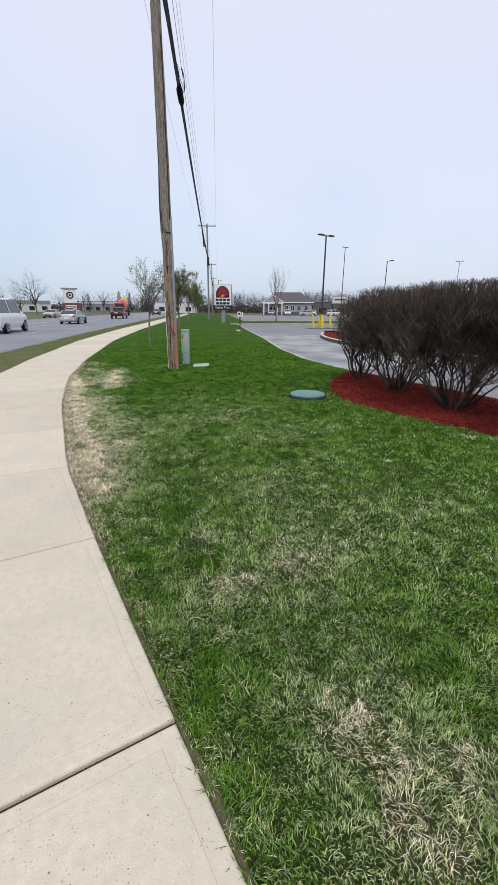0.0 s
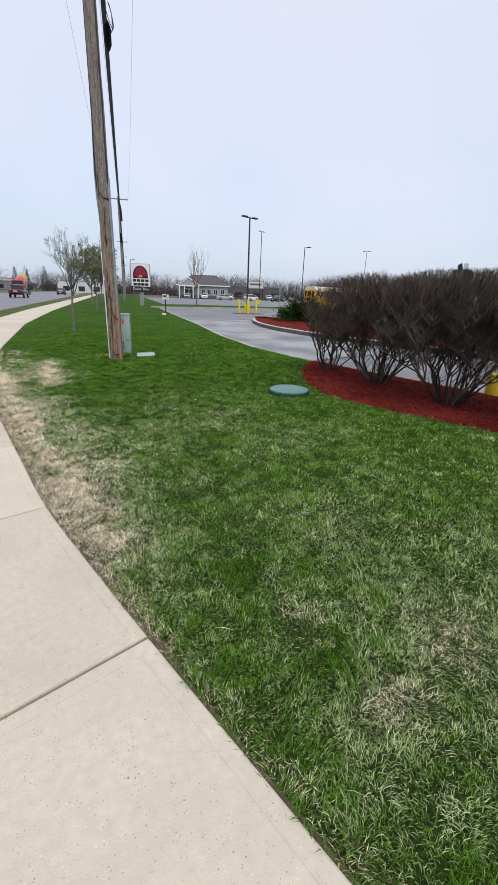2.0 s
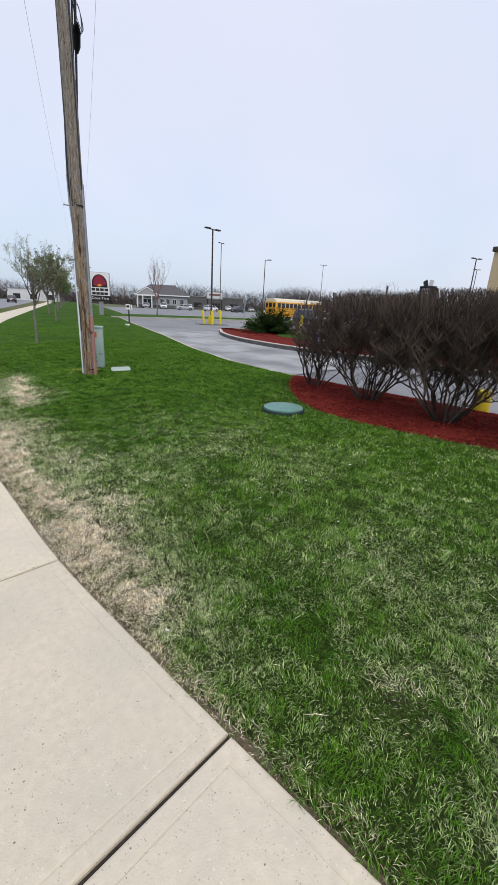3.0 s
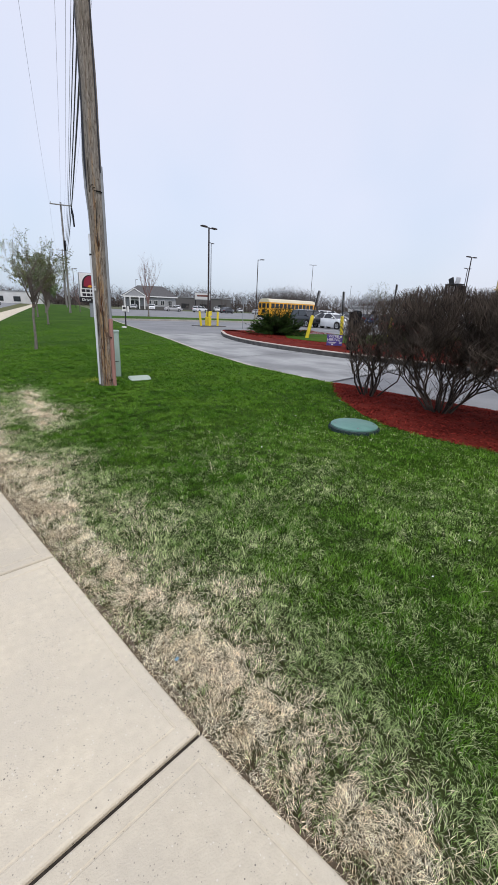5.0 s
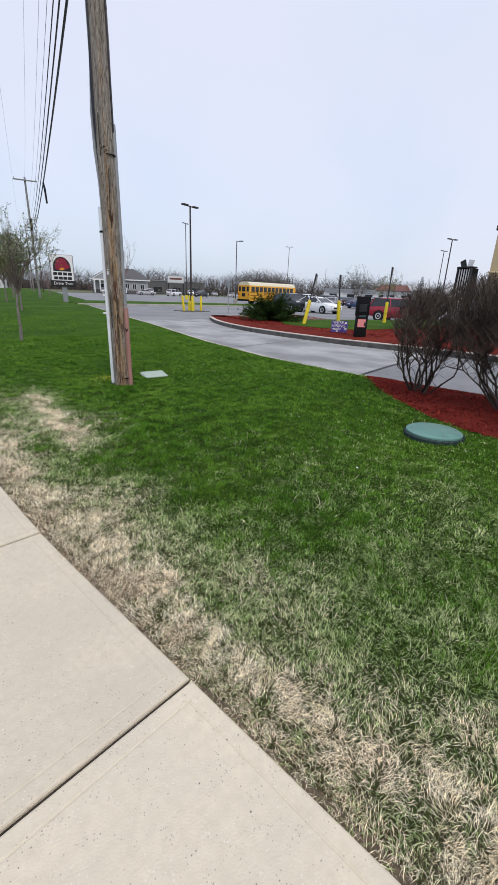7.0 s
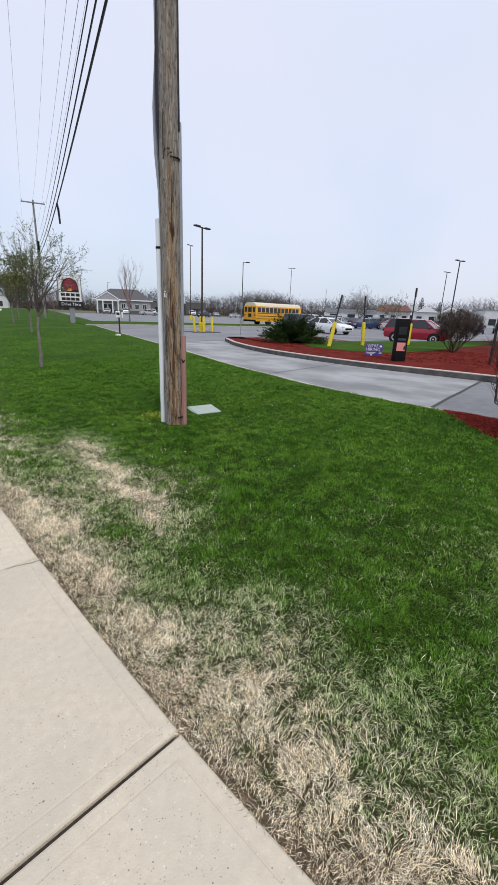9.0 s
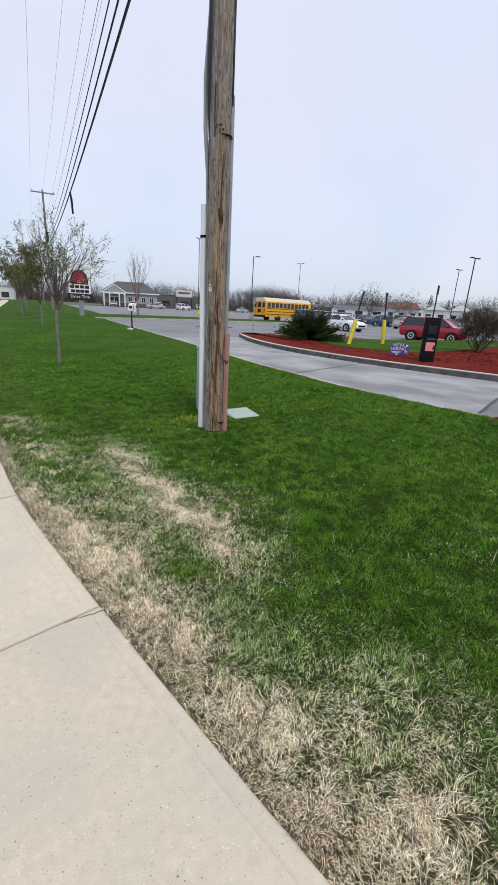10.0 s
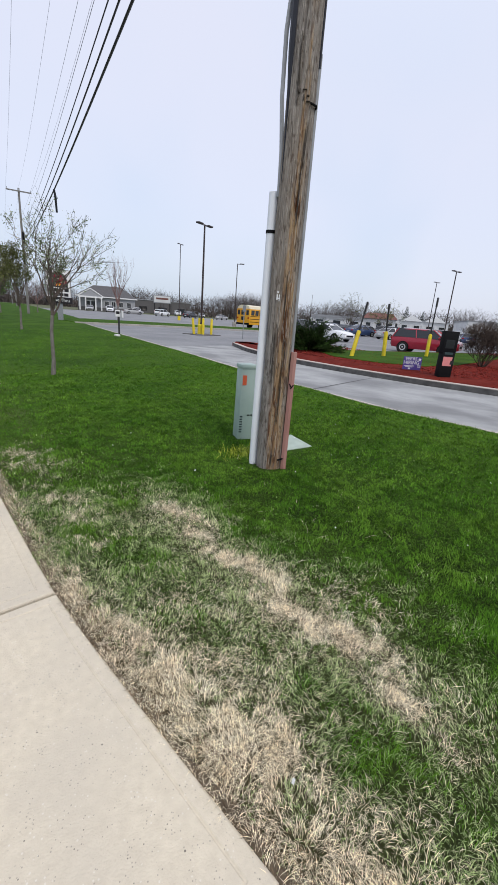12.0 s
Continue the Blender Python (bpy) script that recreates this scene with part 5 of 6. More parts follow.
part("emblem_ground", flat(dome, -0.182), M_SIGNBLACK, pyl)
bell = [(-0.58, 3.12), (-0.54, 3.5), (-0.42, 3.82), (-0.18, 4.02), (0.12, 4.06), (0.38, 3.86), (0.48, 3.58), (0.68, 3.40), (0.70, 3.28), (0.42, 3.13), (0.08, 3.04), (-0.3, 3.02)]
part("emblem", flat(bell, -0.198), M_CRIMSON, pyl)
part("emblem_spot", flat([(-0.25, 3.02), (-0.12, 3.2), (0.08, 3.24), (0.22, 3.12), (0.05, 3.0)], -0.214), M_AMBER, pyl)
for row, (z, xs_) in enumerate(((2.70, (-0.62, -0.21, 0.2, 0.62)), (2.33, (-0.58, -0.19, 0.19, 0.58)))):
    for x in xs_:
        part("name_bar", Shape().box((x, -0.19, z), (0.34, 0.02, 0.25), None, 0.04), M_SIGNBLACK, pyl)

# ---- vehicles ----


def wheel(parent, x, y, r, w, hub=M_RIM):
    s = Shape()
    sg = 1 if y > 0 else -1
    rings = [[(x + rr * math.cos(2 * math.pi * k / 20), y + sg * d, r + rr * math.sin(2 * math.pi * k / 20)) for k in range(20)] for rr, d in ((r * 0.6, -w), (r * 0.96, -w), (r, -w * 0.8), (r, -w * 0.2), (r * 0.96, 0), (r * 0.64, 0.0))]
    tyre = part("wheel", s.loft(rings), M_TYRE, parent, "", True)
    q = Shape().loft([[(x + rr * math.cos(2 * math.pi * k / 16), y + sg * d, r + rr * math.sin(2 * math.pi * k / 16)) for k in range(16)] for rr, d in ((r * 0.64, -0.03), (r * 0.62, 0.008), (r * 0.2, -0.01), (r * 0.12, 0.012))])
    part("rim", q, hub, tyre, "silver rim", True)


def ring_section(x, w, z0, z1, crown=0.03, tuck=0.9):
    return [(x, -w * tuck, z0), (x, -w, z0 + (z1 - z0) * 0.3), (x, -w, z0 + (z1 - z0) * 0.72), (x, -w * 0.93, z1 - 0.015), (x, -w * 0.5, z1 + crown), (x, w * 0.5, z1 + crown), (x, w * 0.93, z1 - 0.015), (x, w, z0 + (z1 - z0) * 0.72), (x, w, z0 + (z1 - z0) * 0.3), (x, w * tuck, z0)]


STYLE = {
    # stations of the body: x, half width, bottom, top; cabin: floor corners and roof corners along x; roof height; wheel radius
    "sedan": ([(-2.4, 0.74, 0.42, 0.78), (-2.3, 0.84, 0.28, 0.95), (-1.6, 0.91, 0.2, 1.0), (-0.2, 0.92, 0.2, 0.98), (1.0, 0.91, 0.2, 0.96), (1.9, 0.88, 0.22, 0.86), (2.3, 0.78, 0.3, 0.74), (2.42, 0.66, 0.4, 0.62)], (-1.95, 1.15, -1.05, 0.25), 1.45, 0.33, (-1.42, 1.42)),
    "suv": ([(-2.28, 0.80, 0.5, 1.0), (-2.2, 0.88, 0.36, 1.08), (-1.4, 0.93, 0.28, 1.1), (0.0, 0.93, 0.28, 1.08), (1.1, 0.92, 0.28, 1.09), (1.75, 0.91, 0.3, 1.06), (2.12, 0.86, 0.36, 0.99), (2.3, 0.76, 0.44, 0.84)], (-2.18, 1.34, -1.82, 0.5), 1.69, 0.36, (-1.35, 1.36)),
    "pickup": ([(-2.8, 0.86, 0.55, 1.1), (-2.7, 0.93, 0.45, 1.12), (-0.6, 0.96, 0.4, 1.12), (0.6, 0.96, 0.4, 1.14), (1.6, 0.96, 0.4, 1.14), (2.4, 0.94, 0.45, 1.08), (2.7, 0.88, 0.5, 0.98), (2.78, 0.8, 0.55, 0.85)], (-0.75, 1.4, -0.6, 0.75), 1.86, 0.40, (-1.8, 1.75)),
    "van": ([(-2.6, 0.88, 0.5, 1.1), (-2.5, 0.97, 0.38, 1.15), (-1.0, 1.0, 0.32, 1.15), (0.6, 1.0, 0.32, 1.15), (1.6, 0.98, 0.34, 1.12), (2.2, 0.94, 0.38, 1.05), (2.5, 0.86, 0.42, 0.95), (2.58, 0.76, 0.5, 0.85)], (-2.5, 1.55, -2.4, 0.8), 1.98, 0.36, (-1.6, 1.65)),
}


def car(style, paint, at, label, category="car", group="parked cars"):
    stations_, (b0, b1, r0, r1), roof, wr, axles = STYLE[style]
    t = thing("car" if style in ("sedan", "suv") else style, label, category, group, at)
    m = M_PAINT[paint]
    part("body", Shape().loft([ring_section(*q) for q in stations_]), m, t, "", True)
    zb = 0.96 if style == "sedan" else 1.06
    wb, wr_ = (0.86, 0.66) if style == "sedan" else (0.89, 0.74)
    glass = Shape().loft([[(b0, -wb, zb), (b1, -wb, zb), (b1, wb, zb), (b0, wb, zb)], [(r0, -wr_, roof - 0.05), (r1, -wr_, roof - 0.05), (r1, wr_, roof - 0.05), (r0, wr_, roof - 0.05)]])
    part("glazing", glass, M_DARKGLASS, t, "dark glass")
    arc = []
    for k in range(9):
        u = k / 8
        x = r0 - 0.14 + (r1 - r0 + 0.30) * u
        z = roof - 0.05 - 0.11 * (2 * u - 1) ** 4
        ww = wr_ + 0.03 - 0.02 * abs(2 * u - 1)
        arc.append([(x, -ww, z - 0.05), (x, -ww * 0.97, z), (x, -ww * 0.6, z + 0.05), (x, ww * 0.6, z + 0.05), (x, ww * 0.97, z), (x, ww, z - 0.05)])
    part("roof", Shape().loft(arc), m, t, "", True)
    for sy in (-1, 1):
        for xb, xr in ((b0, r0), (b1, r1)):
            part("pillar", Shape().tube([(xb, sy * wb, zb - 0.02), (xr, sy * wr_, roof - 0.03)], [0.045, 0.035], 6), m, t)
        mid_b, mid_r = (b0 + b1) / 2 - 0.1, (r0 + r1) / 2
        part("pillar", Shape().tube([(mid_b, sy * wb, zb - 0.02), (mid_r, sy * (wr_ + 0.01), roof - 0.04)], [0.04, 0.035], 6), m, t)
        part("mirror", Shape().box((b1 - 0.35, sy * 0.98, zb + 0.08), (0.12, 0.16, 0.12), None, 0.03), m, t)
        xf, xr_ = stations_[-2][0], stations_[1][0]
        part("headlight", Shape().box((xf + 0.0, sy * stations_[-2][1] * 0.82, stations_[-2][3] - 0.06), (0.22, 0.3, 0.11), None, 0.03), M_HEAD, t)
        part("taillight", Shape().box((xr_ - 0.05, sy * stations_[1][1] * 0.8, stations_[1][3] - 0.14), (0.14, 0.3, 0.14), None, 0.03), M_TAIL, t)
        for ax in axles:
            part("wheel_arch", Shape().cyl((0, 0, 0), wr * 1.16, 0.02, 18, m=Matrix.Translation((ax, sy * 0.925 if style == "sedan" else sy * 0.945, wr)) @ pose(0, 0, 0, 90, 0, 0)), M_BLACK, t)
            wheel(t, ax, sy * (0.955 if style == "sedan" else 0.985), wr, 0.2)
    part("grille", Shape().box((stations_[-1][0] - 0.01, 0, (stations_[-1][2] + stations_[-1][3]) / 2), (0.05, 1.0, 0.16), None, 0.02), M_BLACK, t)
    part("plate", Shape().box((stations_[0][0] - 0.01, 0, stations_[0][3] - 0.16), (0.03, 0.5, 0.13), None, 0.005), M_WHITE, t, "plain pale plate")
    part("bumper", Shape().box((stations_[0][0] + 0.08, 0, stations_[0][2] + 0.06), (0.2, 1.55, 0.14), None, 0.04), M_BLACK if style != "sedan" else m, t)
    return t


def spot(x, y, dx, dy, z=None):
    return pose(x, y, Z_DRIVE - 0.012 if z is None else z, 0, 0, heading(dx, dy))


car("sedan", "white", spot(32.9, 28.5, -0.12, -0.98), "white parked sedan with dark windows")
car("suv", "black", spot(32.8, 31.6, -0.3, -0.92), "black parked SUV beside a white sedan")
car("suv", "red", spot(28.4, 18.1, 0.12, -0.99) @ Matrix.Scale(0.95, 4), "dark red parked SUV by the planting island")
models = [car("sedan", "silver", spot(60, 50, 1, 0.2), "silver parked sedan in the far lot"), car("suv", "grey", spot(63, 47, 1, 0.2), "grey parked SUV in the far lot"), car("sedan", "black", spot(66, 45, 1, 0.2), "black parked sedan in the far lot"),
          car("sedan", "blue", spot(70, 43, 1, 0.2), "dark blue parked sedan in the far lot"), car("suv", "white", spot(60, 112, -0.5, -0.85), "white parked SUV in the far lot"), car("sedan", "bright_red", spot(84.0, 124.0, -0.5, -0.85), "bright red parked car in the far lot")]
rng = random.Random(8)
for k, (x, y) in enumerate([(56, 115), (69, 113), (74, 121), (90, 121), (97, 117), (62, 104), (68, 100), (75, 97), (81, 104), (88, 98), (94, 92), (101, 94), (47.5, 40.5), (50.5, 38.5), (55, 36.5), (60, 38), (57, 33), (64, 34), (72, 36), (80, 38), (66, 29), (74, 28), (62, 24), (70, 23), (78, 30), (86, 33), (92, 40), (84, 24), (95, 28), (52, 30.5), (88, 46), (98, 50), (70, 52), (78, 50), (104, 36), (110, 44), (76, 62), (82, 67), (88, 60), (94, 64), (100, 58), (72, 70), (106, 62), (84, 75)]):
    src = models[4 if k % 6 == 0 else (k * 3 + 1) % 4] if k > 4 else (models[4] if k % 2 else models[0])
    copy_thing(src, spot(x, y, 0.9 + rng.uniform(-0.1, 0.1), rng.choice((0.25, -0.3))) if k > 4 else spot(x, y, -0.5, -0.85))

# school bus
bus = thing("school_bus", "yellow school bus with pale roof and black windows", "bus", "", spot(45.6, 45.7, 1.0, -0.03))
rings = []
for x, k in ((-5.4, 0.94), (-5.3, 1.0), (3.7, 1.0), (3.9, 0.97)):
    rings.append([(x, -1.2 * k, 0.55), (x, -1.22 * k, 2.2), (x, -1.15 * k, 2.5), (x, 1.15 * k, 2.5), (x, 1.22 * k, 2.2), (x, 1.2 * k, 0.55)])
part("body", Shape().loft(rings), M_BUSYELLOW, bus, "", True)
part("roof", Shape().loft([[(x, -1.17 * k, 2.48), (x, -0.98 * k, 2.8), (x, -0.5 * k, 2.95), (x, 0.5 * k, 2.95), (x, 0.98 * k, 2.8), (x, 1.17 * k, 2.48)] for x, k in ((-5.38, 0.93), (-5.2, 1.0), (3.6, 1.0), (3.9, 0.93))]), M_BUSROOF, bus, "pale cream roof", True)
part("hood", Shape().loft([[(x, -0.9 * k, 0.6), (x, -0.95 * k, 1.3), (x, -0.6 * k, z), (x, 0.6 * k, z), (x, 0.95 * k, 1.3), (x, 0.9 * k, 0.6)] for x, k, z in ((3.85, 1.0, 1.72), (5.2, 0.95, 1.6), (5.4, 0.85, 1.45))]), M_BUSYELLOW, bus, "", True)
for k in range(11):
    for sy in (-1, 1):
        part("window", Shape().box((-4.85 + 0.78 * k, sy * 1.215, 2.02), (0.62, 0.04, 0.62), None, 0.02), M_DARKGLASS, bus)
for sy in (-1, 1):
    for z in (1.25, 0.9, 1.6):
        part("rub_rail", Shape().box((-0.8, sy * 1.222, z), (9.0, 0.03, 0.05)), M_BLACK, bus)
    for x in (-2.9, 3.9):
        wheel(bus, x, sy * 1.2, 0.48, 0.28, M_BLACK)
for y, w in ((-0.78, 0.42), (0.78, 0.42), (0.0, 0.66)):
    part("rear_window", Shape().box((-5.4, y, 2.02), (0.06, w, 0.6), None, 0.02), M_DARKGLASS, bus)
part("rear_window", Shape().box((-5.4, 0, 1.3), (0.06, 0.6, 0.45), None, 0.02), M_DARKGLASS, bus)
part("door_outline", Shape().box((-5.385, 0, 1.5), (0.05, 0.86, 1.9), None, 0.01), M_BUSYELLOW, bus)
part("bumper", Shape().box((-5.45, 0, 0.62), (0.14, 2.3, 0.24), None, 0.03), M_BLACK, bus)
for y in (-0.95, 0.95):
    part("taillight", Shape().box((-5.4, y, 1.35), (0.06, 0.2, 0.2), None, 0.03), M_TAIL, bus)
part("windscreen", Shape().box((3.9, 0, 2.05), (0.06, 2.0, 0.7), None, 0.03), M_DARKGLASS, bus)

# traffic on the road
RD = (0.285, 1.0)
car("van", "white", spot(-4.35, 32.6, 0.21, 1.0, Z_ROAD) @ Matrix.Scale(1.1, 4), "white tall van on the road", "van", "road traffic")
car("sedan", "silver", spot(0.5, 50.0, *RD, Z_ROAD), "silver sedan on the road", "car", "road traffic")
car("pickup", "maroon", spot(7.9, 74.0, *RD, Z_ROAD), "dark maroon pickup truck on the road", "pickup", "road traffic")
car("sedan", "gold", spot(-2.4, 80.0, -RD[0], -RD[1], Z_ROAD), "pale gold sedan on the road", "car", "road traffic")
car("pickup", "silver", spot(0.8, 104.0, -RD[0], -RD[1], Z_ROAD), "silver pickup truck on the road", "pickup", "road traffic")
car("sedan", "black", spot(22.5, 118.0, *RD, Z_ROAD), "black sedan on the road", "car", "road traffic")
car("suv", "grey", spot(27.0, 140.0, *RD, Z_ROAD), "grey SUV on the road", "car", "road traffic")
tr = thing("mixer_truck", "red and yellow concrete mixer truck on the road", "truck", "road traffic", spot(12.5, 108.0, -RD[0], -RD[1], Z_ROAD))
part("chassis", Shape().box((0, 0, 0.95), (8.4, 2.2, 0.4), None, 0.05), M_BLACK, tr)
part("cab", Shape().box((3.3, 0, 1.95), (1.9, 2.4, 1.9), None, 0.15), M_PAINT["bright_red"], tr, "red cab", True)
part("windscreen", Shape().box((4.25, 0, 2.35), (0.06, 2.0, 0.75), None, 0.03), M_DARKGLASS, tr)
part("hood", Shape().box((4.6, 0, 1.45), (1.0, 2.0, 0.9), None, 0.12), M_PAINT["bright_red"], tr, "", True)
part("drum", Shape().tube([(2.2, 0, 2.1), (1.4, 0, 2.3), (-0.6, 0, 2.6), (-2.6, 0, 3.0), (-3.6, 0, 3.3)], [0.8, 1.15, 1.25, 0.85, 0.5], 18), M_PAINT["bright_red"], tr, "red drum", True)
part("drum_band", Shape().tube([(-1.2, 0, 2.72), (-2.7, 0, 3.02)], [1.24, 0.92], 18), M_YELLOW, tr, "yellow band", True)
part("hopper", Shape().box((-3.7, 0, 3.7), (0.9, 1.5, 0.8), None, 0.08), M_YELLOW, tr)
part("chute", Shape().box((-4.2, 0, 2.1), (0.3, 0.9, 1.8), pose(0, 0, 0, 0, 0, 0), 0.05), M_YELLOW, tr)
for x in (3.9, -1.6, -2.9):
    for sy in (-1, 1):
        wheel(tr, x, sy * 1.2, 0.52, 0.3, M_RIM)

# ---- far buildings ----


def gabled_bank():
    """Grey single-storey building with a hipped roof and a gabled porch."""
    x0, y0, x1, y1 = 57.0, 123.4, 70.5, 116.2
    ang = heading(x1 - x0, y1 - y0)
    L = math.hypot(x1 - x0, y1 - y0)
    t = thing("bank_building", "low grey sided building with gabled porch and shingle roof", "building", "", pose(x0, y0, 0.0, 0, 0, ang))
    part("wall", Shape().box((L / 2, 5, 1.9), (L, 10, 3.9)), M_SIDING, t)
    part("base", Shape().box((L / 2, 5, 0.4), (L + 0.16, 10.16, 0.95)), M_STONEBASE, t, "dark stone base")
    e = 0.6
    part("roof", Shape().add([(-e, -e, 3.8), (L + e, -e, 3.8), (L + e, 10 + e, 3.8), (-e, 10 + e, 3.8), (4.2, 5, 6.9), (L - 3.6, 5, 6.9)], [(0, 1, 5, 4), (1, 2, 5), (2, 3, 4, 5), (3, 0, 4), (3, 2, 1, 0)]), M_SHINGLE, t)
    part("fascia", Shape().box((L / 2, -e, 3.72), (L + 1.2, 0.12, 0.28)), M_WHITE, t)
    part("gable", Shape().add([(0.2, -2.0, 3.7), (6.4, -2.0, 3.7), (3.3, -2.0, 5.6), (0.2, 3.0, 3.7), (6.4, 3.0, 3.7), (3.3, 3.0, 5.6)], [(0, 1, 2), (0, 2, 5, 3), (1, 4, 5, 2), (3, 5, 4), (0, 3, 4, 1)]), M_SIDING, t, "porch gable")
    for sx in (-1, 1):
        part("gable_trim", Shape().tube([(3.3 + sx * 3.4, -2.05, 3.6), (3.3, -2.05, 5.7)], [0.16, 0.16], 4), M_WHITE, t)
    part("porch_beam", Shape().box((3.3, -2.0, 3.5), (6.4, 0.25, 0.4)), M_WHITE, t)
    for x in (0.5, 2.0, 4.6, 6.1):
        part("column", Shape().box((x, -2.0, 1.65), (0.32, 0.32, 3.3)), M_WHITE, t)
    for x in (2.6, 3.9):
        part("door", Shape().box((x, -0.08, 1.25), (1.0, 0.1, 2.4), None, 0.02), M_DARKGLASS, t)
    part("door_frame", Shape().box((3.25, -0.05, 1.35), (2.7, 0.08, 2.8)), M_WHITE, t)
    for x in (7.6, 9.4, 11.4, 13.6):
        w = part("window", Shape().box((x, -0.04, 2.0), (1.15, 0.1, 1.5)), M_WHITE, t)
        for dx in (-0.27, 0.27):
            part("pane", Shape().box((x + dx, -0.1, 2.0), (0.46, 0.05, 1.3)), M_DARKGLASS, w)


gabled_bank()


def store(x, y, ang, L, D, H, wall, label, bays, fascia=None, tower=None):
    t = thing("store_building", label, "building", "", pose(x, y, 0, 0, 0, ang))
    part("wall", Shape().box((L / 2, D / 2, H / 2), (L, D, H)), wall, t)
    part("roof", Shape().box((L / 2, D / 2, H + 0.1), (L + 0.4, D + 0.4, 0.25)), M_STOREGREY, t)
    if fascia:
        part("fascia", Shape().box((L / 2, -0.15, H - 0.6), (L, 0.35, 0.9)), fascia, t)
    if tower:
        a, w, h, m = tower
        part("entrance_tower", Shape().box((a, -0.6, h / 2), (w, 2.0, h)), m, t)
        part("entrance_door", Shape().box((a, -1.65, 1.5), (w * 0.5, 0.1, 2.8)), M_DARKGLASS, t)
    for k in range(bays):
        part("window", Shape().box(((k + 0.5) * L / bays, -0.05, 1.5), (L / bays * 0.42, 0.12, 1.7)), M_DARKGLASS, t)
        part("pier", Shape().box((k * L / bays, -0.15, (H - 1) / 2), (0.5, 0.4, H - 1)), wall, t)
    return t


store(130, 42, -66, 26, 25, 4.6, M_STOREWALL, "long low pale store with a row of windows", 6, None, (12, 6, 6.0, M_STOREGREY))
store(126, 92, -58, 18, 16, 3.8, M_STOREWALL, "pale low store with a grey fascia", 3, M_STOREGREY)
store(150, 84, -62, 24, 18, 4.6, M_STOREGREY, "grey low store across the far lot", 4, M_STOREWALL, (12, 6, 6.0, M_STOREWALL))
store(142, 15, -80, 34, 22, 5.6, M_STOREWALL, "pale far store across the lot", 6, M_BRICKRED)
store(92, 150, -30, 22, 12, 4.6, M_STONEBASE, "dark low store behind the bank", 3, None)
white_store = store(118, 57, -68, 13, 12, 3.6, M_STOREWALL, "white low store with two gabled fronts", 4)
for a in (3.4, 9.6):
    part("gable", Shape().add([(a - 2.9, -0.5, 3.5), (a + 2.9, -0.5, 3.5), (a, -0.5, 5.1), (a - 2.9, 6, 3.5), (a + 2.9, 6, 3.5), (a, 6, 5.1)], [(0, 1, 2), (0, 2, 5, 3), (1, 4, 5, 2), (3, 5, 4), (0, 3, 4, 1)]), M_WHITE, white_store, "white gabled roof")
brick_store = store(114, 66, -66, 9, 10, 3.4, M_STOREWALL, "small store with a red-brown roof", 3)
part("roof_slope", Shape().add([(-0.5, -0.8, 3.5), (9.5, -0.8, 3.5), (8.0, 4, 5.2), (1.0, 4, 5.2), (9.5, 9, 3.5), (-0.5, 9, 3.5)], [(0, 1, 2, 3), (1, 4, 2), (4, 5, 3, 2), (5, 0, 3), (5, 4, 1, 0)]), M_BRICKRED, brick_store, "red-brown hipped roof")
store(33, 175, -20, 16, 10, 4.0, M_STOREWALL, "small pale house-like shop by the road", 3, None)
store(-62, 165, 12, 36, 20, 5.0, M_STOREWALL, "pale low store across the road", 7, M_STOREGREY)
store(-26, 205, 8, 20, 18, 4.4, M_STOREWALL, "pale low store across the road", 4, M_STOREGREY)
store(8, 238, 0, 24, 16, 5.0, M_STOREGREY, "grey low store beside the far road", 5, M_STOREWALL)
store(-75, 110, 30, 30, 16, 5.0, M_STOREWALL, "pale low store with a red roof edge across the road", 6, M_REDTRIM)
bb = thing("plaza_sign", "wide dark plaza sign with a pale lettered panel", "sign", "", pose(92, 132, 0, 0, 0, -35))
for k in (-2.6, 2.6):
    part("post", Shape().box((k, 0, 2.2), (0.4, 0.4, 4.4)), M_POST, bb)
part("panel", Shape().box((0, 0, 5.0), (6.0, 0.5, 2.6), None, 0.05), M_SIGNFRAME, bb)
part("face", Shape().box((0, -0.27, 5.0), (5.5, 0.04, 2.1)), M_STOREWALL, bb)
part("print_bar", Shape().box((0, -0.31, 5.2), (4.2, 0.03, 0.6)), M_BRICKRED, bb)

ts = thing("store_sign", "tall grey monument sign with a round ring emblem", "sign", "", pose(1.7, 150.0, 0, 0, 0, 5) @ Matrix.Scale(0.72, 4))
part("pedestal", Shape().box((0, 0, 2.2), (7.4, 1.4, 4.4), None, 0.05), M_BRICKRED, ts)
part("tower", Shape().box((-0.4, 0, 6.0), (5.2, 1.3, 8.6), None, 0.05), M_SIGNFACE, ts)
part("cap", Shape().box((-0.4, 0, 10.4), (6.8, 1.9, 0.6), None, 0.05), M_SIGNFRAME, ts)
ringv = [[(-0.4 + r * math.cos(2 * math.pi * k / 24), y, 7.6 + r * math.sin(2 * math.pi * k / 24)) for k in range(24)] for r, y in ((1.5, -0.65), (1.5, -0.72), (0.95, -0.72), (0.95, -0.65))]
part("emblem_ring", Shape().loft(ringv, closed=False), M_SIGNBLACK, ts)
part("emblem_dot", Shape().loft([[(-0.4 + r * math.cos(2 * math.pi * k / 16), y, 7.6 + r * math.sin(2 * math.pi * k / 16)) for k in range(16)] for r, y in ((0.5, -0.6), (0.48, -0.73))]), M_SIGNBLACK, ts)
for z in (1.2, 2.2, 3.2):
    part("name_bar", Shape().box((-0.4, -0.72, z), (4.6, 0.05, 0.5)), M_SIGNFACE, ts)

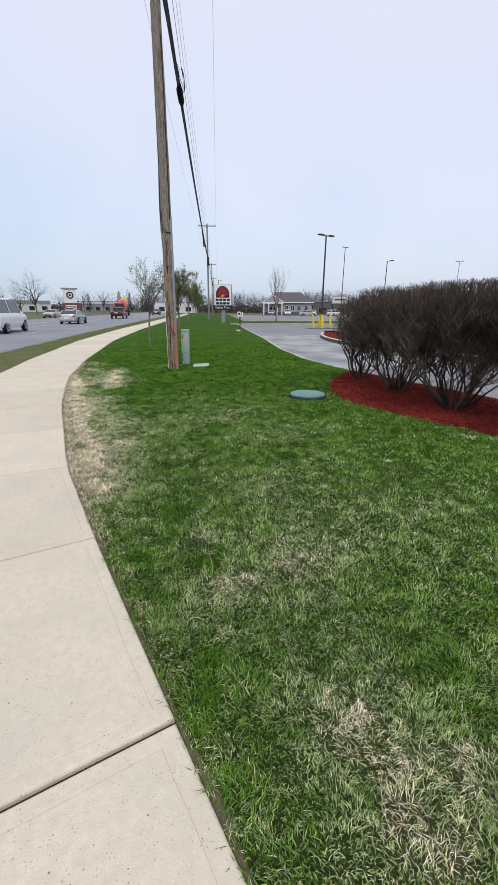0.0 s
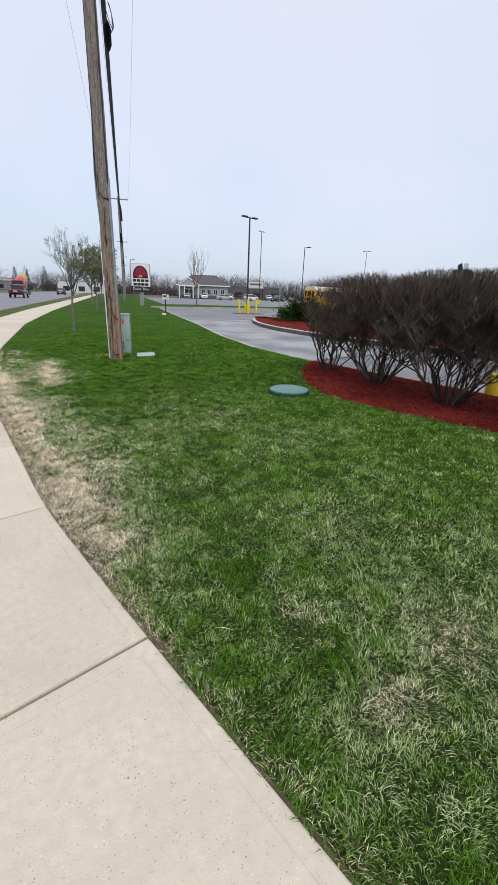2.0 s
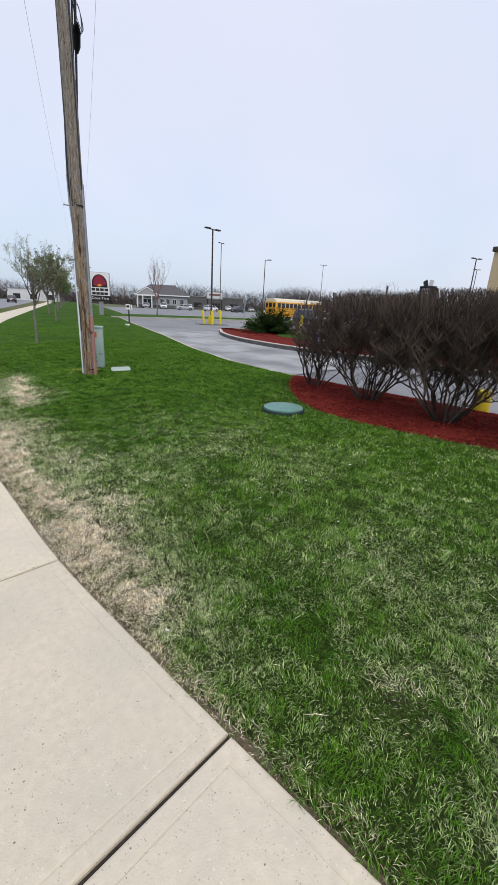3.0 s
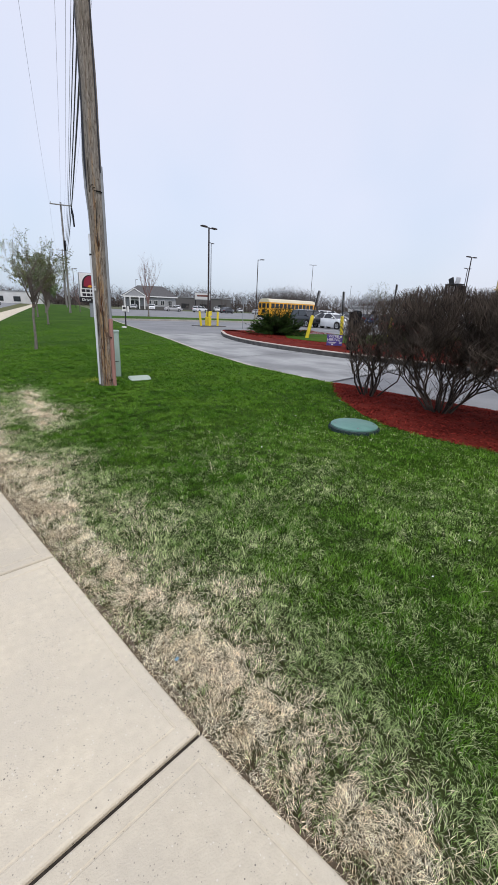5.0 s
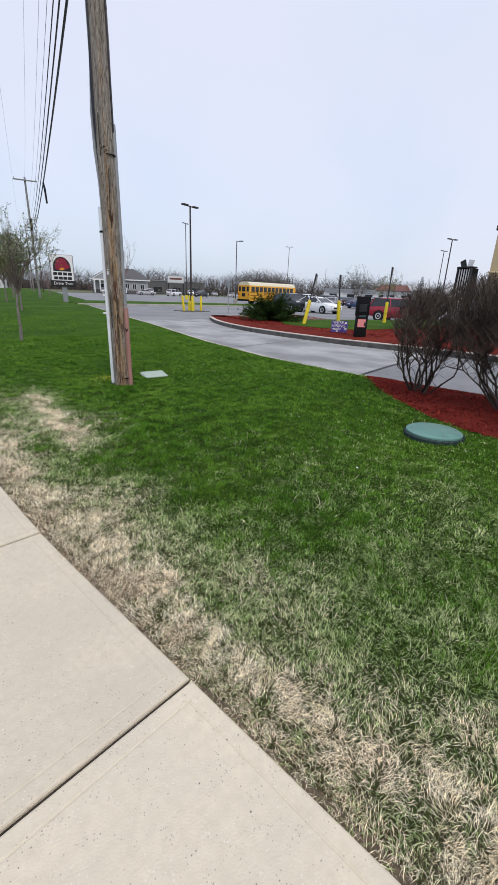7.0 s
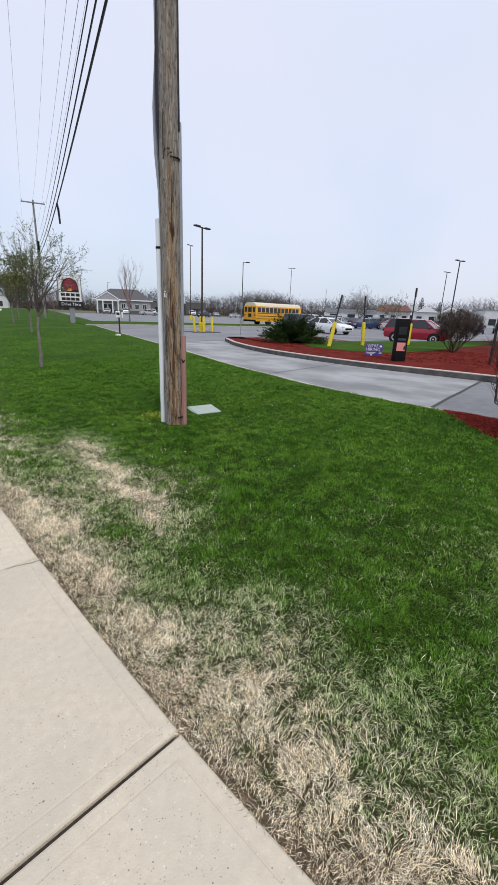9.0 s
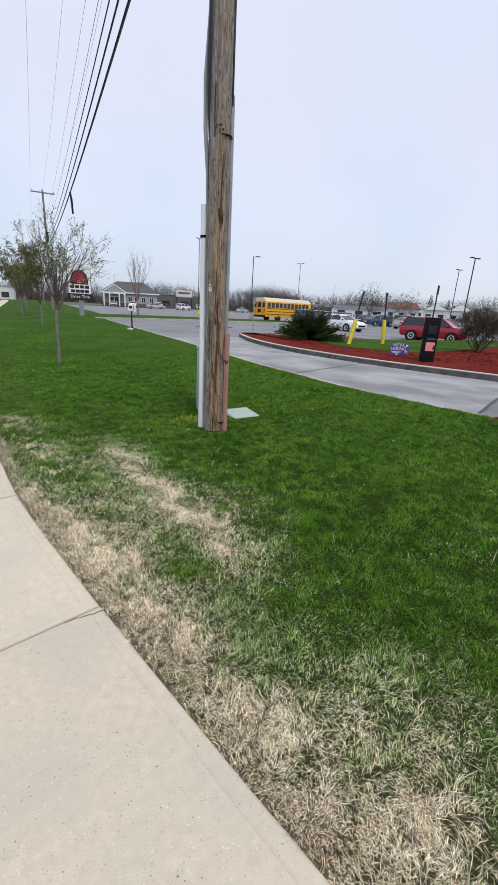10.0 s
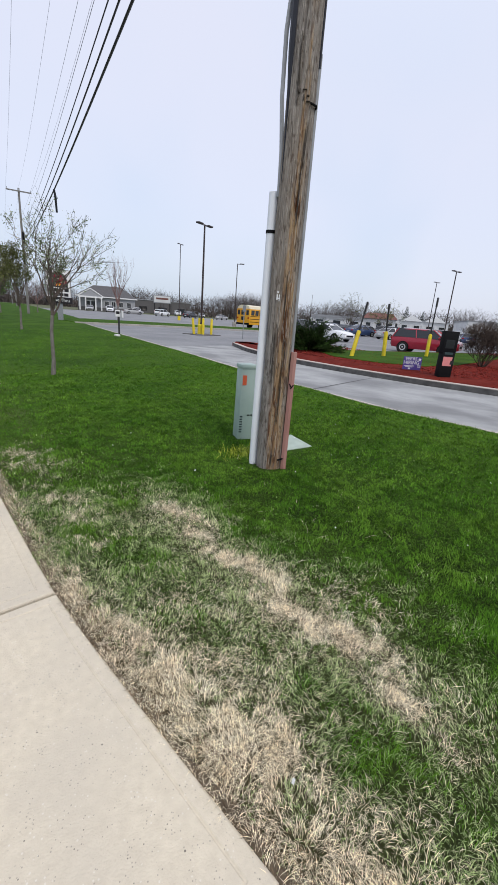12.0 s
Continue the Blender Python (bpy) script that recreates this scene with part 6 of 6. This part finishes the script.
# ---- far trees ----
for k, (x, y, h, sd) in enumerate(((-6.9, 118, 11.0, 71), (-30, 120, 8, 72), (6, 170, 9, 73), (14, 185, 9.5, 74), (-20, 160, 9, 75), (48, 165, 9, 76), (-45, 140, 9, 77))):
    tree(x, y, h, sd, "bare spreading tree across the road", 0, M_LEAF, bark=M_WOODS, clear=0.2, spread=0.9, lift=0.03, depth=3, z=-0.1, r=h * 0.018)
for k, (x, y, h) in enumerate(((86, 112, 5.0), (97, 101, 5.5), (79, 92, 4.5), (104, 86, 5.5), (94, 74, 5.0), (112, 70, 6.0), (73, 104, 4.2), (-13, 150, 8.5), (-2, 190, 9.0), (-34, 175, 9.0))):
    tree(x, y, h, 170 + k, "small bare tree between the lots" if x > 0 else "bare tree across the road", 0, M_LEAF, bark=M_WOODS, clear=0.18, spread=0.9, lift=0.04, depth=2, z=-0.1, r=h * 0.016)
tree(70.0, 46.5, 6.6, 81, "broad bare tree with faint green buds in lot", 2600, M_OLIVE, 0.06, bark=M_WOODS, clear=0.15, spread=1.0, lift=0.02, z=-0.05)
tree(62.0, 36.0, 5.0, 82, "broad bare tree with faint green buds in lot", 2200, M_OLIVE, 0.06, bark=M_WOODS, clear=0.15, spread=1.0, lift=0.02, z=-0.05)


def conifer(x, y, h, seed):
    rng = random.Random(seed)
    t = thing("conifer", "dark green conifer in the distance", "tree", "", pose(x, y, -0.1))
    part("trunk", Shape().tube([(0, 0, 0), (0, 0, h)], [0.16, 0.03], 6), M_DARKBARK, t)
    s = Shape()
    for _ in range(900):
        u = rng.random() ** 0.7
        z = h * (0.1 + 0.9 * (1 - u))
        r = h * 0.22 * u * rng.uniform(0.3, 1.05) + 0.05
        a = rng.uniform(0, 6.283)
        c = Vector((r * math.cos(a), r * math.sin(a), z))
        e = c + Vector((math.cos(a) * 0.5, math.sin(a) * 0.5, -0.15)) * h * 0.06
        w = Vector((-math.sin(a), math.cos(a), 0)) * h * 0.018
        s.add([c - w, c + w, e + w * 0.4, e - w * 0.4 + Vector((0, 0, 0.1))], [(0, 1, 2, 3)])
    part("crown", s, M_PINE, t, "ragged dark needles")


for k, (x, y, h) in enumerate(((22, 200, 9), (27, 205, 8.5), (33, 200, 10), (-36, 150, 8), (152, 38, 7.0), (150, 62, 7.5), (130, 60, 8), (10, 215, 8))):
    conifer(x, y, h, 90 + k)
hedge2 = Shape()
rng = random.Random(17)
for _ in range(5000):
    x, y, z = rng.uniform(-17, -11), rng.uniform(112, 113.5), abs(rng.gauss(0.7, 0.5))
    c = Vector((x, y, z))
    u = Vector((rng.gauss(0, 1), rng.gauss(0, 1), rng.gauss(0, 1))).normalized() * 0.14
    w = u.orthogonal() * 0.6
    hedge2.add([c - u, c + w, c + u, c - w], [(0, 1, 2, 3)])
solid("far_hedge", hedge2, M_PINE, "dark clipped evergreen hedge across the road", "hedge", "stuff")


def far_woods(name, spans, count, seed, mat, label, low, high):
    """Many bare trees in the distance, each a thin trunk with a crown of fine forking twigs; heights rise and fall in stands."""
    rng = np.random.default_rng(seed)
    V, F = [], []
    for _ in range(count):
        (xa, ya), (xb, yb), depth = spans[rng.integers(len(spans))]
        t = rng.random()
        x, y = xa + (xb - xa) * t + rng.normal(0, depth), ya + (yb - ya) * t + rng.normal(0, depth)
        stand = 0.5 + 0.5 * math.sin(x * 0.11 + seed) * math.cos(y * 0.083 - seed)
        h = (low + (high - low) * stand) * rng.uniform(0.72, 1.08)
        wd = h * 0.0075
        sticks = [((0, 0, 0), (rng.normal(0, 0.25), rng.normal(0, 0.25), h * 0.9), wd)]
        for _b in range(9):
            z0 = h * rng.uniform(0.12, 0.72)
            a = rng.uniform(0, 6.28)
            ln = h * rng.uniform(0.16, 0.34)
            end = (ln * 0.75 * math.cos(a), ln * 0.75 * math.sin(a), z0 + ln * 0.7)
            sticks.append(((0, 0, z0), end, wd * 0.55))
            for _c in range(3):
                u = rng.uniform(0.3, 0.9)
                p = (end[0] * u, end[1] * u, z0 + (end[2] - z0) * u)
                b = a + rng.normal(0, 0.9)
                l2 = ln * rng.uniform(0.35, 0.6)
                sticks.append((p, (p[0] + l2 * 0.6 * math.cos(b), p[1] + l2 * 0.6 * math.sin(b), min(h * 1.02, p[2] + l2 * rng.uniform(0.3, 0.9))), wd * 0.4))
        for p, q, w in sticks:
            k = len(V)
            ang = rng.uniform(0, 3.14)
            dx, dy = math.cos(ang) * w, math.sin(ang) * w
            V += [(x + p[0] - dx, y + p[1] - dy, p[2] - 0.15), (x + p[0] + dx, y + p[1] + dy, p[2] - 0.15), (x + q[0], y + q[1], q[2] - 0.15)]
            F.append((k, k + 1, k + 2))
    s = Shape()
    s.v, s.f = V, F
    solid(name, s, mat, label, "woods", "stuff")


far_woods("far_woods", [((30, 230), (110, 175), 6), ((95, 165), (150, 130), 6), ((140, 140), (190, 90), 6), ((180, 100), (205, 10), 6)], 3000, 5, M_WOODS, "belt of bare grey-brown trees along the horizon", 7.2, 12.5)
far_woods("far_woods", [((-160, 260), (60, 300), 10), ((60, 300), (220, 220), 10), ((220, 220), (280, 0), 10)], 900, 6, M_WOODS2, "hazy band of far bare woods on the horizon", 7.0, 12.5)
brush = Shape()
rng = random.Random(23)
for _ in range(16000):
    t = rng.random()
    xa, ya, xb, yb = rng.choice(((40, 235, 120, 185), (120, 185, 195, 105), (195, 105, 215, -5), (-120, 240, 40, 270)))
    c = Vector((xa + (xb - xa) * t + rng.gauss(0, 4), ya + (yb - ya) * t + rng.gauss(0, 4), abs(rng.gauss(1.6, 1.2))))
    u = Vector((rng.gauss(0, 1), rng.gauss(0, 1), rng.gauss(0, 1))).normalized() * rng.uniform(0.4, 0.9)
    w = u.orthogonal() * 0.5
    brush.add([c - u, c + w, c + u, c - w], [(0, 1, 2, 3)])
solid("far_brush", brush, M_WOODS, "tangled brown brush below the far woods", "brush", "stuff")

# ---- litter ----
lt = Shape().box((0, 0, 0.006), (0.022, 0.014, 0.007), pose(0, 0, 0, 8, 12, 30), 0.003)
M_BLUE = plain("blue_plastic", (0.25, 0.42, 0.55), 0.5)
solid("bottle_cap", lt, M_BLUE, "scrap of pale blue plastic litter in dry grass", "litter", at=pose(-0.19, 4.30, 0.02))
solid("paper_scrap", Shape().box((0, 0, 0.01), (0.022, 0.01, 0.006), pose(0, 0, 0, 5, 10, 20), 0.003), M_WHITE, "white scrap of paper in the dry grass", "litter", at=pose(-0.1, 8.62, 0.02))
solid("paper_scrap", Shape().box((0, 0, 0.012), (0.02, 0.009, 0.006), pose(0, 0, 0, 5, 10, -40), 0.003), M_WHITE, "white scrap of paper in the dry grass", "litter", at=pose(-0.06, 3.05, 0.02))

# ---- grass blades and mulch chips ----


def cell(x, y, size, seed):
    """A random value for each warped patch of about this size: grass grows in tufts."""
    u = np.floor(x / size + 0.45 * np.sin(y / size * 0.83 + seed) + 0.3 * np.sin(x / size * 1.7))
    v = np.floor(y / size + 0.45 * np.sin(x / size * 0.91 - seed) + 0.3 * np.sin(y / size * 1.9))
    w = np.sin(u * 127.1 + v * 311.7 + seed * 17.3) * 43758.5453
    return w - np.floor(w)


def blades(name, P, height, width, tilt, mat, label, rng, curl=0.5):
    """Joined bent blades at the points P, each narrow at the root, widest at the bend and pointed."""
    n = len(P)
    b = 2 * np.pi * cell(P[:, 0], P[:, 1], 0.075, 1.0) + rng.normal(0, 1.0, n)
    a = b + rng.normal(-np.pi / 2, 0.45, n)
    side = np.stack([np.cos(a), np.sin(a), np.zeros(n)], -1) * (width * rng.uniform(0.7, 1.2, n))[:, None] / 2
    lean = np.stack([np.cos(b), np.sin(b), np.zeros(n)], -1)
    h = height * rng.uniform(0.65, 1.2, n)
    tl = np.abs(tilt * rng.normal(1, 0.45, n))
    mid = P + lean * (h * 0.5 * np.sin(tl))[:, None] + np.array([0, 0, 1.0]) * (h * 0.55 * np.cos(tl))[:, None]
    t2 = tl + curl * rng.uniform(0.4, 1.4, n)
    tip = mid + lean * (h * 0.5 * np.sin(t2))[:, None] + np.array([0, 0, 1.0]) * (h * 0.5 * np.cos(t2))[:, None]
    V = np.stack([P, mid + side, tip, mid - side], 1).reshape(-1, 3)
    k = np.arange(n) * 4
    loops = np.stack([k, k + 1, k + 3, k + 1, k + 2, k + 3], -1).ravel()
    starts = np.arange(2 * n) * 3
    totals = np.full(2 * n, 3)
    me = bpy.data.meshes.new(name)
    me.vertices.add(len(V))
    me.vertices.foreach_set("co", V.ravel().astype(np.float32))
    me.loops.add(len(loops))
    me.loops.foreach_set("vertex_index", loops.astype(np.int32))
    me.polygons.add(len(starts))
    me.polygons.foreach_set("loop_start", starts.astype(np.int32))
    me.polygons.foreach_set("loop_total", totals.astype(np.int32))
    me.update(calc_edges=True)
    me.materials.append(mat)
    return tagged(new(name, me), label, "grass", "", "stuff")


rngn = np.random.default_rng(11)


def scatter(x0, x1, y0, y1, density):
    n = int((x1 - x0) * (y1 - y0) * density)
    x, y = rngn.uniform(x0, x1, n), rngn.uniform(y0, y1, n)
    keep = (x > WALK_R(y) - 0.012) & (x < LAWN_R(y) - 0.02) & ((x < MULCH_L(y) + 0.04) | (y > 8.4))
    keep &= rngn.random(n) < clamp01(1.0 - (y - 17) / 19)
    keep &= (x > WALK_R(y) + 0.045) | (rngn.random(n) < 0.6)
    keep &= ((x - LIDAT[0]) ** 2 + (y - LIDAT[1]) ** 2 > 0.325 ** 2) & ((x - PX) ** 2 + (y - PY) ** 2 > 0.215 ** 2) & ((np.abs(x - 3.2) > 0.27) | (np.abs(y - 11.07) > 0.30)) & ((np.abs(x - BOXAT[0]) > 0.15) | (np.abs(y - BOXAT[1]) > 0.15))
    return x[keep], y[keep]


zones = [(-0.5, 1.4, -0.25, 11.5, 18000, 0.0026, 1.0), (1.4, 2.8, -0.1, 11.5, 11000, 0.0036, 1.0), (2.8, 5.2, 0.45, 5.0, 5600, 0.0056, 1.0), (2.8, 7.2, 5.0, 11.5, 4300, 0.0066, 1.0), (-0.4, 3.6, 11.5, 14.0, 6000, 0.0050, 0.9), (3.6, 8.0, 11.5, 14.0, 3400, 0.0070, 0.9), (0.0, 9.0, 14.0, 17.5, 2400, 0.0085, 0.85), (0.6, 14.5, 17.5, 36.0, 480, 0.015, 0.8)]
GX, GY, GW, GH = [], [], [], []
for x0, x1, y0, y1, dens, wd, hs in zones:
    x, y = scatter(x0, x1, y0, y1, dens)
    GX.append(x), GY.append(y), GW.append(np.full(len(x), wd)), GH.append(np.full(len(x), hs))
GX, GY, GW, GH = (np.concatenate(q) for q in (GX, GY, GW, GH))
# extra fine straw where the turf has died back
x, y = scatter(-0.5, 1.6, 0.45, 13.0, 42000)
dx_ = dryness(x, y)
ks = 0.62 * rngn.random(len(x)) + 0.20 * cell(x, y, 0.055, 2.0) + 0.18 * cell(x, y, 0.13, 3.0) < 0.05 * clamp01(dx_ * 6) + dx_ * 0.62 + 0.5 * clamp01((dx_ - 0.42) * 1.6)
SX, SY = x[ks], y[ks]
dr, du, ha = dryness(GX, GY), dullness(GX, GY), halo(GX, GY)
pick = 0.68 * rngn.random(len(GX)) + 0.16 * cell(GX, GY, 0.055, 2.0) + 0.16 * cell(GX, GY, 0.13, 3.0)
is_straw = pick < clamp01((0.06 * clamp01(dr * 6) + dr * 0.50 + 0.55 * clamp01((dr - 0.42) * 1.6) + 0.24 * clamp01(du - 0.2) + 0.24 * ha) * (1 - 0.85 * clamp01((GY - 10.8) / 1.4)))
is_pale = ~is_straw & (0.6 * rngn.random(len(GX)) + 0.4 * cell(GX, GY, 0.09, 5.0) < clamp01(0.07 * clamp01((9 - GY) / 3) + 0.15 * clamp01((6.0 - GY) / 2.5) + (0.75 * du + 0.70 * ha) * (1 - 0.8 * clamp01((GY - 10.8) / 1.4))))
bare = rngn.random(len(GX)) < 0.85 * clamp01((dr - 0.35) * 1.5)
is_pale &= ~bare
is_green = ~is_straw & ~is_pale & ~bare
base = np.stack([GX, GY, lawn_z(GX, GY) - 0.004], -1)
tuft = 1 + 0.35 * lumpy(GX, GY, 6.0, 2.7) + 0.25 * lumpy(GX, GY, 19.0, 1.1)
lush = 0.040 * tuft * (0.75 + 0.5 * cell(GX, GY, 0.075, 7.0)) * GH * (1 - 0.35 * dr)
edge_tall = 1 + 0.5 * np.exp(-((GX - WALK_R(GY)) / 0.25) ** 2) * (GY < 3.4)
is_young = is_green & (rngn.random(len(GX)) < clamp01((7.5 - GY) / 3.0) * clamp01((GX - 0.7) / 0.8) * clamp01(0.50 + 0.4 * lumpy(GX, GY, 2.3, 6.1)) + 0.06)
g = is_young
blades("light_grass", base[g], lush[g], GW[g], 0.5, M_YOUNGBLADE, "lighter yellow-green grass blades among the lawn", rngn, 0.75)
g = is_green & ~is_young
blades("lawn_grass", base[g], (lush * edge_tall)[g], GW[g], 0.45, M_BLADE, "lush green mown grass blades", rngn, 0.75)
g = is_pale
blades("cut_grass", base[g], (lush * 0.9)[g], GW[g], 0.6, M_PALEBLADE, "greyed green grass blades with pale cut tips", rngn, 0.8)
g = is_straw
blades("dry_grass", base[g] + np.array([0, 0, 0.004]), (0.040 * GH * (1 + 0.3 * lumpy(GX, GY, 14, 0.2)))[g], GW[g] * 0.75, 0.95, M_STRAW, "flattened straw-coloured dead grass", rngn, 0.5)
brown = rngn.random(len(SX)) < 0.09 + 0.75 * np.exp(-((SX - WALK_R(SY)) / 0.17) ** 2) * clamp01(0.7 + 0.8 * lumpy(SX, SY, 6.0, 3.7)) * (0.45 + 0.55 * clamp01((SY - 5.0) / 1.2))
BX, BY, SX, SY = SX[brown], SY[brown], SX[~brown], SY[~brown]
blades("brown_thatch", np.stack([BX, BY, lawn_z(BX, BY) + rngn.uniform(0, 0.010, len(BX))], -1), np.full(len(BX), 0.038), np.full(len(BX), 0.0021), 1.3, M_BROWNTHATCH, "matted brown rotted thatch beside the walk", rngn, 0.3)
blades("dead_thatch", np.stack([SX, SY, lawn_z(SX, SY) + rngn.uniform(0, 0.014, len(SX))], -1), np.full(len(SX), 0.036), np.full(len(SX), 0.0018), 1.25, M_STRAW, "matted pale dead thatch beside the walk", rngn, 0.3)
n = 22000
ey = 0.3 + 12.2 * rngn.random(n) ** 0.62
ex = WALK_R(ey) + 0.012 + 0.10 * rngn.random(n) ** 1.2
eb = np.stack([ex, ey, lawn_z(ex, ey) + rngn.uniform(0.002, 0.012, n)], -1)
blades("edge_thatch", eb[: n // 2], np.full(n // 2, 0.036), np.full(n // 2, 0.0021), 1.25, M_BROWNTHATCH, "brown matted thatch along the walk's edge", rngn, 0.3)
blades("edge_straw", eb[n // 2 :], np.full(n - n // 2, 0.034), np.full(n - n // 2, 0.0019), 1.2, M_STRAW, "straw-coloured dead blades along the walk's edge", rngn, 0.35)
n = 500
yx = np.stack([2.42 + rngn.normal(0, 0.13, n), 11.16 + rngn.normal(0, 0.1, n)], -1)
yb = np.concatenate([yx, lawn_z(yx[:, 0], yx[:, 1])[:, None]], 1)
blades("marked_grass", yb, np.full(n, 0.065), np.full(n, 0.006), 0.4, M_PAINTEDGRASS, "grass sprayed with yellow marking paint", rngn)
# ragged grass on the verge across the walk
n = 14000
vy = rngn.uniform(8, 60, n)
vx = ROAD_R(vy) + rngn.random(n) * (WALK_R(vy) - WALK_WIDTH - ROAD_R(vy))
vb = np.stack([vx, vy, np.full(n, -0.05)], -1)
blades("verge_grass", vb, np.full(n, 0.05), np.full(n, 0.011), 0.6, M_BLADE, "rough verge grass by the road", rngn)


def chips(name, x, y, z, size, label):
    n = len(x)
    a, b = rngn.uniform(0, 6.283, n), rngn.normal(0, 0.35, n)
    u = np.stack([np.cos(a) * np.cos(b), np.sin(a) * np.cos(b), np.sin(b)], -1) * (size * rngn.uniform(0.5, 1.5, n))[:, None]
    w = np.stack([-np.sin(a), np.cos(a), rngn.normal(0, 0.4, n)], -1) * (size * rngn.uniform(0.15, 0.35, n))[:, None]
    t = np.array([0, 0, 1.0]) * (size * 0.18)[:, None]
    c = np.stack([x, y, z], -1)
    V = np.stack([c - u - w, c + u - w * 0.7, c + u * 0.9 + w, c - u + w, c + t * 1.6], 1).reshape(-1, 3)
    s = Shape()
    s.v = [tuple(p) for p in V.tolist()]
    k = (np.arange(n) * 5).tolist()
    s.f = [f for i in k for f in ((i, i + 1, i + 4), (i + 1, i + 2, i + 4), (i + 2, i + 3, i + 4), (i + 3, i, i + 4))]
    solid(name, s, M_CHIP, label, "mulch", "stuff")


n = 20000
cy = rngn.uniform(0.5, 8.4, n)
cx = MULCH_L(cy) - 0.03 + rngn.random(n) ** 0.9 * (DRIVE_L(cy) - 0.1 - MULCH_L(cy))
chips("mulch_chips", cx, cy, lawn_z(cx, cy) + 0.015 + 0.045 * clamp01((cx - MULCH_L(cy)) / 0.35) * clamp01((DRIVE_L(cy) - cx) / 0.5), np.full(n, 0.022), "loose shredded red bark chips")
n = 12000
iy = rngn.uniform(8.5, 22.5, n)
ix = ISLAND_W(iy) + 0.12 + rngn.random(n) * 7.5
chips("island_chips", ix, iy, Z_ISLAND - 0.005 + 0.13 * clamp01((ix - ISLAND_W(iy)) / 0.95), np.full(n, 0.035), "loose red bark chips on the island")

# ---- sidewalk slabs ----
for i, (ya, yb_) in enumerate(zip(joints, joints[1:])):
    gap = 0.017 if i != 6 else 0.021
    inset = [(0.0, -0.09), (0.0, -0.010), (0.004, -0.003), (0.011, 0.0), (0.060, 0.0), (0.063, -0.003), (0.068, -0.003), (0.072, 0.0)]
    cols = 5
    lines = [walk_frame(ya + (yb_ - ya) * k / (cols - 1)) for k in range(cols)]
    def outline_at(d, z):
        pts = []
        for k in range(cols):
            p, q = lines[k]
            shift = (gap / 2 + d) * (1 if k == 0 else -1 if k == cols - 1 else 0)
            pts.append(p + q * (0.004 + d) + Vector((0, shift, z)))
        for k in range(cols - 1, -1, -1):
            p, q = lines[k]
            shift = (gap / 2 + d) * (1 if k == 0 else -1 if k == cols - 1 else 0)
            pts.append(p + q * (WALK_WIDTH - d) + Vector((0, shift, z)))
        return pts
    lift = 0.0025 * math.sin(i * 2.7) + (0.005 if i == 6 else 0)
    sl = Shape().loft([outline_at(d, z + lift) for d, z in inset])
    part("slab", sl, M_CONCRETE, sidewalk)

crack = Shape()
c_pts = [(-0.312, 8.437), (-0.345, 8.452), (-0.372, 8.451), (-0.395, 8.463), (-0.43, 8.470), (-0.455, 8.482), (-0.48, 8.482), (-0.505, 8.488)]
for k, (x, y) in enumerate(c_pts):
    w = 0.0022 * (1 - k / len(c_pts)) + 0.0012
    crack.v += [(x, y - w, 0.0035), (x, y + w, 0.0035)]
crack.f = [(2 * k, 2 * k + 2, 2 * k + 3, 2 * k + 1) for k in range(len(c_pts) - 1)]
part("crack", crack, M_JOINT, sidewalk, "thin dark wandering crack")
rng = random.Random(77)
petals = Shape()
for _ in range(46):
    x, y = rng.uniform(1.2, 5.5), rng.uniform(3.0, 12.5)
    if x > float(MULCH_L(y)) - 0.1 and y < 8.5:
        continue
    z = float(lawn_z(np.array(x), np.array(y))) + 0.036
    a, r = rng.uniform(0, 6.283), rng.uniform(0.007, 0.014)
    u, v = Vector((math.cos(a), math.sin(a), 0.3)) * r, Vector((-math.sin(a), math.cos(a), 0.2)) * r * 0.7
    c = Vector((x, y, z))
    petals.add([c - u, c - v, c + u, c + v, c + Vector((0, 0, r * 0.4))], [(0, 1, 4), (1, 2, 4), (2, 3, 4), (3, 0, 4)])
solid("fallen_petals", petals, M_WHITE, "small white petals scattered on the lawn", "petals", "stuff")
# long loose dead stalks lying on the turf
n = 900
sx = rngn.uniform(-0.4, 2.2, n)
sy = rngn.uniform(0.6, 11.0, n)
ok = (sx > WALK_R(sy) + 0.03) & (rngn.random(n) < 0.35 + dryness(sx, sy) + 0.5 * dullness(sx, sy))
sx, sy = sx[ok], sy[ok]
blades("dead_stalks", np.stack([sx, sy, lawn_z(sx, sy) + 0.022], -1), np.full(len(sx), 0.10), np.full(len(sx), 0.0022), 1.35, M_STRAW, "long loose dead grass stalks on the turf", rngn, 0.25)
